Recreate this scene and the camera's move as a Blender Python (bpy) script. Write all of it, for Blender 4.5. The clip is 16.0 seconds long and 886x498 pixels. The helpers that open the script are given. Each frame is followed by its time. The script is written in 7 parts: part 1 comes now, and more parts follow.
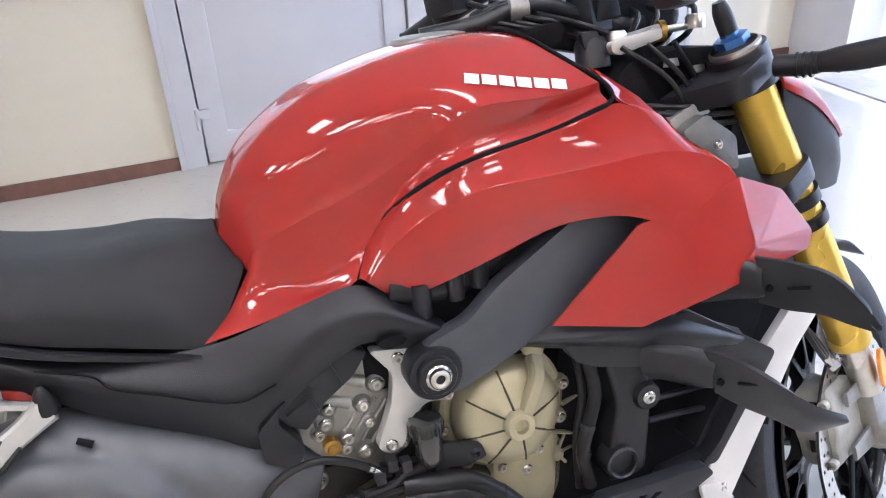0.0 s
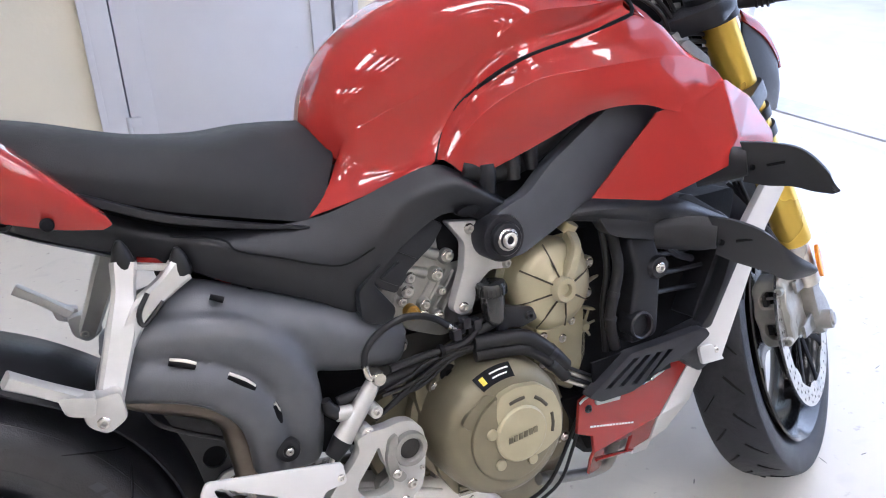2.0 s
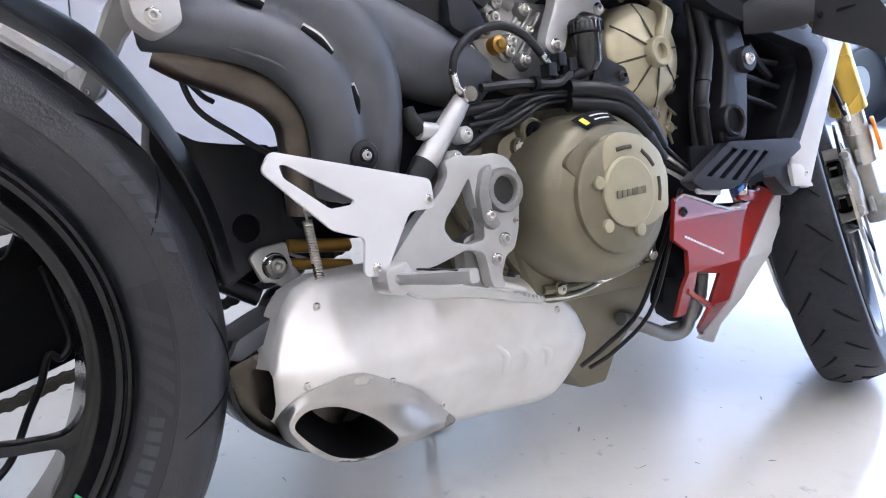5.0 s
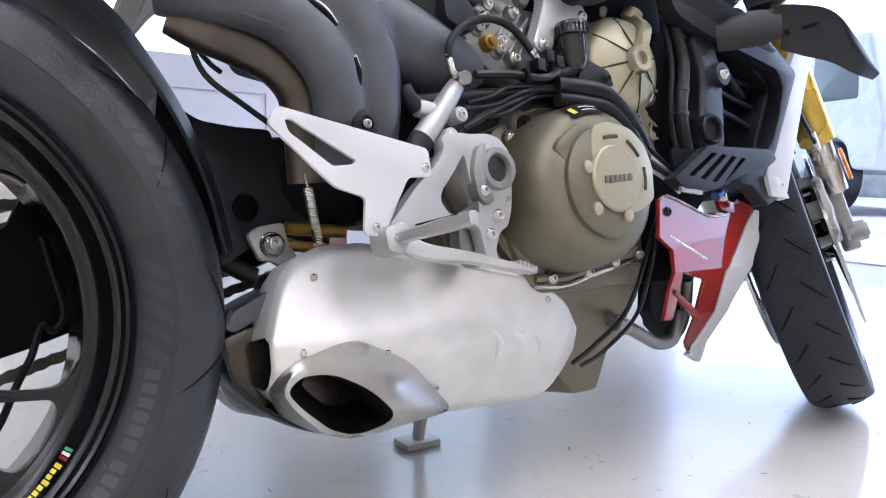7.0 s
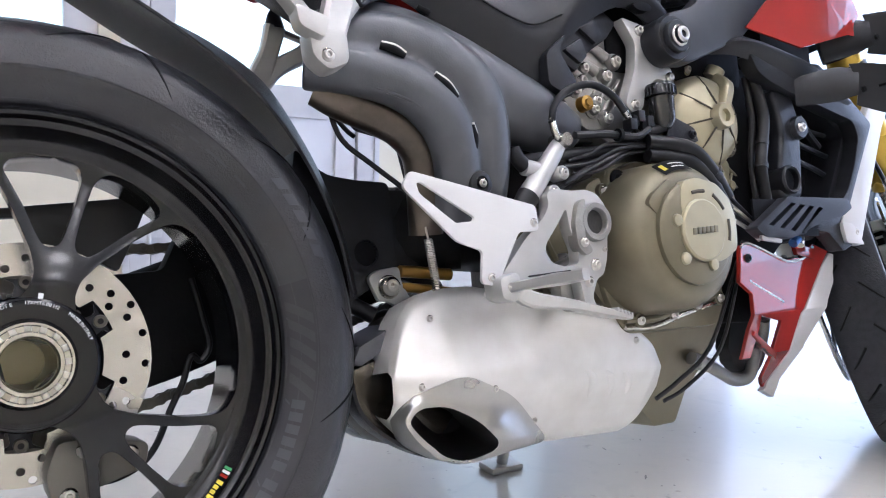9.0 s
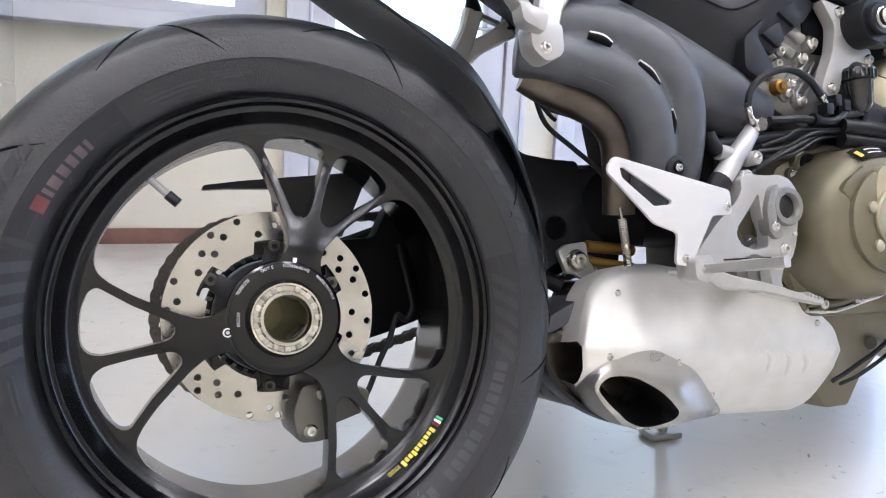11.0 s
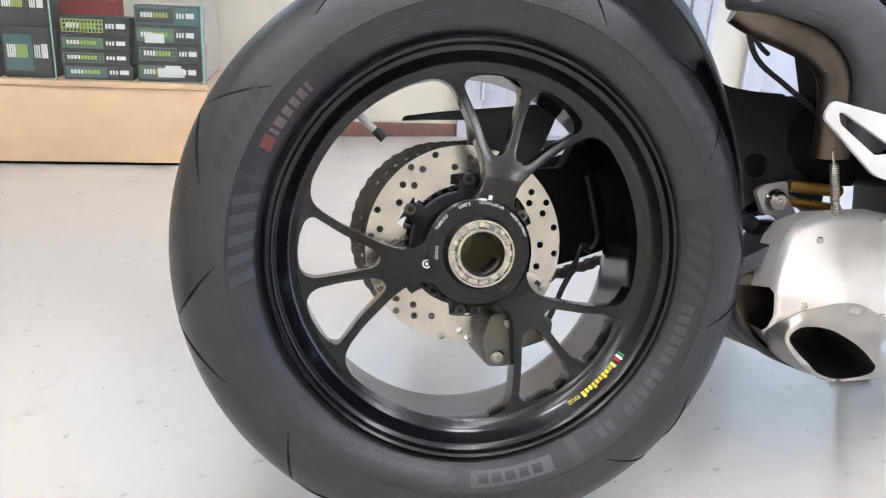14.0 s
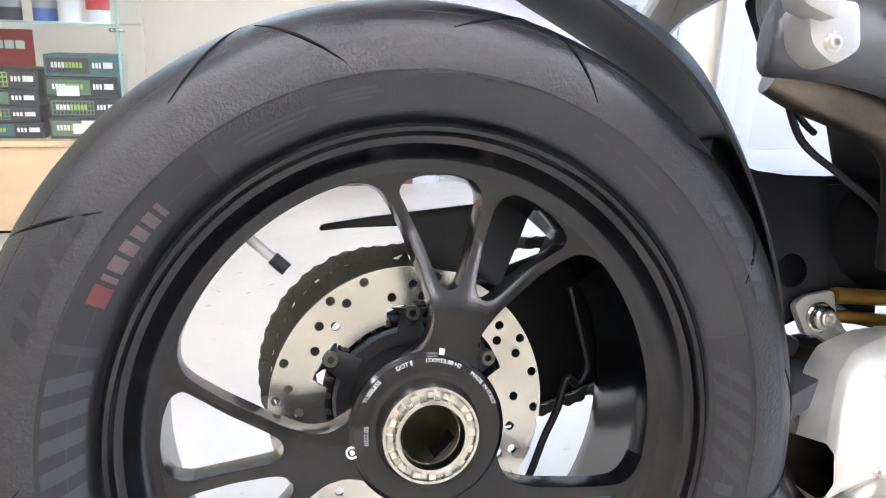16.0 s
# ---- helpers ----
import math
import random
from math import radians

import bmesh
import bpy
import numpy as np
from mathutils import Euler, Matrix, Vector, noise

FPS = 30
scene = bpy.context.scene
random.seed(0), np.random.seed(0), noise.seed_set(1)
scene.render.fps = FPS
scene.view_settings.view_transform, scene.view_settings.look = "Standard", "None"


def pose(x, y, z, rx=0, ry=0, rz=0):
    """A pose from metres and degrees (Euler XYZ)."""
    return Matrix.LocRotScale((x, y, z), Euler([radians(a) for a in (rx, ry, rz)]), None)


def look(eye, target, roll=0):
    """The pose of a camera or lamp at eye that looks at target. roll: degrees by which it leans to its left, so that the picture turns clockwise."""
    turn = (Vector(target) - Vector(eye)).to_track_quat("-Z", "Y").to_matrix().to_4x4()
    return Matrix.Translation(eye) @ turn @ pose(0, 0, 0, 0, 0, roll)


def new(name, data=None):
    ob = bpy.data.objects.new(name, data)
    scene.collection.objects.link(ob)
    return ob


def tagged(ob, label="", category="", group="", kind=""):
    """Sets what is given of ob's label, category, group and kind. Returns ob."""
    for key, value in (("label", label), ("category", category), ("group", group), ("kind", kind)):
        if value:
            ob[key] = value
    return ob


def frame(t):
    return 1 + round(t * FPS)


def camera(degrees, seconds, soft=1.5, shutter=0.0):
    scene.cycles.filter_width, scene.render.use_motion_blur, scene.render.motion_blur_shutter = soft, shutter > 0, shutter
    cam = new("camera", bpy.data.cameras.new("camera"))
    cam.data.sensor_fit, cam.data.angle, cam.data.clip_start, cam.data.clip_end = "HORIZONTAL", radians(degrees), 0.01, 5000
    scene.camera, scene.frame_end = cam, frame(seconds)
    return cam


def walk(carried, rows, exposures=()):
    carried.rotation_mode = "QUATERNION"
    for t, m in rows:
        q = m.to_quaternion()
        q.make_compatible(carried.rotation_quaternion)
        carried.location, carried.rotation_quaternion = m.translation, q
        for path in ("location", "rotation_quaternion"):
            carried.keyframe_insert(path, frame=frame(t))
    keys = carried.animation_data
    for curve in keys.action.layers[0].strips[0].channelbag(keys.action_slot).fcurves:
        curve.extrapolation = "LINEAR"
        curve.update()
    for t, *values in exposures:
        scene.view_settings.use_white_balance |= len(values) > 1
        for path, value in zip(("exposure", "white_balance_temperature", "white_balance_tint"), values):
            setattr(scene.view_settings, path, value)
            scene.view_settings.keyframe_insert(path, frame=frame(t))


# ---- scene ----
from mathutils.bvhtree import BVHTree

cam = camera(60.5, 16.0, 1.1)
PATH = [
    (0, (0.578, -0.664, 1.238), (1.126, 0.998, 0.27), -3.0),
    (0.5, (0.474, -0.663, 1.238), (1.145, 0.959, 0.28), -2.1),
    (1, (0.401, -0.67, 1.224), (1.156, 0.932, 0.295), -1.5),
    (1.5, (0.342, -0.721, 1.189), (1.154, 0.858, 0.267), -0.7),
    (2, (0.275, -0.784, 1.139), (1.127, 0.8, 0.263), -0.9),
    (2.5, (0.166, -0.839, 1.125), (1.044, 0.738, 0.264), -1.1),
    (3, (0.065, -0.897, 1.105), (0.976, 0.693, 0.303), -1.9),
    (3.5, (0.013, -0.884, 1.091), (0.964, 0.681, 0.286), -0.9),
    (4, (0.051, -0.814, 0.954), (1.045, 0.76, 0.222), -0.4),
    (4.5, (0.088, -0.739, 0.741), (1.132, 0.849, 0.117), 0.5),
    (5, (0.104, -0.699, 0.601), (1.193, 0.908, 0.121), 1.0),
    (7.5, (0.047, -0.741, 0.474), (1.198, 0.882, 0.273), 1.6),
    (8, (0.023, -0.755, 0.489), (1.152, 0.886, 0.309), 1.7),
    (10.5, (-0.127, -0.757, 0.534), (0.733, 1.029, 0.273), 2.7),
    (11, (-0.148, -0.773, 0.544), (0.622, 1.045, 0.227), 3.1),
    (11.5, (-0.174, -0.808, 0.577), (0.504, 1.032, 0.186), 3.4),
    (12, (-0.198, -0.829, 0.605), (0.398, 1.021, 0.136), 3.7),
    (12.5, (-0.21, -0.846, 0.631), (0.3, 1.012, 0.093), 3.7),
    (13, (-0.216, -0.844, 0.642), (0.25, 1.014, 0.069), 3.8),
    (13.5, (-0.207, -0.833, 0.637), (0.204, 1.036, 0.055), 3.3),
    (14, (-0.184, -0.771, 0.602), (0.174, 1.093, -0.027), 3.1),
    (14.5, (-0.148, -0.702, 0.558), (0.184, 1.171, -0.059), 2.5),
    (15, (-0.093, -0.648, 0.592), (0.198, 1.235, -0.017), 1.7),
    (15.5, (-0.085, -0.592, 0.631), (0.247, 1.298, 0.068), 1.5),
    (16, (-0.111, -0.508, 0.631), (0.339, 1.361, 0.078), 2.0),
]
walk(cam, [(t, look(eye, target, roll)) for t, eye, target, roll in PATH], exposures=[(0.0, 0.27, 5500, 19), (2.5, 0.17, 5350, 20), (5.0, 0.22, 5200, 20), (8.0, 0.16, 5250, 20), (10.5, 0.34, 5350, 18), (12.5, 0.35, 5400, 17), (14.5, 0.63, 5450, 17), (15.5, 0.90, 5400, 17)])

# ---- world, sun, lights ----
world = bpy.data.worlds.new("world")
world.use_nodes = True
scene.world = world
sky = world.node_tree.nodes.new("ShaderNodeTexSky")
sky.sky_type = "NISHITA"
sky.sun_disc = False
sky.sun_elevation = radians(66)
sky.sun_rotation = radians(155)
world.node_tree.links.new(sky.outputs[0], world.node_tree.nodes["Background"].inputs[0])
world.node_tree.nodes["Background"].inputs[1].default_value = 0.15
sun_data = bpy.data.lights.new("sun", "SUN")
sun_data.energy, sun_data.angle, sun_data.color = 2.5, radians(0.5), (1.0, 0.96, 0.9)
sun = new("sun", sun_data)
sun.matrix_world = look((5, -12, 30), (0, 0, 0))


def skylight(name, place, aim, w, h, watts, color):
    """Daylight that falls in through one of the openings."""
    d = bpy.data.lights.new(name, "AREA")
    d.shape, d.size, d.size_y, d.energy, d.color = "RECTANGLE", w, h, watts, color
    ob = new(name, d)
    ob.matrix_world = look(place, aim)
    return ob


skylight("gate_daylight", (3.9, .35, 1.3), (0, .1, 1.1), 3.5, 2.0, 44, (.76, .87, 1.0))
LAMP = 22.5
scene.view_settings.exposure = 0.0


# ---- materials ----
def mat(name, color, rough=0.5, metal=0.0, coat=0.0, var=0.08, scale=30.0, bump=0.0, bump_scale=400.0, dark=None, patch=4.0, rvar=0.08, spec=0.5, coat_rough=0.03):
    """A surface with grain and broad patches in colour and gloss, and fine relief."""
    m = bpy.data.materials.new(name)
    m.use_nodes = True
    nt = m.node_tree
    b = nt.nodes["Principled BSDF"]
    b.inputs["Metallic"].default_value = metal
    b.inputs["Coat Weight"].default_value = coat
    b.inputs["Coat Roughness"].default_value = coat_rough
    b.inputs["Specular IOR Level"].default_value = spec
    tc = nt.nodes.new("ShaderNodeTexCoord")
    fine = nt.nodes.new("ShaderNodeTexNoise")
    fine.inputs["Scale"].default_value = scale
    fine.inputs["Detail"].default_value = 6
    broad = nt.nodes.new("ShaderNodeTexNoise")
    broad.inputs["Scale"].default_value = patch
    broad.inputs["Detail"].default_value = 4
    for n in (fine, broad):
        nt.links.new(tc.outputs["Object"], n.inputs["Vector"])
    add = nt.nodes.new("ShaderNodeMath")
    add.operation = "ADD"
    nt.links.new(fine.outputs[0], add.inputs[0])
    nt.links.new(broad.outputs[0], add.inputs[1])
    ramp = nt.nodes.new("ShaderNodeMapRange")
    ramp.inputs[1].default_value, ramp.inputs[2].default_value = 0.65, 1.35
    nt.links.new(add.outputs[0], ramp.inputs[0])
    mix = nt.nodes.new("ShaderNodeMix")
    mix.data_type = "RGBA"
    lo = dark or tuple(c * (1 - var) for c in color)
    hi = tuple(min(1, c * (1 + var)) for c in color)
    mix.inputs[6].default_value = (*lo, 1)
    mix.inputs[7].default_value = (*hi, 1)
    nt.links.new(ramp.outputs[0], mix.inputs[0])
    nt.links.new(mix.outputs[2], b.inputs["Base Color"])
    rr = nt.nodes.new("ShaderNodeMapRange")
    rr.inputs[1].default_value, rr.inputs[2].default_value = 0.3, 0.7
    rr.inputs[3].default_value, rr.inputs[4].default_value = max(0.0, rough - rvar), min(1.0, rough + rvar)
    nt.links.new(broad.outputs[0], rr.inputs[0])
    nt.links.new(rr.outputs[0], b.inputs["Roughness"])
    if bump:
        bn = nt.nodes.new("ShaderNodeTexNoise")
        bn.inputs["Scale"].default_value = bump_scale
        bn.inputs["Detail"].default_value = 3
        nt.links.new(tc.outputs["Object"], bn.inputs["Vector"])
        bp = nt.nodes.new("ShaderNodeBump")
        bp.inputs["Strength"].default_value = bump
        bp.inputs["Distance"].default_value = 0.002
        nt.links.new(bn.outputs[0], bp.inputs["Height"])
        nt.links.new(bp.outputs[0], b.inputs["Normal"])
    return m


def glow(name, color, strength):
    m = bpy.data.materials.new(name)
    m.use_nodes = True
    b = m.node_tree.nodes["Principled BSDF"]
    b.inputs["Base Color"].default_value = (*color, 1)
    b.inputs["Emission Color"].default_value = (*color, 1)
    b.inputs["Emission Strength"].default_value = strength
    return m


def glass_mat(name, color=(1, 1, 1), rough=0.0):
    m = bpy.data.materials.new(name)
    m.use_nodes = True
    b = m.node_tree.nodes["Principled BSDF"]
    b.inputs["Base Color"].default_value = (*color, 1)
    b.inputs["Transmission Weight"].default_value = 1.0
    b.inputs["Roughness"].default_value = rough
    b.inputs["IOR"].default_value = 1.45
    return m


RED = mat("red_paint", (0.295, 0.0225, 0.0180), 0.5, 0.0, 1.0, 0.03, 8, coat_rough=0.006, rvar=0.02, spec=0.0)
WHITE = mat("white_paint", (0.58, 0.58, 0.585), 0.38, 0, 0.3, 0.03, 30, 0.05, 700)
DECAL = mat("white_decal", (0.85, 0.85, 0.85), 0.35, 0, 0.5, 0.02)
BLACK = mat("matte_black_plastic", (0.0125, 0.013, 0.016), 0.36, 0, 0, 0.15, 60, 0.22, 900, spec=0.38)
GREYP = mat("satin_grey_plastic", (0.024, 0.025, 0.030), 0.36, 0, 0, 0.08, 40, 0.08, 800, spec=0.26)
BEAM = mat("grey_frame_paint", (0.070, 0.075, 0.088), 0.36, 0.3, 0, 0.08, 40, 0.1, 700, spec=0.28)
# near-black: real black plastic, and shade put into the colour of cavities
DARK = mat("near_black_plastic_and_shade", (0.006, 0.006, 0.007), 0.6, 0, 0, 0.2, 40, 0.2, 300, spec=0.1)
SEAT = mat("seat_vinyl", (0.024, 0.0245, 0.027), 0.55, 0, 0, 0.1, 50, 0.5, 1400, spec=0.3)
RUBBER = mat("tyre_rubber", (0.0140, 0.0145, 0.0175), 0.36, 0, 0, 0.25, 25, 0.25, 500, patch=6, spec=0.62)
TREAD = mat("tread_rubber", (0.0245, 0.0240, 0.0260), 0.44, 0, 0, 0.25, 60, 0.4, 350, patch=7, spec=0.5)
FTREAD = mat("clean_tread_rubber", (0.0135, 0.0140, 0.0185), 0.45, 0, 0, 0.5, 90, 0.5, 350, patch=9, spec=0.32)
RIM = mat("satin_black_wheel", (0.0035, 0.0035, 0.0045), 0.20, 0.0, 0.34, 0.1, 60, 0.03, 900, spec=0.34, coat_rough=0.12)
HOSE = mat("rubber_hose", (0.011, 0.011, 0.012), 0.38, 0, 0, 0.1, 80, spec=0.3)
SHIELD = mat("exhaust_shield_black", (0.088, 0.092, 0.103), 0.43, 0.3, 0, 0.22, 18, 0.1, 500, patch=9, spec=0.5)
MAGN = mat("bronze_magnesium", (0.172, 0.155, 0.102), 0.40, 0.45, 0, 0.10, 40, 0.15, 900, patch=10)
MAGL = mat("light_bronze_magnesium", (0.40, 0.365, 0.245), 0.40, 0.45, 0, 0.08, 40, 0.12, 900)
ALU = mat("cast_aluminium", (0.30, 0.295, 0.28), 0.42, 0.75, 0, 0.18, 60, 0.3, 500)
ALUP = mat("pearl_aluminium_paint", (0.46, 0.46, 0.45), 0.38, 0.45, 0.1, 0.06, 60, 0.08, 900)
STEEL = mat("steel_bolt", (0.56, 0.54, 0.5), 0.28, 1.0, 0, 0.12, 90)
CAN = mat("brushed_silencer_steel", (0.70, 0.695, 0.68), 0.47, 0.55, 0, 0.1, 26, 0.03, 500, dark=(0.63, 0.615, 0.585), patch=9, rvar=0.09)
DISC = mat("disc_steel", (0.54, 0.525, 0.50), 0.25, 0.95, 0, 0.12, 20, 0.015, 900)
BROWN = mat("heat_browned_pipe", (0.105, 0.090, 0.074), 0.33, 0.85, 0, 0.45, 25, 0.15, 300, patch=14)
GOLD = mat("gold_fork_anodising", (0.62, 0.42, 0.06), 0.3, 0.55, 0, 0.05, 30)
CHAIN = mat("oiled_chain", (0.14, 0.13, 0.115), 0.4, 0.8, 0, 0.3, 80)
AMBER = mat("amber_reflector", (0.85, 0.27, 0.01), 0.15, 0, 0.6, 0.1, 200, 0.3, 900)
BLUE = mat("blue_anodising", (0.06, 0.16, 0.42), 0.3, 0.7)
SPRING = mat("gold_link", (0.33, 0.19, 0.035), 0.35, 0.6)
YELLOW = mat("yellow_decal", (0.75, 0.62, 0.05), 0.4)
GREEN = mat("green_decal", (0.05, 0.3, 0.1), 0.4)
SIDETXT = mat("moulded_rubber_letters", (0.036, 0.037, 0.044), 0.45, 0, 0, 0.1)
PATCH = mat("smooth_rubber_patch", (0.014, 0.0145, 0.018), 0.42, 0, 0, 0.1, 40)
WALL = mat("cream_wall_paint", (0.68, 0.635, 0.515), 0.6, 0, 0, 0.03, 3, 0.35, 60, patch=0.7)
CEIL = mat("white_ceiling_paint", (0.82, 0.81, 0.79), 0.8, 0, 0, 0.03, 5)
BASE = mat("brown_skirting_wood", (0.17, 0.085, 0.06), 0.42, 0, 0, 0.2, 30, patch=8)
PVC = mat("white_pvc", (0.56, 0.56, 0.59), 0.35, 0, 0, 0.02, 10)
WOOD = mat("light_wood_laminate", (0.66, 0.48, 0.29), 0.45, 0, 0, 0.1, 12)
ASPH = mat("pale_concrete_yard", (0.68, 0.67, 0.65), 0.9, 0, 0, 0.15, 3, 0.4, 40, patch=0.4)
GLASS = glass_mat("clear_glass", (0.96, 0.99, 0.98))


def floor_mat():
    """Glossy pale epoxy with broad tone, scuffs and dull patches."""
    m = mat("grey_epoxy_floor", (0.575, 0.555, 0.505), 0.16, 0, 0.0, 0.05, 2.0, 0.16, 38, patch=0.6, rvar=0.05)
    nt = m.node_tree
    b = nt.nodes["Principled BSDF"]
    tc = nt.nodes.new("ShaderNodeTexCoord")
    sc = nt.nodes.new("ShaderNodeTexNoise")
    sc.inputs["Scale"].default_value, sc.inputs["Detail"].default_value, sc.inputs["Distortion"].default_value = 15, 8, 0.6
    nt.links.new(tc.outputs["Object"], sc.inputs["Vector"])
    r = nt.nodes.new("ShaderNodeMapRange")
    r.inputs[1].default_value, r.inputs[2].default_value = 0.58, 0.78
    nt.links.new(sc.outputs[0], r.inputs[0])
    old = b.inputs["Base Color"].links[0].from_socket
    mix = nt.nodes.new("ShaderNodeMix")
    mix.data_type = "RGBA"
    mix.inputs[7].default_value = (0.40, 0.40, 0.38, 1)
    nt.links.new(old, mix.inputs[6])
    k = nt.nodes.new("ShaderNodeMath")
    k.operation = "MULTIPLY"
    k.inputs[1].default_value = 0.30
    nt.links.new(r.outputs[0], k.inputs[0])
    nt.links.new(k.outputs[0], mix.inputs[0])
    spk = nt.nodes.new("ShaderNodeTexNoise")
    spk.inputs["Scale"].default_value, spk.inputs["Detail"].default_value = 34, 7
    nt.links.new(tc.outputs["Object"], spk.inputs["Vector"])
    r2 = nt.nodes.new("ShaderNodeMapRange")
    r2.inputs[1].default_value, r2.inputs[2].default_value, r2.inputs[4].default_value = 0.66, 0.75, 0.5
    nt.links.new(spk.outputs[0], r2.inputs[0])
    mix2 = nt.nodes.new("ShaderNodeMix")
    mix2.data_type = "RGBA"
    mix2.inputs[7].default_value = (0.26, 0.25, 0.23, 1)
    nt.links.new(r2.outputs[0], mix2.inputs[0])
    nt.links.new(mix.outputs[2], mix2.inputs[6])
    nt.links.new(mix2.outputs[2], b.inputs["Base Color"])
    dull = nt.nodes.new("ShaderNodeTexNoise")
    dull.inputs["Scale"].default_value, dull.inputs["Detail"].default_value = 4, 3
    nt.links.new(tc.outputs["Object"], dull.inputs["Vector"])
    r3 = nt.nodes.new("ShaderNodeMapRange")
    r3.inputs[1].default_value, r3.inputs[2].default_value, r3.inputs[3].default_value, r3.inputs[4].default_value = 0.3, 0.8, 0.13, 0.26
    nt.links.new(dull.outputs[0], r3.inputs[0])
    nt.links.new(r3.outputs[0], b.inputs["Roughness"])
    return m


FLOOR = floor_mat()


# ---- mesh helpers ----
def part(name, bm, material, parent=None, label="", sharp=38):
    """Links a bmesh as one mesh object under a thing or part."""
    bmesh.ops.recalc_face_normals(bm, faces=bm.faces[:])
    lim = radians(sharp)
    for f in bm.faces:
        f.smooth = True
    for e in bm.edges:
        if len(e.link_faces) == 2 and e.calc_face_angle(0) > lim:
            e.smooth = False
    me = bpy.data.meshes.new(name)
    bm.to_mesh(me)
    bm.free()
    me.materials.append(material)
    ob = new(name, me)
    if parent is not None:
        ob.parent = parent
    if label:
        tagged(ob, label)
    return ob


def empty(name, label, category, group="", kind=""):
    e = new(name)
    e.empty_display_size = 0.1
    return tagged(e, label, category, group, kind)


def spline(pts, n=6, closed=False):
    """Catmull-Rom through the points (any dimension), n steps a span."""
    P = [np.array(p, float) for p in pts]
    out, m = [], len(P)
    spans = m if closed else m - 1
    for i in range(spans):
        p1, p2 = P[i], P[(i + 1) % m]
        p0 = P[i - 1] if closed or i > 0 else 2 * p1 - p2
        p3 = P[(i + 2) % m] if closed or i + 2 < m else 2 * p2 - p1
        for k in range(n):
            t = k / n
            out.append(0.5 * (2 * p1 + (p2 - p0) * t + (2 * p0 - 5 * p1 + 4 * p2 - p3) * t * t + (3 * p1 - p0 - 3 * p2 + p3) * t**3))
    if not closed:
        out.append(P[-1])
    return out


def rounded(pts, r, n=4):
    """A polygon with its corners rounded to about r."""
    out, m = [], len(pts)
    for i in range(m):
        p = np.array(pts[i], float)
        a, b = np.array(pts[i - 1], float) - p, np.array(pts[(i + 1) % m], float) - p
        la, lb = np.linalg.norm(a), np.linalg.norm(b)
        d = min(r, la * 0.45, lb * 0.45)
        s, e = p + a / la * d, p + b / lb * d
        for k in range(n + 1):
            t = k / n
            out.append(tuple((1 - t) ** 2 * s + 2 * t * (1 - t) * p + t * t * e))
    return out


def grid_faces(bm, rows, closed=False, cap=False):
    vs = [[bm.verts.new(p) for p in row] for row in rows]
    m = len(vs[0])
    for a, b in zip(vs, vs[1:]):
        for j in range(m if closed else m - 1):
            k = (j + 1) % m
            bm.faces.new((a[j], a[k], b[k], b[j]))
    if cap:
        for ring in (vs[0], vs[-1]):
            c = bm.verts.new(sum((v.co for v in ring), Vector()) / m)
            for j in range(m):
                bm.faces.new((ring[j], ring[(j + 1) % m], c))
    return vs


def bev(bm, w, seg=2, angle=35):
    es = [e for e in bm.edges if len(e.link_faces) == 2 and e.calc_face_angle(0) > radians(angle)]
    if es and w > 0:
        bmesh.ops.bevel(bm, geom=es, offset=w, segments=seg, profile=0.6, affect="EDGES", clamp_overlap=True)
    return bm


def slab(outline, y0, y1, w=0.003, holes=(), bm=None, seg=2):
    """A plate: an outline in x and z, from y0 to y1, with holes and eased edges."""
    own = bm is None
    b = bmesh.new()
    for loop in (outline, *holes):
        vs = [b.verts.new((p[0], y0, p[1])) for p in loop]
        for i in range(len(vs)):
            b.edges.new((vs[i], vs[(i + 1) % len(vs)]))
    if holes:
        bmesh.ops.triangle_fill(b, edges=b.edges[:], use_beauty=True)
    else:
        b.faces.new(b.verts[:])
    ext = bmesh.ops.extrude_face_region(b, geom=b.faces[:])
    for v in ext["geom"]:
        if isinstance(v, bmesh.types.BMVert):
            v.co.y = y1
    bmesh.ops.recalc_face_normals(b, faces=b.faces[:])
    bev(b, w, seg, 50)
    if own:
        return b
    merge(bm, b)
    return bm


def merge(bm, other, m=None):
    """Adds the other bmesh to bm, at the pose m."""
    if m is not None:
        bmesh.ops.transform(other, matrix=m, verts=other.verts[:])
    me = bpy.data.meshes.new("t")
    other.to_mesh(me)
    other.free()
    bm.from_mesh(me)
    bpy.data.meshes.remove(me)
    return bm


def box(x0, y0, z0, x1, y1, z1, w=0.0, bm=None, seg=2):
    b = bmesh.new()
    bmesh.ops.create_cube(b, size=1)
    for v in b.verts:
        v.co = Vector((x0 + (v.co.x + 0.5) * (x1 - x0), y0 + (v.co.y + 0.5) * (y1 - y0), z0 + (v.co.z + 0.5) * (z1 - z0)))
    bev(b, w, seg)
    return b if bm is None else merge(bm, b)


def lathe(profile, c=(0, 0, 0), seg=48, bm=None, m=None, closed=False):
    """Turns (radius, y) about the y axis through c."""
    b = bmesh.new()
    rows = []
    for r, y in profile:
        rows.append([(c[0] + r * math.cos(2 * math.pi * k / seg), c[1] + y, c[2] + r * math.sin(2 * math.pi * k / seg)) for k in range(seg)])
    if closed:
        rows.append(rows[0])
    grid_faces(b, rows, closed=True)
    bmesh.ops.remove_doubles(b, verts=b.verts[:], dist=1e-6)
    if m is not None:
        bmesh.ops.transform(b, matrix=m, verts=b.verts[:])
    return b if bm is None else merge(bm, b)


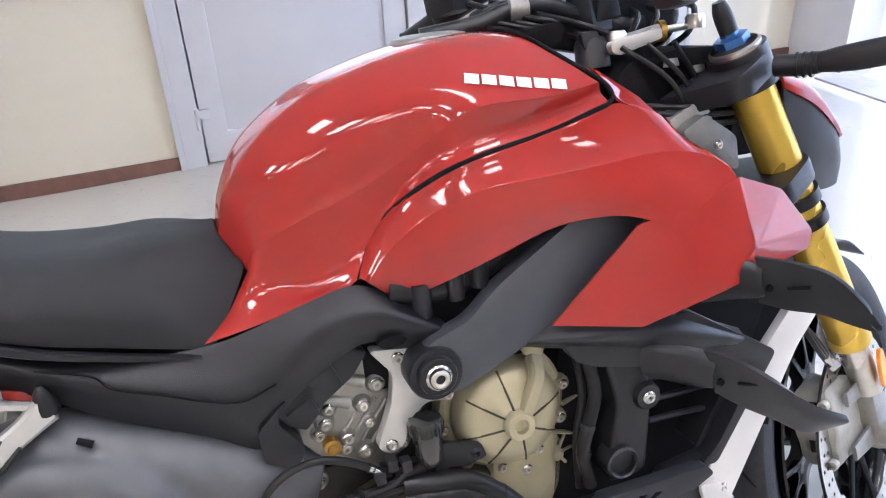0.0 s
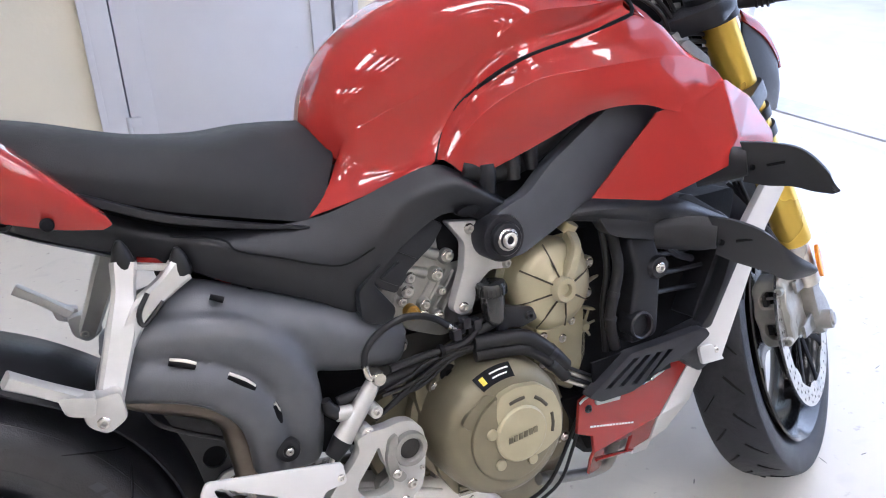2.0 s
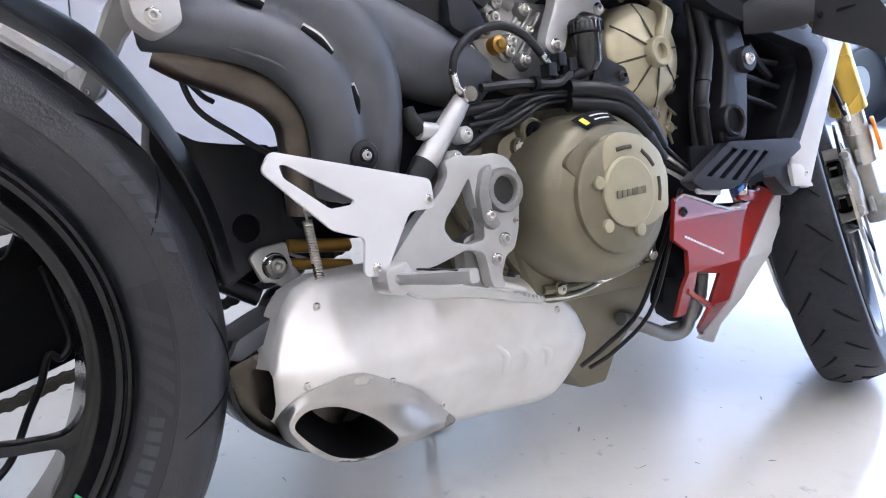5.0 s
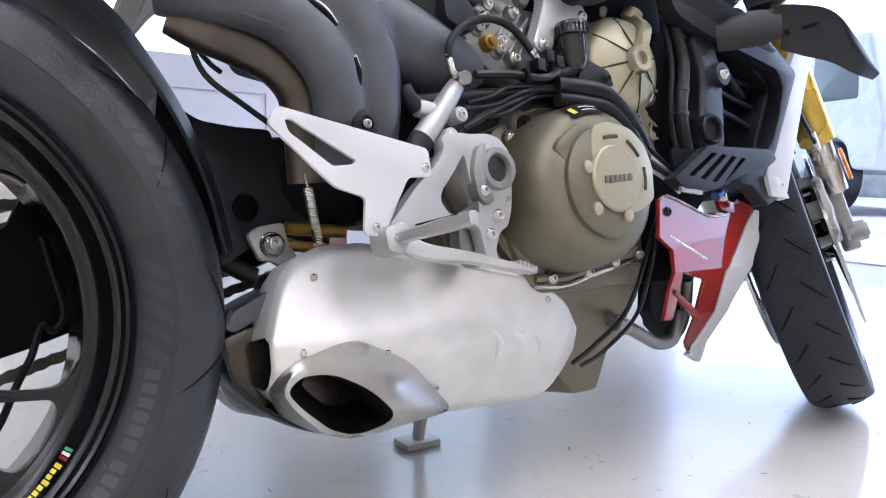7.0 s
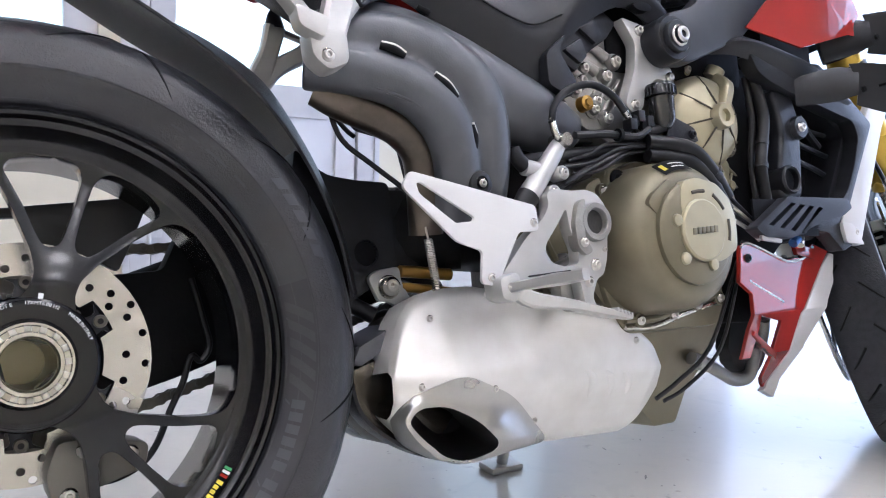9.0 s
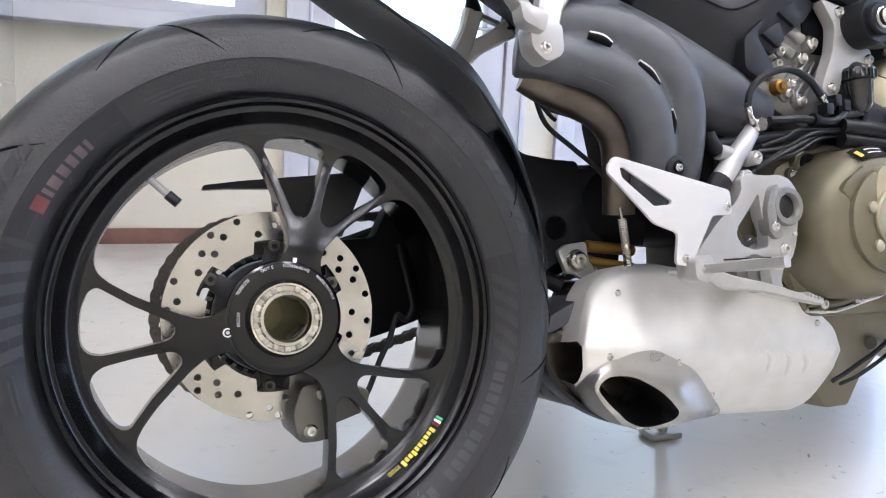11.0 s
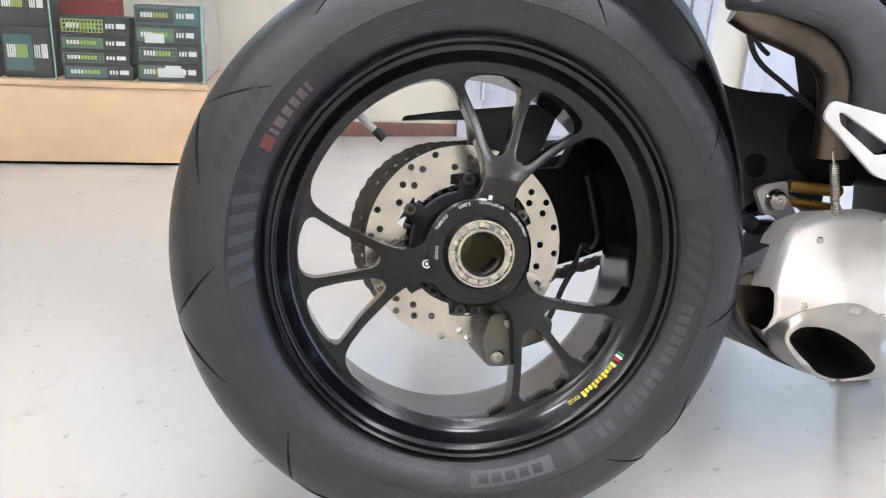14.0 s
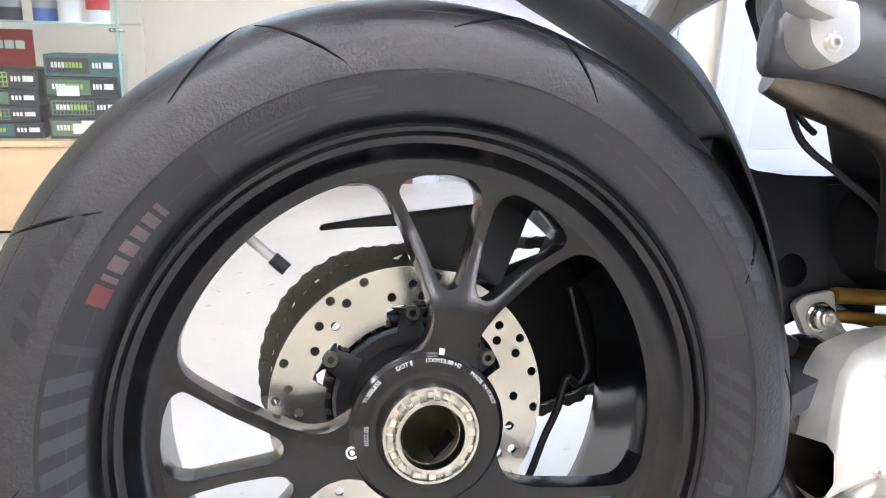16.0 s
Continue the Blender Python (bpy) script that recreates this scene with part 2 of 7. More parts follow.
def tube(pts, r, seg=12, n=5, bm=None, flat=1.0, up=(0, 1, 0)):
    """A rod or pipe along a smooth path; r one radius or one for each point; flat squeezes it across up."""
    rad = [r] * len(pts) if isinstance(r, (int, float)) else list(r)
    path = spline([(*p, q) for p, q in zip(pts, rad)], n) if len(pts) > 2 else [np.array((*p, q), float) for p, q in zip(pts, rad)]
    b = bmesh.new()
    rows = []
    U = Vector(up)
    for i, p in enumerate(path):
        a, z = path[max(i - 1, 0)], path[min(i + 1, len(path) - 1)]
        t = Vector(z[:3] - a[:3]).normalized()
        s = t.cross(U)
        if s.length < 1e-3:
            s = t.cross(Vector((0.3, 0.2, 1)))
        s.normalize()
        u = s.cross(t).normalized()
        rows.append([Vector(p[:3]) + (s * math.cos(q) + u * math.sin(q) * flat) * p[3] for q in (2 * math.pi * k / seg for k in range(seg))])
    grid_faces(b, rows, closed=True, cap=True)
    return b if bm is None else merge(bm, b)


def patch(ctrl, n=5, thick=0.0, k=5):
    """A smooth sheet through a grid of points, given a thickness."""
    rows = [spline(row, n) for row in ctrl]
    cols = [spline([row[j] for row in rows], k) for j in range(len(rows[0]))]
    b = bmesh.new()
    grid_faces(b, [[c[i] for c in cols] for i in range(len(cols[0]))])
    if thick:
        bmesh.ops.recalc_face_normals(b, faces=b.faces[:])
        bmesh.ops.solidify(b, geom=b.faces[:], thickness=thick)
        bev(b, min(0.0015, abs(thick) * 0.3), 2, 60)
    return b


def mirror(bm):
    """The same shape on the other side of y = 0."""
    b = bm.copy()
    for v in b.verts:
        v.co.y = -v.co.y
    bmesh.ops.reverse_faces(b, faces=b.faces[:])
    return b


def drape(bm, f, thick=0.0, cuts=()):
    """Cuts a plate along level lines and bends it so that its outer face follows y = f(x, z)."""
    for z in cuts:
        bmesh.ops.bisect_plane(bm, geom=bm.verts[:] + bm.edges[:] + bm.faces[:], plane_co=(0, 0, z), plane_no=(0, 0, 1))
    for v in bm.verts:
        v.co.y += f(v.co.x, v.co.z)
    return bm


def beam(pts, w, d, bm=None, n=5, up=(0, 1, 0)):
    """A bar of eased rectangular section along a smooth path, w wide and d deep (one or one a point)."""
    ws = [w] * len(pts) if isinstance(w, (int, float)) else list(w)
    ds = [d] * len(pts) if isinstance(d, (int, float)) else list(d)
    rows = [(*p, a, c) for p, a, c in zip(pts, ws, ds)]
    path = spline(rows, n) if len(pts) > 2 else [np.array(r, float) for r in rows]
    b = bmesh.new()
    out = []
    for i, p in enumerate(path):
        a, z = path[max(i - 1, 0)], path[min(i + 1, len(path) - 1)]
        t = Vector(z[:3] - a[:3]).normalized()
        s = t.cross(Vector(up)).normalized()
        u = s.cross(t).normalized()
        ring = []
        for x, y in ((-1, -.62), (-.72, -1), (.72, -1), (1, -.62), (1, .62), (.72, 1), (-.72, 1), (-1, .62)):
            ring.append(Vector(p[:3]) + s * (x * p[3] / 2) + u * (y * p[4] / 2))
        out.append(ring)
    grid_faces(b, out, closed=True, cap=True)
    return b if bm is None else merge(bm, b)


def circle(x, z, r, n=24):
    return [(x + r * math.cos(2 * math.pi * k / n), z + r * math.sin(2 * math.pi * k / n)) for k in range(n)]


BOLTS = {}


def bolt(parent, x, y, z, r=0.006, material=STEEL, m=None, name="bolt"):
    """A socket screw whose head faces -y."""
    r = r * 0.74
    key = (round(r, 4), material.name)
    if key not in BOLTS:
        b = lathe([(0, 0.002), (r * 0.5, 0.002), (r * 0.5, -r * 0.35), (r * 0.56, -r * 0.62), (r * 0.85, -r * 0.62), (r, -r * 0.4), (r, 0.0), (r * 1.35, 0.0), (r * 1.35, r * 0.3), (r, r * 0.3), (r, r * 2)], seg=14)
        for f in b.faces:
            f.smooth = True
        me = bpy.data.meshes.new("bolt")
        b.to_mesh(me)
        b.free()
        me.materials.append(material)
        BOLTS[key] = me
    ob = new(name, BOLTS[key])
    ob.parent = parent
    ob.matrix_local = (m or Matrix()) @ Matrix.Translation((x, y, z))
    return ob


# ---- the room ----
WALL_Y, GATE_X, BACK_X, NEAR_Y, TOP = 2.58, 3.65, -4.2, -4.6, 3.0


def structure(name, bm, material, label, parent=None):
    return tagged(part(name, bm, material, parent, label), "", "", "", "structure")


SLOPE = .022


def fall(x):
    """The floor's height: level at the back of the room, rising gently to the gate."""
    return SLOPE * max(0, x)


structure("floor", slab([(BACK_X - .2, -.2), (GATE_X + .05, -.2), (GATE_X + .05, fall(GATE_X + .05)), (1.5, fall(1.5)), (0, 0), (BACK_X - .2, 0)], NEAR_Y - .2, WALL_Y + .2, 0), FLOOR, "glossy pale grey epoxy workshop floor with scuffs")
structure("ground", box(GATE_X + 0.05, -60, -0.25, 90, 60, 0.055), ASPH, "sunlit pale concrete yard outside")
structure("threshold", box(GATE_X - 0.16, -1.5, -0.02, GATE_X + 0.06, 2.2, 0.086, 0.004), mat("grey_threshold", (0.42, 0.42, 0.44), 0.6, 0, 0, 0.15, 20, 0.3, 80), "worn grey concrete threshold strip at the gate")
structure("ceiling", box(BACK_X - 0.2, NEAR_Y - 0.2, TOP, GATE_X + 0.2, WALL_Y + 0.2, TOP + 0.2), CEIL, "plain white painted ceiling")

# back wall with a window and two doors
DOORS = [(0.49, 1.645), (1.84, 2.99)]
WIN = (-1.45, 0.41, 0.93, 2.1)
wall = bmesh.new()
y0, y1 = WALL_Y, WALL_Y + 0.2
for x0, z0, x1, z1 in [(BACK_X - 0.2, 0, WIN[0], TOP), (WIN[0], 0, WIN[1], WIN[2]), (WIN[0], WIN[3], WIN[1], TOP), (WIN[1], 0, DOORS[0][0], TOP),
                       (DOORS[0][0], 2.1, DOORS[0][1], TOP), (DOORS[0][1], 0, DOORS[1][0], TOP), (DOORS[1][0], 2.1, DOORS[1][1], TOP), (DOORS[1][1], 0, GATE_X + 0.2, TOP)]:
    box(x0, y0, z0, x1, y1, z1, 0, wall)
structure("wall_back", wall, WALL, "cream textured painted wall")
gate = bmesh.new()
box(GATE_X, 2.2, 0, GATE_X + 0.2, WALL_Y, TOP, 0, gate)
box(GATE_X, -1.5, 2.75, GATE_X + 0.2, 2.2, TOP, 0, gate)
# unseen closing wall, its grey chosen to darken reflections in the red panels
structure("wall_gate_unseen", box(GATE_X, NEAR_Y - 0.2, 0, GATE_X + 0.2, -1.5, TOP), mat("reflection_darkening_grey", (0.24, 0.235, 0.225), 0.7, 0, 0, 0.05, 3, 0.3, 60, patch=0.7), "unseen wall beside the open gate, grey to darken reflections on the motorcycle")
structure("wall_gate", gate, PVC, "white wall round the open gate")
structure("wall_far", box(BACK_X - 0.2, NEAR_Y, 0, BACK_X, WALL_Y, TOP), WALL, "cream painted side wall")
near = box(BACK_X - 0.2, NEAR_Y - 0.2, 0, GATE_X + 0.2, NEAR_Y, TOP)
structure("wall_near", near, WALL, "plain cream painted wall")
for x0, x1 in [(BACK_X, DOORS[0][0] - 0.002), (DOORS[0][1] + 0.002, DOORS[1][0] - 0.002), (DOORS[1][1] + 0.002, GATE_X - 0.002)]:
    structure("baseboard", box(x0, WALL_Y - 0.018, 0.0, x1, WALL_Y - 0.001, fall(x0) + 0.065, 0.004), BASE, "dark brown wooden skirting board")


def pvc_door(name, x0, x1, hinge_left):
    """A half-glazed plastic door in its frame."""
    e = tagged(part(name, bmesh_frame(x0, x1), PVC, None, "closed white plastic door, half glazed, in a white frame"), "", "", "", "structure")
    lx0, lx1, y = x0 + 0.115, x1 - 0.115, WALL_Y - 0.01
    leaf = slab([(lx0, 0.02), (lx1, 0.02), (lx1, 2.03), (lx0, 2.03)], y, y + 0.06, 0.004,
                [[(lx0 + 0.1, 0.15), (lx1 - 0.1, 0.15), (lx1 - 0.1, 0.76), (lx0 + 0.1, 0.76)], [(lx0 + 0.1, 0.90), (lx1 - 0.1, 0.90), (lx1 - 0.1, 1.93), (lx0 + 0.1, 1.93)]])
    lf = part("door_leaf", leaf, PVC, e)
    part("panel", box(lx0 + 0.098, y + 0.014, 0.148, lx1 - 0.098, y + 0.04, 0.762, 0.002), PVC, lf)
    p = part("pane", box(lx0 + 0.095, y + 0.02, 0.895, lx1 - 0.095, y + 0.026, 1.935), GLASS, lf)
    p.visible_shadow = False
    hx = lx0 if hinge_left else lx1
    for z in (0.22, 1.0, 1.8):
        h = lathe([(0, -0.045), (0.010, -0.045), (0.010, 0.045), (0, 0.045)], seg=14)
        bmesh.ops.rotate(h, verts=h.verts[:], cent=(0, 0, 0), matrix=Matrix.Rotation(radians(90), 3, "X"))
        s = 1 if hinge_left else -1
        box(0, -0.006, 0.0, 0.05 * s, 0.004, 0.04, 0.003, h)
        part("hinge", merge(bmesh.new(), h, Matrix.Translation((hx - 0.012 * s, y - 0.012, z))), PVC, lf)
    part("handle", tube([((lx1 if hinge_left else lx0) - (0.05 if hinge_left else -0.05), y - 0.002, 1.0), ((lx1 if hinge_left else lx0) - (0.05 if hinge_left else -0.05), y - 0.05, 1.0), ((lx1 if hinge_left else lx0) - (0.17 if hinge_left else -0.17), y - 0.05, 1.0)], 0.009), ALUP, lf)
    return e


def bmesh_frame(x0, x1):
    b = bmesh.new()
    y = WALL_Y
    for a, c in ((x0 + 0.001, x0 + 0.108), (x1 - 0.108, x1 - 0.001)):
        box(a, y - 0.025, 0, c, y + 0.07, 2.1, 0.004, b)
    box(x0 + 0.108, y - 0.025, 2.035, x1 - 0.108, y + 0.07, 2.1, 0.004, b)
    for a, c in ((x0 + 0.106, x0 + 0.135), (x1 - 0.135, x1 - 0.106)):
        box(a, y + 0.053, 0, c, y + 0.069, 2.06, 0, b)
    for a, c in ((x0 - 0.004, x0 + 0.022), (x1 - 0.022, x1 + 0.004)):
        box(a, y - 0.034, 0, c, y - 0.024, 2.1, 0.003, b)
    return b


pvc_door("door_1", DOORS[0][0], DOORS[0][1], True)
pvc_door("door_2", DOORS[1][0], DOORS[1][1], True)


def window(name, x0, x1, z0, z1, y, label):
    b = slab([(x0, z0), (x1, z0), (x1, z1), (x0, z1)], y, y + 0.07, 0.004,
             [[(x0 + 0.12, z0 + 0.06), ((x0 + x1) / 2 - 0.05, z0 + 0.06), ((x0 + x1) / 2 - 0.05, z1 - 0.1), (x0 + 0.12, z1 - 0.1)],
              [((x0 + x1) / 2 + 0.05, z0 + 0.06), (x1 - 0.12, z0 + 0.06), (x1 - 0.12, z1 - 0.1), ((x0 + x1) / 2 + 0.05, z1 - 0.1)]])
    w = structure(name, b, PVC, label)
    for a, c in ((x0 + 0.11, (x0 + x1) / 2 - 0.04), ((x0 + x1) / 2 + 0.04, x1 - 0.11)):
        p = part("pane", box(a, y + 0.03, z0 + 0.05, c, y + 0.036, z1 - 0.09), GLASS, w)
        p.visible_shadow = False
    return w


w1 = window("window_1", WIN[0] + 0.001, WIN[1] - 0.001, WIN[2], WIN[3], WALL_Y + 0.02, "white plastic window with two fixed panes")
part("window_sill", box(WIN[0] - 0.03, WALL_Y - 0.12, WIN[2] - 0.075, WIN[1] + 0.03, WALL_Y - 0.001, WIN[2] - 0.002, 0.006), PVC, w1)

# outside behind the back wall
structure("lawn", box(-6, WALL_Y + 2.2, -0.3, 9, 40, -0.05), mat("grass", (0.09, 0.16, 0.05), 0.9, 0, 0, 0.4, 20), "green lawn seen through the glazed doors")
structure("path", box(-6, WALL_Y + 0.21, -0.3, GATE_X, WALL_Y + 2.19, -0.04), ASPH, "pale paved path behind the building")

# ceiling luminaires
LAMPM = glow("lamp_diffuser", (1.0, 0.91, 0.77), LAMP)


def luminaire(x, y):
    e = empty("ceiling_light", "square white ceiling light with metal louvre slats", "ceiling light", "ceiling lights")
    e.location = (x, y, TOP)
    s = 0.25
    part("frame", slab([(-s, -s), (s, -s), (s, s), (-s, s)], 0, 0.06, 0.003, [[(-s + 0.03, -s + 0.03), (s - 0.03, -s + 0.03), (s - 0.03, s - 0.03), (-s + 0.03, s - 0.03)]]), PVC, e).rotation_euler = (radians(90), 0, 0)
    part("diffuser", box(-s + 0.031, -s + 0.031, -0.035, s - 0.031, s - 0.031, -0.02), LAMPM, e)
    for k in range(15):
        yy = -s + 0.03 + (k + 0.5) * (2 * s - 0.06) / 15
        part("slat", box(-s + 0.032, yy - 0.002, -0.046, s - 0.032, yy + 0.002, -0.037), PVC, e)
    return e


for lx in (-2.6, -0.9, 0.8, 2.5):
    for ly in (-3.7, -2.5, -1.3, -0.1):
        luminaire(lx, ly)
# added glowing sheet: sky brightness beyond the yard put into its emission
structure("backdrop", box(70, -90, -2, 70.2, 90, 60), glow("bright_haze_glow", (0.93, 0.96, 1.0), 0.85), "added glowing sheet standing in for the white sky beyond the yard")


# second added glowing sheet, whitens the view through the back windows
structure("backdrop_north", box(-60, 46, -2, 60, 46.2, 40), glow("pale_haze_glow", (0.86, 0.95, 0.90), 0.95), "added glowing sheet standing in for pale haze beyond the lawn")


def scuffs():
    """Small flakes of dirt and scuff marks on the floor."""
    rnd = random.Random(7)
    b = bmesh.new()
    for _ in range(420):
        x, y = rnd.uniform(-1.2, 2.6), rnd.uniform(-1.0, 1.7)
        ln, w, a = rnd.choice((.002, .003, .004, .006, .012)) * rnd.uniform(.6, 1.2), rnd.uniform(.0008, .0022), rnd.uniform(0, math.pi)
        n = 7
        ring = []
        for k in range(n):
            q = 2 * math.pi * k / n
            u, v = ln * math.cos(q) * rnd.uniform(.6, 1.1), w * math.sin(q) * rnd.uniform(.5, 1.3)
            ring.append(b.verts.new((x + u * math.cos(a) - v * math.sin(a), y + u * math.sin(a) + v * math.cos(a), fall(x + u * math.cos(a) - v * math.sin(a)) + .0006)))
        b.faces.new(ring)
    return b


tagged(part("floor_dirt", scuffs(), mat("dry_dirt", (.20, .195, .185), .8), None, "scattered specks of dirt and scuffs on the floor"), "", "dirt", "", "stuff")


# ---- the motorcycle: x forward, y to its left, z up, rear tyre on the origin ----
bike = empty("motorcycle", "red naked sport motorcycle leaning on its side stand", "motorcycle")
bike.rotation_euler = (radians(-12.3), 0, 0)
AX_R = Vector((0.003, 0, 0.3305))
PI = math.pi


def polar(c, r, a, y=0.0):
    return Vector((c[0] + r * math.cos(radians(a)), y, c[2] + r * math.sin(radians(a))))


def tyre(c, R, rim, half, name_parent, m=None):
    prof = [(rim - 0.004, -half * 0.72), (rim + 0.008, -half * 0.80), (rim + 0.022, -half * 0.93), (rim + 0.040, -half * 1.0), (rim + 0.058, -half * 0.985)]
    n = 14
    r1, y1 = prof[-1][0], half * 0.985
    for k in range(1, n):
        t = k / n * PI / 2
        prof.append((r1 + (R - r1) * math.sin(t) ** 1.0, -y1 * math.cos(t) ** 0.92))
    prof.append((R, 0))
    prof += [(r, -y) for r, y in prof[-2::-1]]
    return lathe(prof, c, 96, None, m)


# rear wheel
prof = [(0.2305, -0.086), (0.2275, -0.0885), (0.2245, -0.087), (0.2228, -0.0800), (0.2205, -0.0775), (0.2165, -0.0762), (0.2145, -0.0730), (0.2120, -0.0690), (0.2085, -0.0640), (0.2050, -0.0595), (0.2010, -0.0570), (0.1965, -0.0562), (0.1948, -0.0545), (0.1945, -0.0300), (0.1975, -0.0220), (0.1985, 0.045), (0.206, 0.075), (0.222, 0.083), (0.2275, 0.0885), (0.2305, 0.086), (0.225, 0.078), (0.214, 0.070), (0.206, 0.04), (0.206, -0.04), (0.214, -0.070), (0.225, -0.078)]
rear_wheel = part("rear_wheel", lathe(prof, AX_R, 96, closed=True), RIM, bike, "satin black forged wheel rim")
tyre_ob = part("tyre", tyre(AX_R, 0.333, 0.2265, 0.100, None), RUBBER, rear_wheel, "worn black sport tyre with smooth shoulders")


def arm(a, b, w0, w1, t0, t1, ya, yb):
    """A tapering spoke arm with eased edges."""
    a, b = Vector(a), Vector(b)
    d = (b - a).normalized()
    s = Vector((-d.z, 0, d.x))
    bm = bmesh.new()
    n = 8
    rows = []
    for i in range(n + 1):
        t = i / n
        p = a.lerp(b, t)
        flare = 1 + 1.0 * max(0, (t - 0.78) / 0.22) ** 2
        w = (w0 + (w1 - w0) * min(1, t * 1.25)) / 2 * flare
        th = (t0 + (t1 - t0) * t) / 2
        yy = ya + (yb - ya) * t
        ring = []
        for u, v in ((-1, -0.62), (-0.72, -1), (0.72, -1), (1, -0.62), (1, 0.62), (0.72, 1), (-0.72, 1), (-1, 0.62)):
            q = p + s * (u * w)
            ring.append((q.x, yy + v * th, q.z))
        rows.append(ring)
    grid_faces(bm, rows, closed=True, cap=True)
    return bm


def spoke(c, g, k, y_hub, y_rim, th):
    """A forged three-armed spoke: a broad stem that opens into three arms round two rounded windows (k scales its width)."""
    def pl(r, a):
        return (r * math.cos(radians(a)), r * math.sin(radians(a)))
    side = [(.036, 56), (.0520, 54), (.0540, 42), (.0565, 31), (.0620, 21.5), (.071, 15.4), (.085, 13.6), (.104, 16.2), (.125, 19.7), (.150, 22.7), (.172, 25.4), (.184, 27.3), (.1905, 29.8), (.1940, 33.5), (.1965, 38), (.2035, 38)]
    o = [pl(r, -a) for r, a in side] + [pl(.2035, a) for a in range(-30, 31, 6)] + [pl(r, a) for r, a in side[::-1]]
    win = [(.1180, 2.6), (.1100, 4.0), (.1065, 7.4), (.1090, 11.0), (.1180, 13.6), (.148, 18.6), (.170, 21.9), (.182, 23.4), (.1895, 21.6), (.1935, 16.5), (.1950, 10.5), (.1940, 5.6), (.1885, 3.1), (.1780, 1.75), (.148, 1.75)]
    a = radians(g)

    def turned(pts):
        return [(c[0] + u * math.cos(a) - v * math.sin(a), c[2] + u * math.sin(a) + v * math.cos(a)) for u, v in pts]
    holes = [turned(rounded([pl(r, s * q) for r, q in win], .004, 2)) for s in (1, -1)]
    b = slab(turned(rounded(o, .004, 2)), -th / 2, th / 2, .0038, holes, None, 3)
    for v in b.verts:
        r = math.hypot(v.co.x - c[0], v.co.z - c[2])
        q = min(1, max(0, (r - .062) / .115))
        q = q * q * (3 - 2 * q)
        v.co.y += y_hub + (y_rim - y_hub) * q
    return b


for g in (71.4, 191.4, 311.4):
    part("spoke", spoke(AX_R, g, 1.0, -.0640, -.0425, .026), RIM, rear_wheel, "", 32)
part("hub", lathe([(0.042, 0.06), (0.050, 0.03), (0.052, -0.040), (0.056, -0.068), (0.0605, -0.0752), (0.0590, -0.0775), (0.0570, -0.0783), (0.0565, -0.0790), (0.041, -0.0815), (0.0385, -0.0805), (0.0385, 0.06)], AX_R, 64), RIM, rear_wheel)
part("wheel_nut", lathe([(0.0235, 0.02), (0.0235, -0.092), (0.0245, -0.096), (0.0275, -0.096), (0.0285, -0.092), (0.0285, -0.0885), (0.0335, -0.0885), (0.0345, -0.092), (0.0365, -0.092), (0.038, -0.088), (0.0385, -0.07)], AX_R, 48), STEEL, rear_wheel, "bright steel centre nut with a hollow axle")
for k in range(16):
    part("nut_lug", box(-0.0028, -0.0925, 0.0287, 0.0028, -0.083, 0.0335, 0.001), STEEL, rear_wheel).matrix_local = Matrix.Translation(AX_R) @ Matrix.Rotation(2 * PI * k / 16, 4, "Y")
part("axle_tube", lathe([(0.0, 0.06), (0.0228, 0.06), (0.0230, -0.085), (0.0240, -0.085), (0.0240, 0.07), (0.0, 0.07)], AX_R, 32), mat("axle_bore", (0.3, 0.28, 0.2), 0.35, 0.9), rear_wheel)


def disc(c, y, r0, r1, holes, parent):
    """A drilled brake disc whose inner edge is cut into broad lobes."""
    hs = []
    for k in range(holes):
        for j, rr in enumerate((0.46, 0.67, 0.87)):
            if (k + j) % 3 != 1:
                a = 2 * PI * (k + 0.33 * j) / holes
                q = r0 + (r1 - r0) * rr
                hs.append(circle(c[0] + q * math.cos(a), c[2] + q * math.sin(a), 0.0040, 10))
    out = circle(c[0], c[2], r1, 96)
    inn = []
    for k in range(120):
        q = abs((k % 20) - 10) / 10
        r = r0 + (.0135 if q < .45 else 0)
        inn.append((c[0] + r * math.cos(2 * PI * k / 120), c[2] + r * math.sin(2 * PI * k / 120)))
    return part("brake_disc", slab(out, y - 0.0025, y + 0.0025, 0.0, [inn, *hs]), DISC, parent, "drilled steel brake disc, faintly heat-tinted")


disc(AX_R, 0.0, 0.072, 0.1180, 22, rear_wheel)
part("disc_carrier", lathe([(0.048, 0.002), (0.062, 0.002), (0.064, 0.006), (0.064, 0.022), (0.048, 0.03)], AX_R, 48), BLACK, rear_wheel)
for k in range(6):
    a = 60 * k + 27
    part("carrier_arm", arm(polar(AX_R, 0.055, a), polar(AX_R, 0.082, a), 0.026, 0.018, 0.006, 0.006, 0.004, 0.004), BLACK, rear_wheel)
    p = polar(AX_R, .0785, a)
    part("bobbin", lathe([(.003, -.0045), (.006, -.0045), (.0068, -.003), (.0068, .006), (.003, .006)], (p.x, 0, p.z), 16), CHAIN, rear_wheel)
part("cush_ring", lathe([(.050, .018), (.066, .018), (.070, .024), (.070, .05), (.05, .05)], AX_R, 40), DARK, rear_wheel)
for k in range(30):
    part("ring_tooth", box(-.0022, .016, .0655, .0022, .030, .0715, .0006), CHAIN, rear_wheel).matrix_local = Matrix.Translation(AX_R) @ Matrix.Rotation(2 * PI * k / 30, 4, "Y")
SPR_Y = 0.142
teeth = []
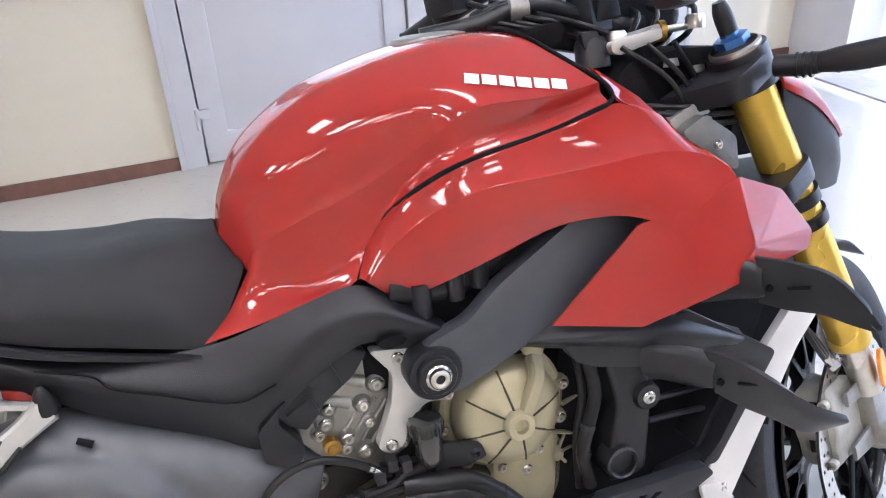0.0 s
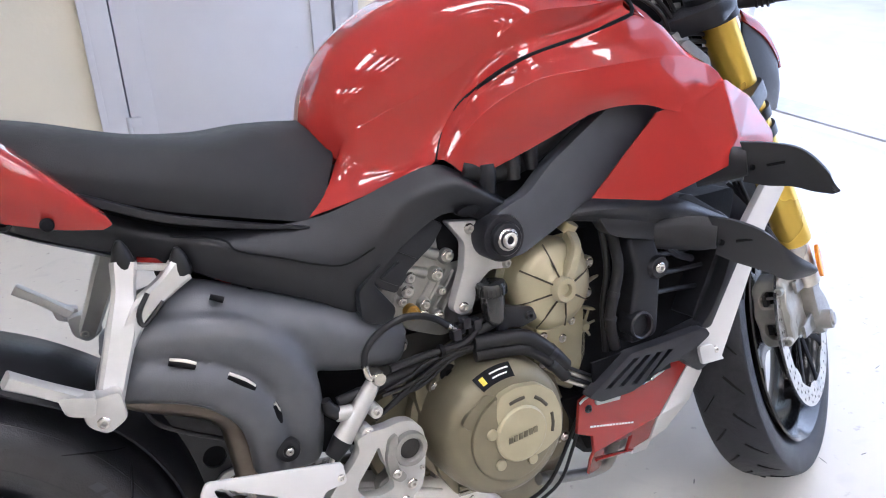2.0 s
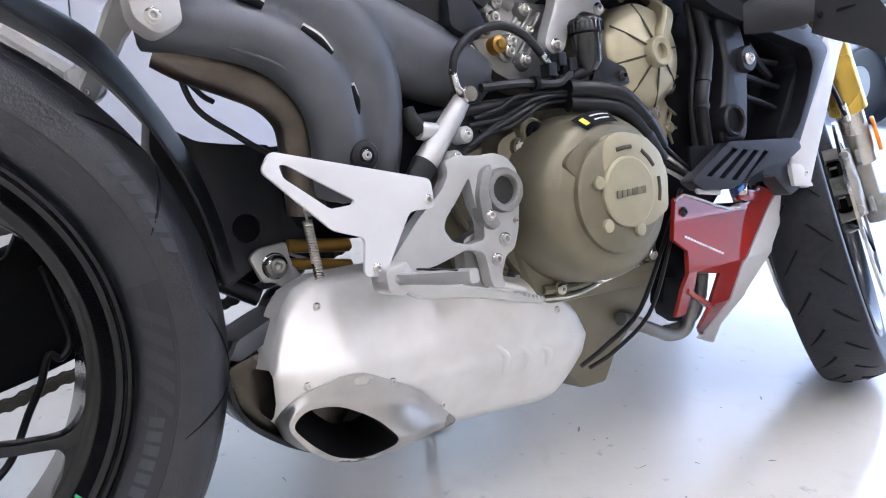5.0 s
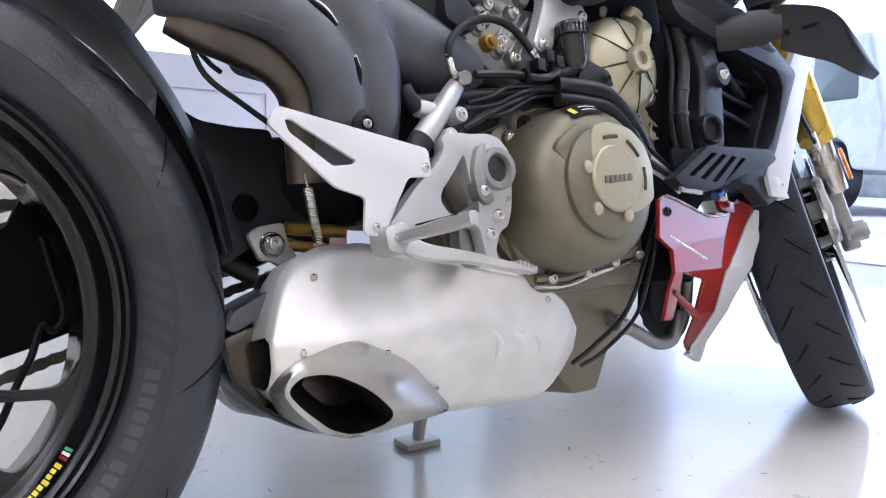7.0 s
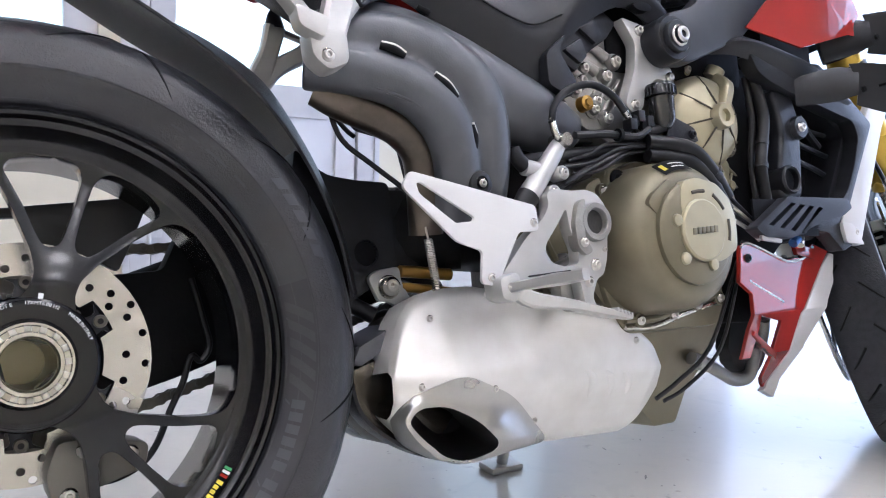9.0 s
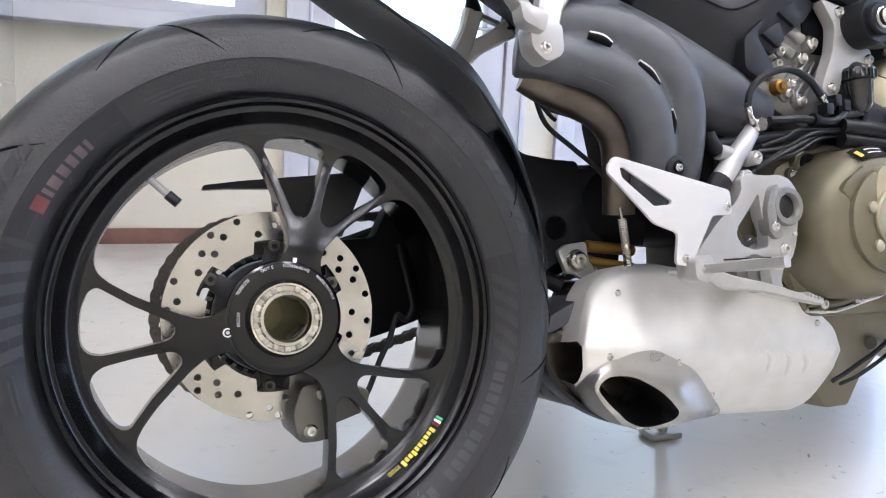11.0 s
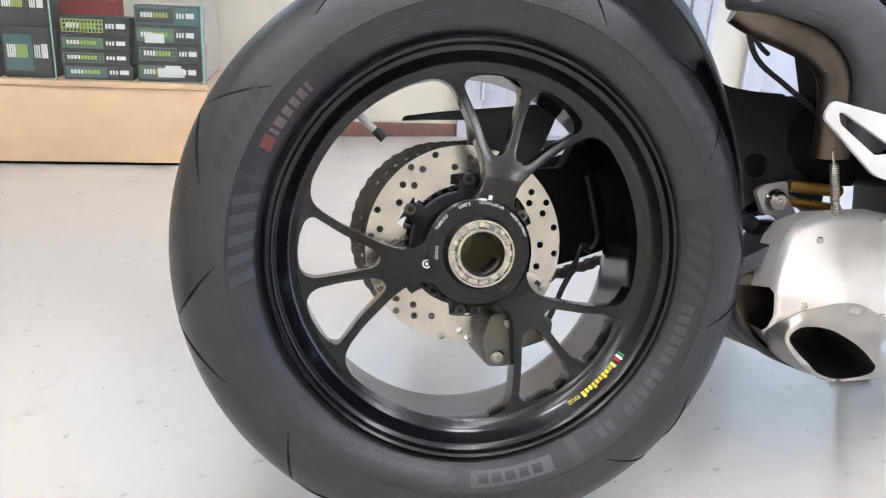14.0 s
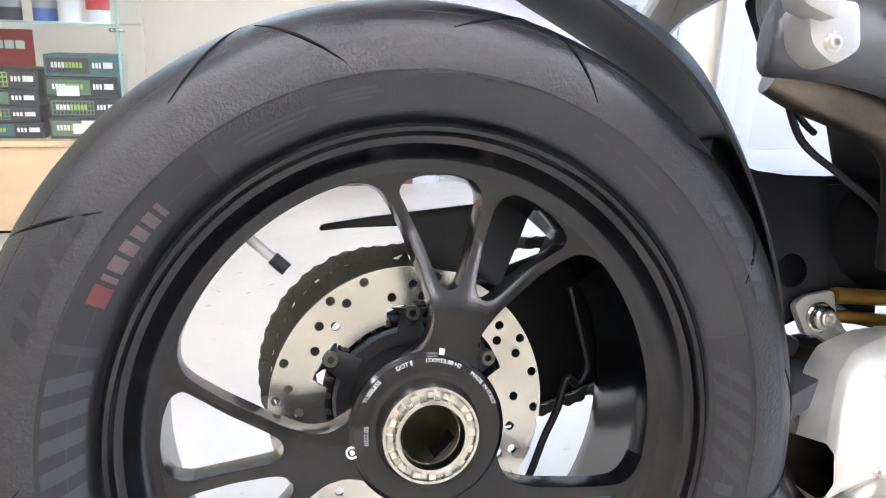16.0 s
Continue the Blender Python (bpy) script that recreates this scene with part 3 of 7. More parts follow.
for k in range(42 * 4):
    a = 2 * PI * k / (42 * 4)
    r = 0.1135 + (0.006 if k % 4 in (0, 1) else 0.0)
    teeth.append((AX_R.x + r * math.cos(a), AX_R.z + r * math.sin(a)))
part("sprocket", slab(teeth, SPR_Y - 0.003, SPR_Y + 0.003, 0, [circle(AX_R.x, AX_R.z, 0.07, 40)]), CHAIN, rear_wheel, "dark steel rear sprocket")
vt = polar(AX_R, 0.1975, 131, -0.035)
vd = (AX_R + Vector((.035, -0.055, 0)) - vt).normalized()
part("valve", tube([vt, vt + vd * 0.012, vt + vd * 0.026], 0.004, 10), ALUP, rear_wheel)
part("valve_cap", tube([vt + vd * 0.026, vt + vd * 0.04], 0.0055, 10), BLACK, rear_wheel)
part("caliper", merge(slab(rounded([(0.022, 0.192), (0.053, 0.192), (0.064, 0.216), (0.055, 0.256), (0.026, 0.256), (0.015, 0.225)], 0.009), -0.045, 0.05, 0.006), slab(rounded([(0.06, 0.20), (0.11, 0.215), (0.115, 0.24), (0.07, 0.25)], 0.01), -0.01, 0.05, 0.004)), mat("grey_caliper", (0.13, 0.126, 0.112), 0.42, 0.5), bike, "grey two-piston rear brake caliper")
for x, z in ((.035, .205), (.050, .245), (.095, .232)):
    bolt(bike, x, -.047 if x < .07 else -.012, z, .008)

# swingarm on the far side, chain
sw = tube([(0.0, 0.14, 0.333), (0.12, 0.15, 0.37), (0.28, 0.13, 0.42), (0.42, 0.06, 0.46), (0.52, 0.0, 0.46)], [0.05, 0.052, 0.056, 0.06, 0.055], 14, 5, None, 0.6)
slab(rounded([(0.26, 0.385), (0.33, 0.366), (0.385, 0.356), (0.44, 0.376), (0.50, 0.40), (0.54, 0.44), (0.54, 0.52), (0.40, 0.52), (0.30, 0.50), (0.27, 0.43)], 0.02), 0.048, 0.13, 0.012, (), sw)
slab(rounded([(.02, .415), (.09, .4205), (.154, .4245), (.174, .466), (.30, .48), (.36, .45), (.36, .37), (.26, .335), (.215, .312), (.168, .297), (.126, .286), (.03, .262)], .008), .088, .122, .008, (), sw)
# matte black part, made darker still to carry the shade behind the wheel
part("swingarm", sw, DARK, bike, "black single-sided swingarm, darkened for the shade behind the wheel")
part("brake_hose", tube([(.186, .084, .413), (.197, .083, .365), (.203, .082, .331), (.192, .082, .314), (.181, .082, .320), (.170, .081, .290), (.155, .080, .262), (.135, .075, .222), (.112, .068, .203), (.080, .055, .197), (.062, .045, .212)], .0040, 8), HOSE, bike)
ch = []
for k in range(15):
    a = 90 + 180 * k / 14
    ch.append(polar(AX_R, 0.1205, a, SPR_Y))
top = [Vector((0.06 + 0.5 * k / 5, SPR_Y, 0.4545 + 0.006 * k / 5)) for k in range(6)]
bot = [Vector((0.56 - 0.5 * k / 5, SPR_Y, 0.388 - 0.146 * k / 5)) for k in range(6)]
loop = [Vector(p) for p in spline([tuple(p) for p in bot] + [tuple(p) for p in ch[::-1]] + [tuple(p) for p in top], 8)]
pos = [0.0]
for a, c in zip(loop, loop[1:]):
    pos.append(pos[-1] + (c - a).length)
nl = int(pos[-1] / 0.0159)
base_link = None
for i in range(nl):
    s = i * 0.0159
    j = next(k for k in range(1, len(pos)) if pos[k] >= s)
    p = loop[j - 1].lerp(loop[j], (s - pos[j - 1]) / max(pos[j] - pos[j - 1], 1e-6))
    d = (loop[j] - loop[j - 1]).normalized()
    if base_link is None:
        b = bmesh.new()
        for yy in (-0.0085, 0.0065):
            slab(rounded([(-0.0125, -0.0045), (-0.007, -0.0068), (0, -0.0045), (0.007, -0.0068), (0.0125, -0.0045), (0.0125, 0.0045), (0.007, 0.0068), (0, 0.0045), (-0.007, 0.0068), (-0.0125, 0.0045)], 0.003, 2), yy, yy + 0.002, 0, (), b)
        lathe([(0, -0.0095), (0.0035, -0.0095), (0.0045, -0.006), (0.0045, 0.006), (0, 0.0095)], (0.008, 0, 0), 8, b)
        ob = part("chain_link", b, CHAIN, bike)
        base_link = ob.data
    else:
        ob = new("chain_link", base_link)
        ob.parent = bike
    ob.matrix_local = Matrix.Translation(p) @ Matrix.Rotation(-math.atan2(d.z, d.x), 4, "Y") @ Matrix.Translation((0, 0.004 * (-1) ** i, 0))

# hugger
hug = patch([[(0.046, -0.055, 0.724), (0.046, -0.02, 0.732), (0.045, 0.04, 0.73)],
             [(0.110, -0.085, 0.678), (0.115, -0.02, 0.698), (0.11, 0.05, 0.695)],
             [(0.176, -0.094, 0.630), (0.190, -0.03, 0.664), (0.19, 0.06, 0.655)],
             [(0.225, -0.086, 0.594), (0.247, -0.028, 0.628), (0.25, 0.06, 0.615)],
             [(0.267, -0.072, 0.550), (0.288, -0.018, 0.578), (0.295, 0.07, 0.57)],
             [(0.300, -0.060, 0.500), (0.324, -0.004, 0.522), (0.33, 0.07, 0.515)],
             [(0.326, -0.050, 0.438), (0.352, 0.006, 0.452), (0.36, 0.08, 0.445)],
             [(0.338, -0.046, 0.375), (0.366, 0.008, 0.380), (0.37, 0.08, 0.38)]], 6, 0.004)
part("rear_mudguard", hug, BLACK, bike, "black rear hugger mudguard over the tyre")
cover_plate = bmesh.new()
slab(rounded([(0.296, 0.560), (0.316, 0.541), (0.338, 0.5275), (0.375, 0.5225), (0.4205, 0.5205), (0.4225, 0.495), (0.424, 0.400), (0.390, 0.388), (0.352, 0.366), (0.335, 0.42), (0.312, 0.470), (0.290, 0.52)], 0.008), 0.006, 0.045, 0.004, [circle(.383, .430, .0165, 24)], cover_plate)
slab(rounded([(0.415, 0.513), (0.482, 0.513), (0.492, 0.44), (0.486, 0.365), (0.45, 0.39), (0.415, 0.402)], 0.006), 0.014, 0.05, 0.004, (), cover_plate)
cov_sw = part("swingarm_cover", cover_plate, BLACK, bike, "matte black swingarm cover behind the tyre")
# recess lined in near-black, which deepens its shade by colour
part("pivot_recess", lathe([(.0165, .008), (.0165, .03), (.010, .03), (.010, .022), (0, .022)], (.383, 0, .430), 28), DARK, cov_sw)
part("chain_guard", slab(rounded([(-0.066, 0.478), (-0.064, 0.484), (-.02, .490), (0.015, 0.4935), (0.110, 0.503), (.135, .500), (0.121, .467), (0.100, 0.421), (0.077, 0.433), (0.018, 0.444), (0.015, 0.481), (-0.039, 0.480)], 0.004), 0.048, 0.062, 0.002), BLACK, bike, "black plastic chain guard with a thin tail blade")

# ---- tank ----
T = [[(.572, 0, .845), (.575, -.03, .842), (.590, -.05, .832), (.600, -.064, .817), (.575, -.085, .785), (.540, -.106, .758)],
     [(.588, 0, .905), (.592, -.04, .900), (.600, -.068, .882), (.612, -.084, .845), (.612, -.094, .800), (.600, -.116, .770)],
     [(.622, 0, .958), (.628, -.05, .948), (.640, -.090, .920), (.658, -.104, .870), (.670, -.107, .803), (.660, -.124, .785)],
     [(.69, 0, 1.004), (.694, -.07, .993), (.705, -.113, .955), (.724, -.121, .895), (.728, -.119, .840), (.713, -.129, .802)],
     [(.76, 0, 1.026), (.762, -.075, 1.018), (.775, -.130, .985), (.797, -.144, .936), (.785, -.138, .905), (.772, -.144, .882)],
     [(.83, 0, 1.040), (.835, -.08, 1.034), (.842, -.140, 1.000), (.848, -.173, .970), (.838, -.165, .935), (.826, -.173, .915)],
     [(.89, 0, 1.043), (.90, -.08, 1.038), (.92, -.145, 1.0), (.928, -.186, .972), (.928, -.174, .950), (.925, -.184, .935)],
     [(.93, 0, 1.040), (.945, -.08, 1.033), (.972, -.15, 1.0), (.990, -.184, .978), (.995, -.178, .966), (1.0, -.188, .955)]]


def mid3(a, c, q):
    return tuple(a[k] + (c[k] - a[k]) * q for k in range(3))


T = [[*r[:3], mid3(r[2], r[3], .90), r[3], mid3(r[3], r[4], .12), r[4], mid3(r[4], r[5], .86), r[5]] for r in T]
b = patch(T, 7, 0.0, 6)
merge(b, mirror(b))
bmesh.ops.remove_doubles(b, verts=b.verts[:], dist=1e-5)
tank = part("fuel_tank", b, RED, bike, "glossy red fuel tank with sharp creases", 50)
seam = [(.713, -.133, .801), (.728, -.124, .828), (.742, -.121, .850), (.772, -.142, .882), (.826, -.176, .915), (.925, -.187, .935), (.975, -.189, .948), (1.003, -.187, .957), (1.002, -.178, .975), (.975, -.150, 1.001), (.947, -.08, 1.036), (.938, -.02, 1.043)]
part("tank_seam", tube([(x, y + .0026, z) for x, y, z in seam], .0029, 10), DARK, tank)
part("filler_cap", lathe([(0, 0.006), (0.03, 0.006), (0.045, 0.003), (0.05, -0.004), (0.05, -0.012), (0, -0.012)], seg=40, m=Matrix.Translation((0.865, 0, 1.040)) @ Matrix.Rotation(radians(90), 4, "X")), ALU, tank)

# side fairings
S = [[(.712, -.131, .803), (.716, -.140, .803), (.720, -.145, .800), (.727, -.147, .794), (.735, -.146, .786)],
     [(.735, -.124, .845), (.742, -.138, .842), (.748, -.148, .832), (.752, -.153, .806), (.757, -.147, .774)],
     [(.772, -.141, .884), (.780, -.152, .879), (.790, -.168, .866), (.796, -.175, .835), (.803, -.166, .790)],
     [(.826, -.175, .914), (.834, -.181, .904), (.843, -.194, .889), (.848, -.198, .852), (.853, -.187, .812)],
     [(.905, -.185, .932), (.908, -.191, .914), (.912, -.204, .893), (.916, -.209, .862), (.921, -.201, .836)],
     [(.970, -.188, .946), (.976, -.193, .922), (.984, -.204, .894), (.986, -.212, .862), (.990, -.209, .836)],
     [(1.020, -.180, .952), (1.030, -.186, .925), (1.040, -.200, .895), (1.042, -.212, .856), (1.038, -.214, .821)],
     [(1.070, -.176, .930), (1.078, -.184, .912), (1.088, -.196, .889), (1.085, -.208, .850), (1.066, -.213, .8175)],
     [(1.099, -.166, .905), (1.110, -.178, .893), (1.124, -.194, .876), (1.120, -.206, .846), (1.105, -.211, .831)],
     [(1.132, -.188, .876), (1.138, -.193, .870), (1.145, -.199, .861), (1.148, -.202, .853), (1.150, -.205, .848)]]
S = [[r[0], r[1], mid3(r[1], r[2], .86), r[2], mid3(r[2], r[3], .14), r[3], mid3(r[3], r[4], .85), r[4]] for r in S]
side = patch(S, 5, 0.003)
right = part("side_fairing", side, RED, bike, "glossy red tank side fairing with a scooped flank", 40)
NV = [(1.004, -.150, .990), (1.012, -.184, .958), (1.052, -.160, .953), (1.099, -.166, .905), (1.152, -.205, .850), (1.064, -.214, .8165), (1.013, -.2135, .822), (1.163, -.221, .767), (1.2425, -.170, .813), (1.286, -.176, .752), (1.258, -.200, .741),
      (1.115, -.226, .731), (1.0157, -.209, .698), (.9095, -.1945, .7204)]
NF = [(0, 2, 3, 1), (5, 4, 7), (4, 8, 7), (8, 9, 7), (6, 5, 11, 12, 13), (5, 7, 11), (7, 9, 10, 11)]


def nose_bm():
    b = bmesh.new()
    vs = [b.verts.new(p) for p in NV]
    for f in NF:
        b.faces.new([vs[k] for k in f])
    bmesh.ops.recalc_face_normals(b, faces=b.faces[:])
    bmesh.ops.bevel(b, geom=[e for e in b.edges if len(e.link_faces) == 2], offset=.0045, segments=3, profile=.5, affect="EDGES", clamp_overlap=True)
    bmesh.ops.recalc_face_normals(b, faces=b.faces[:])
    bmesh.ops.solidify(b, geom=b.faces[:], thickness=.003)
    return b


part("nose_fairing", nose_bm(), RED, bike, "glossy red faceted nose fairing", 24)
part("nose_fairing", mirror(nose_bm()), RED, bike, "", 30)
part("side_fairing", mirror(patch(S, 4, 0.003)), RED, bike)

# seat and tail
ST = [[(.205, 0, .928), (.205, -.05, .925), (.215, -.08, .910), (.235, -.100, .880), (.25, -.104, .862)],
      [(.27, 0, .910), (.27, -.055, .910), (.275, -.09, .895), (.285, -.108, .865), (.290, -.106, .838)],
      [(.36, 0, .884), (.36, -.065, .882), (.362, -.10, .866), (.365, -.117, .838), (.370, -.108, .802)],
      [(.44, 0, .872), (.44, -.06, .872), (.445, -.098, .858), (.45, -.115, .822), (.455, -.107, .776)],
      [(.51, 0, .876), (.51, -.05, .872), (.515, -.08, .855), (.525, -.102, .812), (.53, -.106, .755)],
      [(.575, 0, .870), (.578, -.035, .858), (.590, -.055, .835), (.595, -.066, .818), (.550, -.106, .752)]]
b = patch(ST, 6, 0.0, 6)
merge(b, mirror(b))
bmesh.ops.remove_doubles(b, verts=b.verts[:], dist=1e-5)
part("seat", b, SEAT, bike, "black textured vinyl rider seat", 60)
PS = [[(-.02, 0, 1.035), (-.02, -.05, 1.035), (-.02, -.09, 1.015), (-.02, -.11, .985)],
      [(.08, 0, 1.035), (.08, -.055, 1.035), (.08, -.10, 1.012), (.08, -.125, .975)],
      [(.15, 0, 1.025), (.15, -.05, 1.022), (.155, -.095, 1.000), (.16, -.12, .955)],
      [(.19, 0, .995), (.19, -.045, .990), (.195, -.085, .965), (.20, -.11, .925)],
      [(.205, 0, .93), (.205, -.04, .925), (.21, -.07, .905), (.21, -.10, .88)]]
b = patch(PS, 6, 0.0, 6)
merge(b, mirror(b))
bmesh.ops.remove_doubles(b, verts=b.verts[:], dist=1e-5)
part("pillion_seat", b, SEAT, bike, "black textured vinyl pillion pad", 60)
TL = [[(-.06, -.085, 1.030), (-.06, -.13, 1.000), (-.06, -.14, .975), (-.06, -.10, .965)],
      [(.05, -.105, 1.012), (.05, -.148, .985), (.05, -.155, .955), (.05, -.12, .938)],
      [(.13, -.115, .985), (.13, -.158, .960), (.13, -.163, .918), (.125, -.125, .884)],
      [(.205, -.118, .930), (.21, -.158, .910), (.21, -.160, .868), (.195, -.135, .834)],
      [(.262, -.125, .872), (.268, -.152, .860), (.27, -.155, .832), (.258, -.145, .810)],
      [(.312, -.140, .815), (.314, -.150, .810), (.315, -.152, .804), (.306, -.15, .800)]]
b = patch(TL, 6, 0.003)
m2 = mirror(b)
tail = part("tail_fairing", b, RED, bike, "glossy red tail fairing with a white logo bar", 40)
part("tail_fairing", m2, RED, bike, "", 40)
UT = [[(-.10, -.08, .965), (-.10, -.03, .955), (-.10, 0, .955)], [(.06, -.09, .930), (.06, -.05, .915), (.06, 0, .915)], [(.14, -.085, .862), (.14, -.05, .848), (.14, 0, .848)],
      [(.21, -.078, .806), (.21, -.04, .798), (.21, 0, .798)], [(.30, -.076, .762), (.30, -.04, .752), (.30, 0, .752)], [(.42, -.09, .705), (.42, -.05, .695), (.42, 0, .695)], [(.56, -.10, .645), (.56, -.05, .64), (.56, 0, .64)]]
b = patch(UT, 5, 0.0)
merge(b, mirror(b))
part("undertray", b, BLACK, bike, "black tail undertray")

# black side cover of the subframe and frame end
C = [[(.145, -.096, .870), (.145, -.100, .862), (.15, -.090, .850)],
     [(.23, -.088, .845), (.23, -.090, .822), (.235, -.080, .796)],
     [(.31, -.080, .808), (.31, -.087, .786), (.31, -.080, .761)],
     [(.37, -.086, .780), (.372, -.104, .768), (.37, -.094, .735)],
     [(.44, -.104, .762), (.445, -.124, .740), (.438, -.108, .696)],
     [(.54, -.110, .757), (.54, -.133, .705), (.525, -.118, .655)],
     [(.595, -.120, .769), (.59, -.140, .700), (.578, -.128, .630)],
     [(.650, -.130, .787), (.645, -.155, .755), (.618, -.142, .685)],
     [(.708, -.138, .798), (.712, -.164, .772), (.700, -.152, .735)],
     [(.755, -.142, .770), (.76, -.166, .750), (.76, -.155, .715)],
     [(.798, -.145, .737), (.80, -.160, .726), (.80, -.150, .712)]]
b = patch(C, 6, 0.004)
m2 = mirror(b)
cover = part("side_cover", b, BLACK, bike, "matte black subframe side cover with a seam", 40)
part("side_cover", m2, BLACK, bike)
part("cover_leg", slab(rounded([(.575, .66), (.612, .69), (.596, .665), (.623, .625), (.610, .605), (.575, .62)], 0.008), -.146, -.12, 0.005), BLACK, cover)
part("seat_trim", beam([(.20, -.103, .868), (.29, -.109, .832), (.37, -.111, .794), (.46, -.112, .766), (.535, -.112, .748)], [.008, .010, .010, .008, .003], .010), BLACK, cover, "thin black trim under the seat")
part("seam", tube([(.374, -.108, .771), (.427, -.1235, .758), (.443, -.1270, .741), (.49, -.1310, .722), (.533, -.1345, .704), (.567, -.1395, .697), (.604, -.149, .712)], 0.0014, 6), DARK, cover)

# front frame
part("front_frame", slab(rounded([(.748, .698), (.768, .728), (.818, .744), (.858, .778), (.950, .832), (1.01, .858), (1.05, .858), (1.05, .815), (1.032, .800), (.923, .712), (.800, .660), (.765, .662)], 0.012), -.178, -.150, 0.007), BEAM, bike, "dark grey cast front frame beam")
part("front_frame", slab(rounded([(.748, .698), (.768, .728), (.858, .778), (.950, .832), (1.10, .90), (1.16, .90), (1.032, .800), (.923, .712), (.765, .662)], 0.012), .150, .178, 0.005), BEAM, bike)
part("frame_boss", lathe([(0, -.196), (.012, -.196), (.012, -.190), (.021, -.190), (.0225, -.188), (.0225, -.182), (.030, -.182), (.032, -.178), (.032, -.14), (0, -.14)], (.772, 0, .692), 40), BLACK, bike)
bolt(bike, .772, -.192, .692, .015)

# engine
CAST = mat("engine_casting", (0.045, 0.043, 0.040), 0.5, 0.5, 0, 0.3, 40, 0.3, 300)
part("engine_block", box(.60, -.080, .30, .90, .11, .62, .02), CAST, bike, "dark cast engine block")
part("rear_cylinder", box(.61, -.09, .56, .77, .10, .74, .02), CAST, bike)
part("front_cylinder", box(.86, -.09, .42, 1.0, .10, .62, .02), CAST, bike)
lower = slab(rounded([(.640, .50), (.66, .36), (.69, .30), (.885, .30), (.90, .36), (.86, .50), (.75, .54)], .02), -.118, -.06, .008)
crank = part("crankcase", lower, MAGN, bike, "bronze-coloured magnesium crankcase")
part("rear_casting", slab(rounded([(.575, .47), (.572, .40), (.59, .345), (.66, .30), (.72, .30), (.72, .44), (.65, .50)], .012), -.088, -.05, .006), MAGN, crank)
for x, z, r in ((.618, .402, .011), (.640, .366, .012), (.672, .338, .010), (.600, .372, .009)):
    part("boss", lathe([(0, -.100), (r * .8, -.100), (r, -.097), (r * 1.1, -.08), (0, -.08)], (x, 0, z), 18), ALU, crank)
    bolt(crank, x, -.101, z, r * .62)
part("casting_rib", tube([(.585, -.090, .45), (.61, -.092, .40), (.66, -.092, .35)], .0045, 8), MAGN, crank)
CL = (.745, 0, .424)
cl = part("clutch_cover", lathe([(0, -.165), (0.001, -.208), (.060, -.208), (.066, -.205), (.0665, -.199), (.080, -.197), (.090, -.190), (.096, -.178), (.100, -.155), (.102, -.11), (.112, -.108), (.112, -.09), (0, -.09)], CL, 72), MAGN, bike, "round bronze clutch cover with raised centre disc")
CD = (.752, 0, .427)
part("plateau", slab(rounded([(.716, .455), (.718, .478), (.7257, .4905), (.7512, .4957), (.7874, .4892), (.811, .4698), (.8215, .4413), (.8185, .4013), (.791, .3874), (.767, .3834), (.744, .389), (.730, .42)], .008), -.2095, -.17, .004), MAGL, cl, "paler raised sector on the clutch cover")
part("cover_disc", lathe([(0, -.2135), (.0375, -.2135), (.0400, -.2115), (.0405, -.205), (0, -.205)], CD, 56), MAGL, cl, "paler raised disc on the clutch cover")
ALT = (.868, 0, .594)
# casting bronze darkened by the shade that lies in its grooves
CSLOT = mat("shaded_casting_groove", (0.06, 0.052, 0.034), .6, .3)
al = part("alternator_cover", lathe([(0, -.168), (.016, -.168), (.019, -.164), (.030, -.160), (.048, -.156), (.062, -.148), (.068, -.138), (.070, -.11), (.080, -.108), (.080, -.09), (0, -.09)], ALT, 64), MAGL, bike, "ribbed pale bronze engine cover")
# thin dark strips paint the shaded grooves between the cover's panels
for k in range(8):
    a = 45 * k + 12
    part("groove", tube([polar(ALT, .016, a, -.1675), polar(ALT, .045, a, -.1565), polar(ALT, .066, a, -.1455)], .0014, 6), CSLOT, al)
part("casting_bar", beam([(ALT[0] + .008, -.166, ALT[2] + .010), (ALT[0] + .03, -.160, ALT[2] + .048), (ALT[0] + .038, -.140, ALT[2] + .066)], [.016, .017, .020], .016), MAGL, al)
part("boss", lathe([(0, -.170), (.0085, -.170), (.0095, -.1765), (.0165, -.1775), (.0190, -.174), (.0190, -.155), (0, -.155)], ALT, 32), MAGL, al)
part("cover_ring", lathe([(.070, -.118), (.078, -.120), (.083, -.116), (.084, -.09), (.070, -.09)], ALT, 56), MAGL, al)
for a in (8, 52, 95, 140, 185, 228, 262, 300, 335):
    p = polar(ALT, .082, a)
    part("ear", lathe([(0, -.124), (.0085, -.124), (.0098, -.121), (.0105, -.09), (0, -.09)], (p.x, 0, p.z), 18), MAGL, al)
    bolt(al, p.x, -.126, p.z, .0065)
for a, r0, r1 in ((318, .084, .125), (292, .084, .118), (345, .084, .112), (268, .084, .105)):
    part("web", tube([polar(ALT, r0, a, -.116), polar(ALT, r1, a + 6, -.108)], .0032, 8), MAGL, al)
star = (.935, -.118, .505)
part("star_boss", lathe([(0, -.126), (.006, -.126), (.009, -.122), (.010, -.10), (0, -.10)], (star[0], 0, star[2]), 18), MAGL, al)
for k in range(7):
    q = polar(star, .026, 51 * k, -.112)
    part("star_web", tube([(star[0], -.119, star[2]), tuple(q)], .0022, 6), MAGL, al)
part("lower_casting", slab(rounded([(.86, .535), (.93, .56), (.955, .52), (.945, .45), (.91, .40), (.87, .43)], .012), -.112, -.06, .008), MAGL, al)
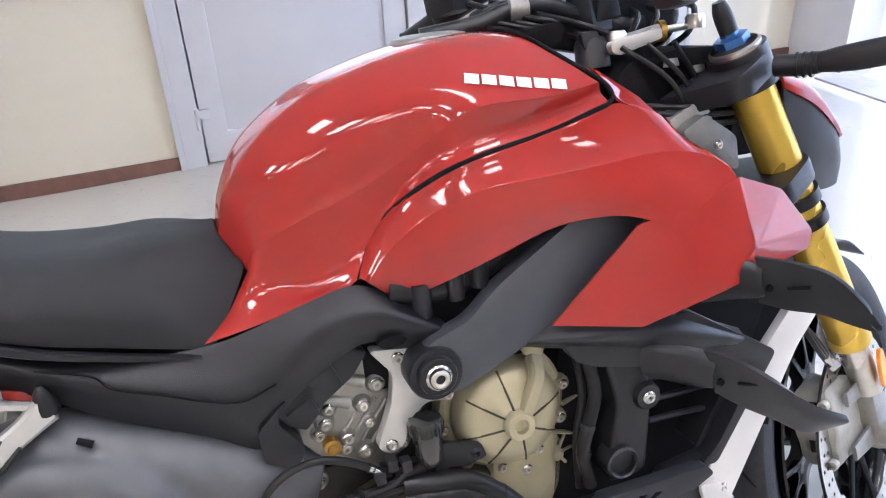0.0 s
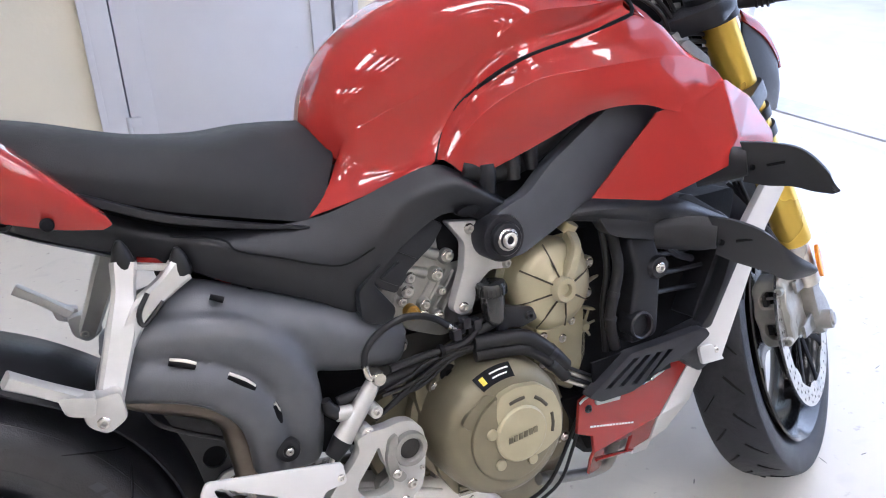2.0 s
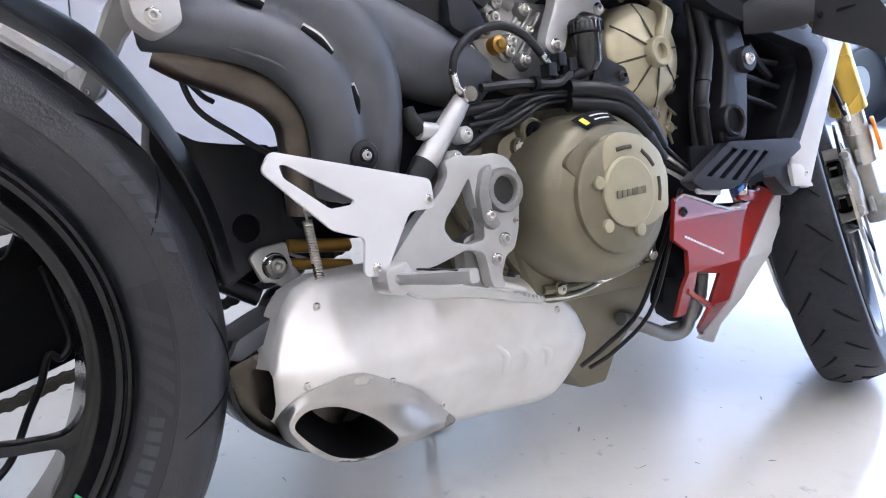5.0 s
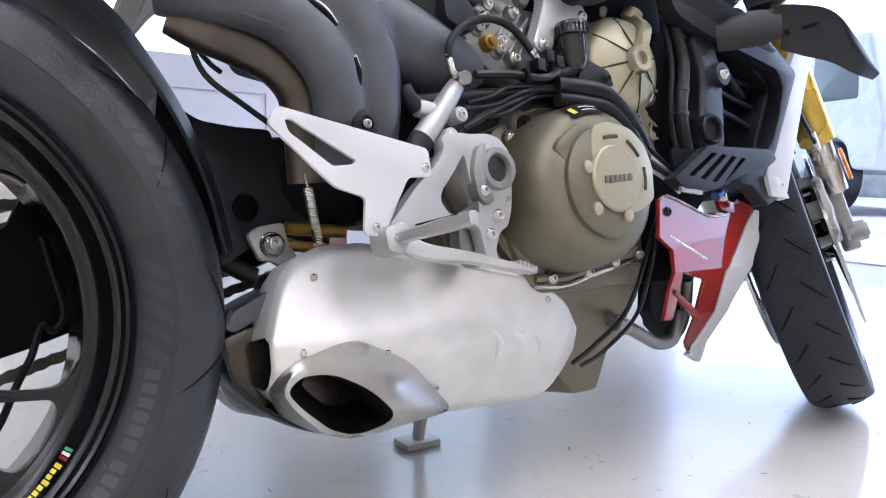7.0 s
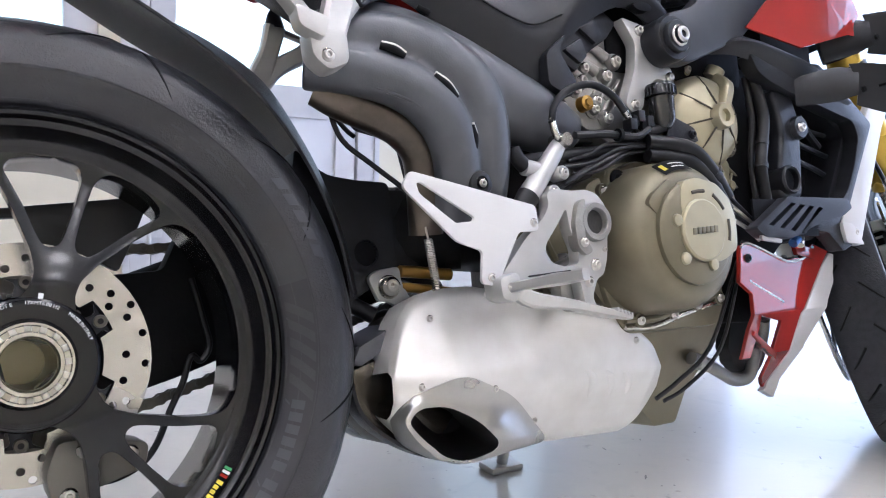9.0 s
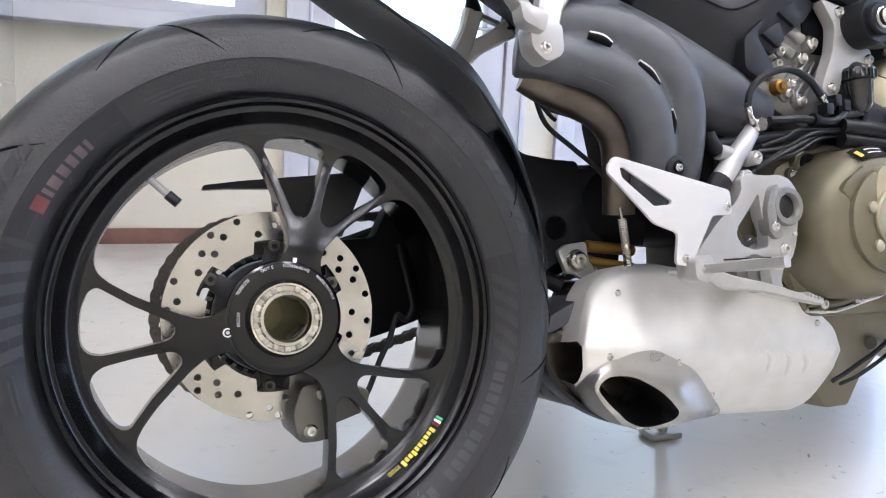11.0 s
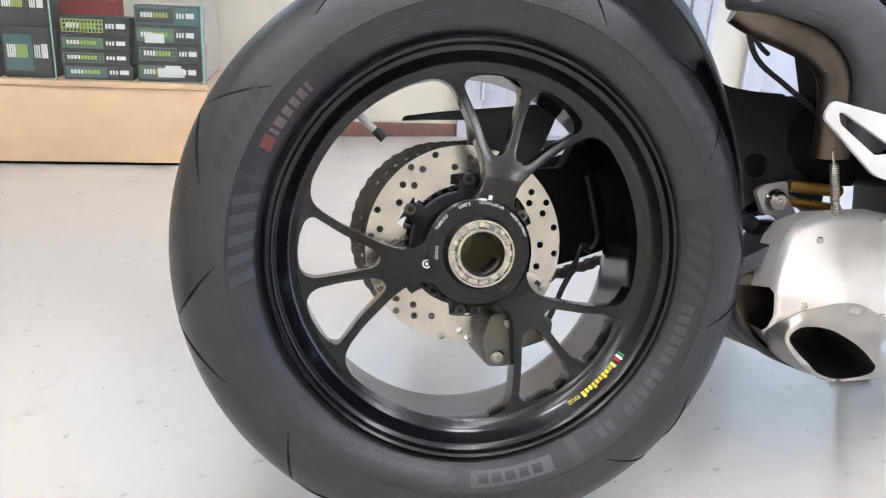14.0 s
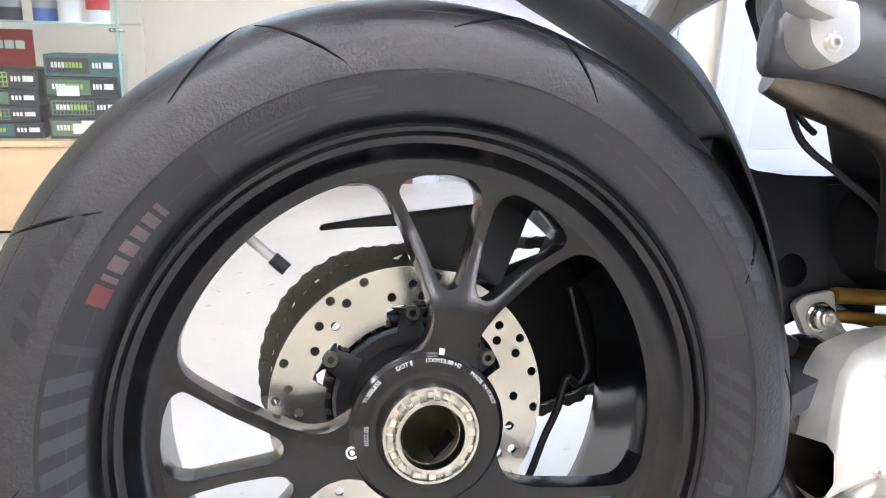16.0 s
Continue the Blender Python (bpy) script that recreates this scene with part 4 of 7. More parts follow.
for k in range(7):
    part("fin", box(.612 + .004 * k, -.100, .562 + .024 * k, .775, -.088, .567 + .024 * k, .0015), CAST, bike)
for x, z, r in ((.655, .655, .012), (.64, .625, .010), (.668, .60, .011), (.70, .625, .009), (.612, .60, .010), (.63, .565, .012)):
    part("casting_boss", lathe([(0, -.127), (r * .62, -.127), (r * .7, -.122), (r, -.120), (r * 1.1, -.09), (0, -.09)], (x, 0, z), 18), ALU, bike)
    bolt(bike, x, -.128, z, r * .62)
part("plug_seat", lathe([(0, -.128), (.017, -.128), (.020, -.124), (.021, -.10), (0, -.10)], (.693, 0, .505), 24), MAGN, crank)
part("oil_plug", lathe([(0, -.136), (.006, -.136), (.007, -.132), (.013, -.131), (.014, -.126), (0, -.126)], (.693, 0, .506), 18), DARK, crank)


def shoulder_patch(a0, a1, s0, s1, lift):
    """A thin patch on the clutch cover's sloping shoulder, between two angles."""
    b = bmesh.new()
    rows = []
    for i in range(9):
        a = a0 + (a1 - a0) * i / 8
        rows.append([polar(CL, .0815 + .0150 * q + lift, a, -.1970 + .0175 * q - lift) for q in (s0, (s0 + s1) / 2, s1)])
    vs = [[b.verts.new(p) for p in r] for r in rows]
    for r0, r1 in zip(vs, vs[1:]):
        for k in range(2):
            b.faces.new((r0[k], r0[k + 1], r1[k + 1], r1[k]))
    bmesh.ops.recalc_face_normals(b, faces=b.faces[:])
    return b


part("warning_sticker", shoulder_patch(82, 117, 0, 1, .0022), DARK, cl, "small black sticker with a yellow disc")
part("sticker_disc", shoulder_patch(109, 113.5, .25, .75, .0027), YELLOW, cl)
part("sticker_text", shoulder_patch(85, 103, .62, .72, .0027), DECAL, cl)
part("sticker_text", shoulder_patch(88, 103, .3, .4, .0027), DECAL, cl)


# suspension link below the mudguard
link = part("suspension_link", slab(rounded([(.377, .398), (.389, .407), (.422, .411), (.424, .391), (.434, .372), (.480, .343), (.458, .328), (.428, .350), (.402, .368), (.390, .368)], .006), -.006, .004, .003), ALUP, bike, "pale aluminium suspension link with a hex bolt")
part("link_washer", lathe([(0, -.010), (.0135, -.010), (.015, -.0085), (.015, -.004), (0, -.004)], (.4044, 0, .3855), 28), STEEL, link)
bolt(link, .4044, -.016, .3855, .012)
part("link_bearing", lathe([(0, -.004), (.017, -.006), (.020, -.003), (.020, .05), (0, .05)], (.418, 0, .330), 28), BROWN, link)
# web in the same near-black, shade behind the wheel included in its colour
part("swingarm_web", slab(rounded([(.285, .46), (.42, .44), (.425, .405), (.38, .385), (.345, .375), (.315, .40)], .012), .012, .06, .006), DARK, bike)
part("swingarm_rib", tube([(.30, .02, .405), (.35, .02, .375), (.39, .015, .352)], .011, 10), BLACK, bike)

# ---- exhaust ----
STEELB = mat("polished_outlet_steel", (0.42, 0.415, 0.40), 0.30, 0.9, 0, 0.1, 40, 0.05, 300, patch=9)
def can_y(x, z):
    """The silencer's outer face: fullest at half height, falling away to the bottom, the top and both ends."""
    left = min(1, max(0, (.66 - x) / .16))
    return -.114 + .68 * max(0, .252 - z) + .46 * left * max(0, z - .278) + .45 * max(0, .432 - x) + .5 * max(0, x - .745)


base_o = [(.436, .277), (.378, .257), (.361, .236), (.378, .200), (.430, .171), (.512, .168), (.590, .174), (.508, .242)]
HOLE = [(.455 + .86 * (x - .455), .214 + .86 * (z - .214)) for x, z in base_o]
CAN_T = [(.362, .285), (.368, .300), (.374, .315), (.386, .342), (.402, .362), (.416, .369), (.436, .377), (.488, .379), (.55, .366), (.60, .354), (.674, .336), (.716, .314), (.748, .289), (.775, .255), (.786, .236), (.790, .225)]
CAN_B = [(.362, .231), (.370, .222), (.387, .205), (.41, .195), (.45, .174), (.50, .171), (.567, .172), (.65, .168), (.73, .164), (.757, .173), (.775, .189), (.786, .208), (.790, .220)]


def inside(p, poly):
    hit = False
    for (x0, z0), (x1, z1) in zip(poly, poly[1:] + poly[:1]):
        if (z0 > p[1]) != (z1 > p[1]) and p[0] < (x1 - x0) * (p[1] - z0) / (z1 - z0) + x0:
            hit = not hit
    return hit


def can_shell():
    """The pressed outer shell, its rim turned inwards, open where the outlet sits."""
    b = bmesh.new()
    xs = [.362 + .428 * (.5 - .5 * math.cos(PI * k / 70)) for k in range(71)]
    cols = []
    for x in xs:
        t, o = np.interp(x, [p[0] for p in CAN_T], [p[1] for p in CAN_T]), np.interp(x, [p[0] for p in CAN_B], [p[1] for p in CAN_B])
        zs = [o + (t - o) * (.5 - .5 * math.cos(PI * k / 36)) for k in range(37)]
        col = []
        for z in zs:
            e = min(z - o, t - z, (x - .358) * 1.5, (.795 - x) * 1.5)
            col.append((x, can_y(x, z) + .010 * max(0, 1 - e / .014) ** 2, z))
        col = [(x, col[0][1] + .045, o + .004)] + col + [(x, col[-1][1] + .045, t - .004)]
        cols.append(col)
    grid_faces(b, cols)
    bmesh.ops.delete(b, geom=[f for f in b.faces if inside((f.calc_center_median().x, f.calc_center_median().z), HOLE)], context="FACES")
    bmesh.ops.remove_doubles(b, verts=b.verts[:], dist=1e-5)
    return b


silencer = part("silencer", can_shell(), CAN, bike, "brushed steel underslung silencer, scratched, with stamped ribs", 50)
core = slab(rounded([(.385, .30), (.41, .36), (.50, .355), (.62, .33), (.72, .275), (.76, .22), (.72, .195), (.50, .18), (.40, .205)], .02, 4), .03, .06, .01)
part("can_core", core, BROWN, silencer)
for x, z, h in ((0.629, 0.246, 0.046), (0.666, 0.240, 0.042), (0.699, 0.237, 0.036)):
    part("stamped_rib", drape(tube([(x - .016, .0035, z + h / 2), (x, .0025, z + h / 6), (x + .006, .0025, z - h / 5), (x + .006, .0035, z - h / 2)], [.003, .0055, .0055, .003], 12), can_y), CAN, silencer)
for x, z in ((.418, .342), (.391, .266), (.478, .2545), (.555, .2065), (.713, .292)):
    bolt(silencer, x, can_y(x, z) - .001, z, .0046)
for p in ([(.50, .3665), (.56, .355), (.62, .340), (.665, .326)],):
    part("can_rail", tube([(x, can_y(x, z) - .003, z) for x, z in p], [.003, .006, .006, .003], 10), CAN, silencer)


def ring_loft(loops):
    b = bmesh.new()
    grid_faces(b, [[tuple(p) for p in l] for l in loops], closed=True)
    return b


def loop3(pts, r, yf):
    return [(p[0], yf(p[0], p[1]), p[1]) for p in rounded(pts, r, 5)]


lip_o = [(.420, .2475), (.380, .2485), (.363, .231), (.380, .205), (.409, .181), (.451, .166), (.498, .181), (.461, .226)]
ho = [(.417, .2425), (.384, .2435), (.3685, .230), (.385, .209), (.412, .186), (.450, .171), (.491, .183), (.456, .221)]
deep = [tuple(np.array(p) * .55 + np.array((.435, .210)) * .45) for p in ho]


def lip_y(x, z):
    """The outlet's slanted lip, proud of the can at its outer edge."""
    return -.0985 - .13 * (x - .374) + 1.0 * max(0, .198 - z)




def blend(q):
    """One loop of the outlet between its foot on the can and its lip."""
    w = q * q * (3 - 2 * q)
    pts = [tuple(np.array(a) * (1 - q) + np.array(c) * q) for a, c in zip(base_o, lip_o)]
    return loop3(pts, .020, lambda x, z: (1 - w) * (can_y(x, z) - .0035) + w * lip_y(x, z))


lo = [loop3(base_o, .020, lambda x, z: can_y(x, z) + .006)] + [blend(q) for q in (0, .12, .28, .45, .62, .78, .92, 1)] + [loop3(ho, .018, lip_y)]
outlet = part("outlet", ring_loft(lo), STEELB, silencer, "polished steel slanted outlet cap", 60)
inner = ring_loft([loop3(ho, .018, lambda x, z: lip_y(x, z) + .0004), loop3(ho, .018, lambda x, z: lip_y(x, z) + .008), loop3([(x + .022, z + .008) for x, z in deep], .010, lambda x, z: -.022)])
bmesh.ops.contextual_create(inner, geom=[e for e in inner.edges if len(e.link_faces) == 1 and all(v.co.y > -.03 for v in e.verts)])
part("outlet_bore", inner, mat("soot", (0.006, 0.006, 0.0065), 0.5, 0.1), silencer, "sooty black outlet bore")
b = slab(rounded([(.325, .288), (.375, .302), (.46, .31), (.50, .25), (.45, .19), (.375, .195), (.338, .235)], .02, 4), -.03, .08, .012)
left_can = part("silencer", b, mat("smoked_steel", (0.085, 0.074, 0.060), 0.26, 0.85, 0, 0.35, 25, 0.1, 300, patch=12), bike, "heat-browned second exhaust outlet behind the silencer")
part("outlet_rim", beam([(.338, -.03, .315), (.326, -.034, .288), (.336, -.036, .240), (.372, -.038, .205), (.42, -.038, .180), (.475, -.03, .165)], .006, .03), BLACK, left_can)
part("bracket", slab(rounded([(.330, .300), (.345, .316), (.386, .334), (.42, .346), (.43, .330), (.385, .312), (.345, .292)], .006), -.035, .05, .004), SHIELD, left_can)


def shield_bm():
    b = tube([(.280, -.098, .652), (.345, -.116, .655), (.405, -.128, .644), (.452, -.134, .610), (.474, -.134, .562), (.478, -.126, .500), (.476, -.112, .455)], [.028, .033, .035, .036, .034, .030, .027], 24, 7)
    tube([(.268, -.105, .622), (.325, -.126, .615), (.375, -.138, .599), (.412, -.142, .570), (.431, -.138, .533), (.437, -.128, .490), (.438, -.112, .455)], [.026, .028, .029, .030, .028, .027, .026], 24, 7, b)
    tube([(.300, -.065, .668), (.37, -.085, .668), (.44, -.100, .640), (.52, -.104, .607), (.580, -.105, .585), (.632, -.105, .566)], [.034, .046, .048, .046, .042, .032], 24, 7, b)
    return b


m1 = part("manifold_shield", shield_bm(), SHIELD, bike, "black ceramic-coated exhaust heat shield with slots", 180)
rm = m1.modifiers.new("weld", "REMESH")
rm.mode, rm.voxel_size, rm.use_smooth_shade = "VOXEL", .0042, True
sm = m1.modifiers.new("soften", "SMOOTH")
sm.factor, sm.iterations = .5, 6
# bright strip stands in for the lit silver pipe inside each slot
SLOT = mat("bright_inner_pipe", (0.62, 0.60, 0.56), 0.35, 0.6)
for p in ([(.340, -.1490, .6385), (.366, -.1545, .6275)], [(.398, -.1610, .6075), (.424, -.1625, .584)], [(.4430, -.1595, .555), (.4475, -.1540, .525)]):
    mid = tuple((np.array(p[0]) + np.array(p[1])) / 2 + np.array((.001, -.002, .001)))
    # dark capsule paints the shade under the slot's upper lip
    sl = part("slot", tube([p[0], mid, p[1]], [.0042, .0050, .0042], 12), DARK, m1)
    part("slot_inner_pipe", tube([tuple(np.array(q) + np.array((.0012, -.0012, .0030))) for q in (p[0], mid, p[1])], [.0022, .0030, .0022], 10), SLOT, sl)
part("grommet", lathe([(0, -.161), (.005, -.161), (.006, -.158), (.0075, -.158), (.0085, -.160), (.014, -.1585), (.016, -.155), (.016, -.14), (0, -.14)], (.4515, 0, .489), 28), HOSE, m1)
bolt(m1, .4515, -.162, .489, .0050)
# dark capsule on the surface paints the shade of an oval hole
part("oval_hole_shade", tube([(.400, -.133, .697), (.414, -.136, .690)], [.0035, .004], 12), DARK, m1)
part("exhaust_pipe", tube([(.285, -.092, .602), (.310, -.098, .590), (.347, -.104, .577), (.380, -.108, .561), (.402, -.108, .535), (.408, -.104, .500), (.412, -.094, .440)], [.018, .021, .023, .023, .022, .021, .020], 24, 7), BROWN, bike, "heat-browned exhaust pipe")
part("weld_seam", tube([(.300, -.112, .585), (.347, -.122, .567), (.378, -.126, .550), (.393, -.124, .528), (.397, -.120, .500)], .0016, 6), CHAIN, bike)
part("shield_lip", tube([(.272, -.122, .606), (.308, -.139, .602), (.344, -.150, .588), (.376, -.158, .574), (.404, -.160, .553), (.416, -.156, .528), (.420, -.146, .49)], .0022, 8), SHIELD, m1)
part("wire", tube([(.302, -.085, .590), (.315, -.09, .548), (.352, -.09, .520), (.395, -.085, .492), (.41, -.08, .47)], .0032, 8), HOSE, bike)
part("wire", tube([(.300, -.085, .588), (.322, -.085, .562), (.335, -.08, .555)], .0028, 8), HOSE, bike)

# side stand on the far side
st = tube([(.70, .12, .30), (.725, .20, .175), (.735, .250, .085)], [.014, .012, .010], 12)
stand = part("side_stand", st, ALUP, bike, "silver side stand lowered to the floor")
foot = box(-.035, -.022, -.006, .03, .022, .006, .004)
bmesh.ops.transform(foot, matrix=Matrix.Translation((.738, .255, .0785)) @ Matrix.Rotation(radians(12.3), 4, "X"), verts=foot.verts[:])
part("stand_foot", foot, ALUP, stand)

# shock linkage
part("gold_rod", tube([(.425, .0, .405), (.50, .0, .398)], .008, 12), SPRING, link)
part("gold_rod", tube([(.425, .0, .385), (.50, .0, .375)], .0065, 12), SPRING, link)
coil = [(.404 + .006 * k / 150 + .0042 * math.cos(k * .9), -.112 + .0042 * math.sin(k * .9), .432 - .058 * k / 150) for k in range(151)]
part("spring", tube(coil, .0013, 6, 1), STEEL, bike, "small steel return spring")
part("spring_hook", tube([(.404, -.112, .432), (.402, -.112, .446), (.408, -.112, .450), (.411, -.112, .444)], .0013, 6), STEEL, bike)


# ---- rider foot controls ----
hang = slab(rounded([(.455, .376), (.462, .386), (.497, .4235), (.5275, .449), (.537, .464), (.534, .478), (.550, .4825), (.575, .481), (.596, .483), (.613, .478), (.6255, .464), (.628, .447), (.621, .399), (.613, .379), (.601, .374), (.592, .352), (.598, .340), (.580, .342), (.573, .380), (.552, .386), (.512, .374), (.473, .369)], .006), -.170, -.152, .004,
            [rounded([(.562, .460), (.567, .430), (.575, .413), (.575, .3935), (.554, .390), (.534, .3955), (.525, .4085), (.528, .419), (.545, .438)], .005)])
hanger = part("footrest_hanger", hang, ALUP, bike, "pearl silver cast footrest hanger")
part("ring", lathe([(.0150, -.150), (.0150, -.176), (.0168, -.1785), (.0225, -.1785), (.0240, -.176), (.0240, -.150)], (.603, 0, .443), 40), ALU, hanger)
part("ring_bore", lathe([(0, -.1705), (.0150, -.1705), (.0150, -.150), (0, -.150)], (.603, 0, .443), 32), CAST, hanger)
part("clamp", slab(rounded([(.575, .466), (.588, .472), (.582, .424), (.594, .408), (.583, .401), (.570, .412), (.567, .440)], .006), -.178, -.160, .003), ALU, hanger)
for x, z, r in ((.600, .391, .0075), (.587, .371, .0068), (.578, .418, .006), (.617, .409, .0035)):
    bolt(hanger, x, -.1725 if x != .578 else -.1805, z, r)
lower_link = slab(rounded([(.56, .395), (.60, .410), (.615, .375), (.60, .345), (.582, .335), (.56, .350)], .008), -.150, -.130, .003)
part("bracket", lower_link, ALU, hanger)
heel = slab(rounded([(.337, .479), (.347, .496), (.509, .461), (.511, .432), (.482, .431), (.447, .372), (.426, .375), (.431, .411), (.399, .421)], .006), -.1795, -.175, .001,
            [rounded([(.354, .4835), (.360, .484), (.424, .447), (.421, .443), (.399, .441), (.357, .472)], .003)])
hg = part("heel_guard", heel, WHITE, bike, "white pierced heel guard plate")
for x, z in ((.504, .441), (.440, .381)):
    bolt(hg, x, -.180, z, .0052)
ped = beam([(.462, -.186, .370), (.480, -.192, .355), (.53, -.198, .346), (.575, -.205, .334), (.606, -.211, .326)], [.022, .018, .012, .009, .006], [.010, .012, .014, .020, .018])
pedal = part("brake_pedal", ped, ALUP, bike, "silver rear brake pedal with a serrated tip")
for k in range(5):
    part("serration", box(.582 + .005 * k, -.220, .3345 - .0018 * k, .5845 + .005 * k, -.198, .3385 - .0018 * k, .0006), ALUP, pedal)
peg = beam([(.457, -.186, .369), (.459, -.21, .370), (.462, -.26, .372), (.465, -.300, .374)], [.013, .011, .013, .012], [.014, .012, .013, .010], None, 5, (1, 0, 0))
fp = part("footpeg", peg, ALUP, bike, "silver rider footpeg with a long groove")
part("clevis", slab(rounded([(.440, .380), (.466, .386), (.472, .362), (.460, .352), (.442, .357)], .006), -.194, -.160, .004), ALUP, fp)
bolt(fp, .455, -.195, .369, .0055)
part("slot", box(.4585, -.285, .3775, .4635, -.218, .3795, .001), BLACK, fp)
# master cylinder and hoses
mc = tube([(.582, -.150, .548), (.560, -.152, .522), (.520, -.152, .475)], [.009, .0115, .0135], 18)
mast = part("brake_cylinder", mc, ALUP, bike, "silver rear brake master cylinder")
part("port", tube([(.545, -.15, .508), (.520, -.150, .512)], .010, 14), ALUP, mast)
part("port_cap", tube([(.522, -.150, .512), (.512, -.15, .522), (.508, -.15, .535)], [.009, .009, .007], 12), HOSE, mast)
part("boot", tube([(.522, -.152, .477), (.505, -.152, .458)], [.0145, .011], 16), HOSE, mast)
part("rod", tube([(.507, -.152, .460), (.498, -.156, .445)], .0035, 8), STEEL, mast)
part("banjo", lathe([(0, -.166), (.008, -.166), (.010, -.163), (.010, -.14), (0, -.14)], (.579, 0, .546), 16), STEEL, mast)
for x, z in ((.568, .504), (.552, .480)):
    part("lug", lathe([(0, -.166), (.008, -.166), (.009, -.164), (.009, -.146), (0, -.146)], (x, 0, z), 18), ALUP, mast)
    bolt(mast, x, -.167, z, .005)
part("hose_end", tube([(.576, -.158, .548), (.566, -.160, .552), (.563, -.158, .572)], .0045, 10), STEEL, mast)
part("brake_hose", tube([(.563, -.158, .566), (.568, -.160, .588), (.590, -.162, .608), (.625, -.165, .618), (.660, -.165, .608), (.690, -.16, .585)], .0048, 12), HOSE, bike, "black rear brake hose with silver end fittings")
part("hose_end", tube([(.684, -.161, .590), (.712, -.155, .566)], [.0055, .003], 10), STEEL, bike)
rsv = lathe([(0, .028), (.019, .028), (.021, .024), (.021, .012), (.0175, .010), (.0165, -.022), (.010, -.032), (0, -.032)], seg=28, m=Matrix.Translation((.757, -.16, .603)) @ Matrix.Rotation(radians(90), 4, "X"))
res = part("fluid_reservoir", rsv, mat("smoky_plastic", (0.02, 0.02, 0.02), 0.2, 0, .3), bike, "small black brake fluid reservoir with ribbed cap")
for k in range(24):
    a = 2 * PI * k / 24
    part("cap_rib", box(.0200, -.0010, .0125, .0214, .0010, .0230, 0), DARK, res).matrix_local = Matrix.Translation((.757, -.16, .603)) @ Matrix.Rotation(a, 4, "Z")
part("hose", tube([(.527, -.14, .522), (.604, -.145, .533), (.667, -.145, .541), (.722, -.15, .560), (.757, -.16, .574)], .0075, 12), HOSE, bike)
for p in ([(.60, -.15, .500), (.66, -.15, .535), (.72, -.15, .555), (.745, -.15, .56)], [(.58, -.15, .492), (.64, -.152, .520), (.70, -.15, .545)], [(.57, -.148, .486), (.63, -.15, .52), (.70, -.14, .55)]):
    part("cable", tube(p, .0032, 8), HOSE, bike)
for dz, r in ((0, .0115), (-.017, .0095)):
    part("coolant_hose", tube([(.722, -.158, .551 + dz), (.760, -.164, .548 + dz), (.800, -.168, .540 + dz), (.838, -.168, .507 + dz), (.862, -.165, .478 + dz)], r, 16, 6), HOSE, bike, "black coolant hose elbow")
    part("hose_band", tube([(.834, -.1682, .511 + dz), (.840, -.168, .504 + dz)], r * 1.08, 16), BLACK, bike)
for k in range(4):
    part("cable", tube([(.855, -.172 + .004 * k, .482 - .008 * k), (.90, -.170, .452 - .007 * k), (.925, -.165, .435 - .006 * k)], .0028, 8), STEEL if k % 2 else HOSE, bike)
for p in ([(.598, -.158, .553), (.65, -.160, .557), (.703, -.160, .557), (.727, -.16, .570)], [(.590, -.150, .522), (.625, -.154, .532), (.655, -.155, .545), (.73, -.155, .549)], [(.585, -.148, .515), (.63, -.152, .522), (.676, -.155, .541), (.73, -.155, .545)], [(.600, -.145, .508), (.64, -.15, .512), (.69, -.15, .535), (.73, -.152, .541)]):
    part("cable", tube(p, .0052 if p[0][2] > .55 else .0028, 8), HOSE, bike)
part("cable_tie", tube([(.668, -.1605, .557), (.674, -.1605, .557)], .0085, 12), DARK, bike)
for k in range(5):
    part("connector", box(.690 + .008 * k, -.166 + .003 * (k % 2), .565 + .006 * (k % 3), .702 + .008 * k, -.150, .580 + .006 * (k % 3), .002), DARK if k % 2 else BLACK, bike)
part("reservoir_bracket", slab(rounded([(.776, .592), (.822, .577), (.828, .558), (.80, .552), (.778, .558), (.765, .535), (.758, .548)], .005), -.158, -.150, .002), BLACK, bike)
bolt(bike, .814, -.160, .567, .007, BLACK)

# ---- engine detail ----
cyl = part("cylinder_head", slab(rounded([(.610, .630), (.640, .700), (.690, .735), (.765, .72), (.785, .66), (.745, .575), (.70, .555), (.645, .580)], .012), -.118, -.05, .006), ALU, bike, "grey cast aluminium rear cylinder head")
for x, z, r in ((.714, .671, .012), (.695, .649, .011), (.649, .637, .012), (.672, .612, .010), (.735, .588, .010), (.690, .590, .011)):
    part("boss", lathe([(0, -.126), (r * .8, -.126), (r, -.122), (r * 1.15, -.105), (0, -.105)], (x, 0, z), 24), ALU, cyl)
    bolt(cyl, x, -.128, z, r * .72)
part("plug", lathe([(0, -.134), (.005, -.134), (.006, -.131), (.010, -.130), (.011, -.115), (0, -.115)], (.652, 0, .607), 18), SPRING, cyl, "small gold-coloured plug")
for a, c in (((.655, .690), (.700, .690)), ((.640, .665), (.680, .668)), ((.630, .650), (.650, .655))):
    part("rib", tube([(a[0], -.116, a[1]), ((a[0] + c[0]) / 2, -.121, (a[1] + c[1]) / 2 - .004), (c[0], -.120, c[1] - .014)], [.004, .006, .008], 10), ALU, cyl)
for k in range(4):
    part("rib", tube([(.655 + .012 * k, -.118, .60 - .006 * k), (.70 + .012 * k, -.119, .655 - .004 * k)], .003, 8), ALU, cyl)
hb = slab(rounded([(.676, .738), (.708, .719), (.688, .694), (.648, .668), (.628, .642), (.605, .655), (.588, .690), (.610, .708)], .006), -.140, -.09, .004)
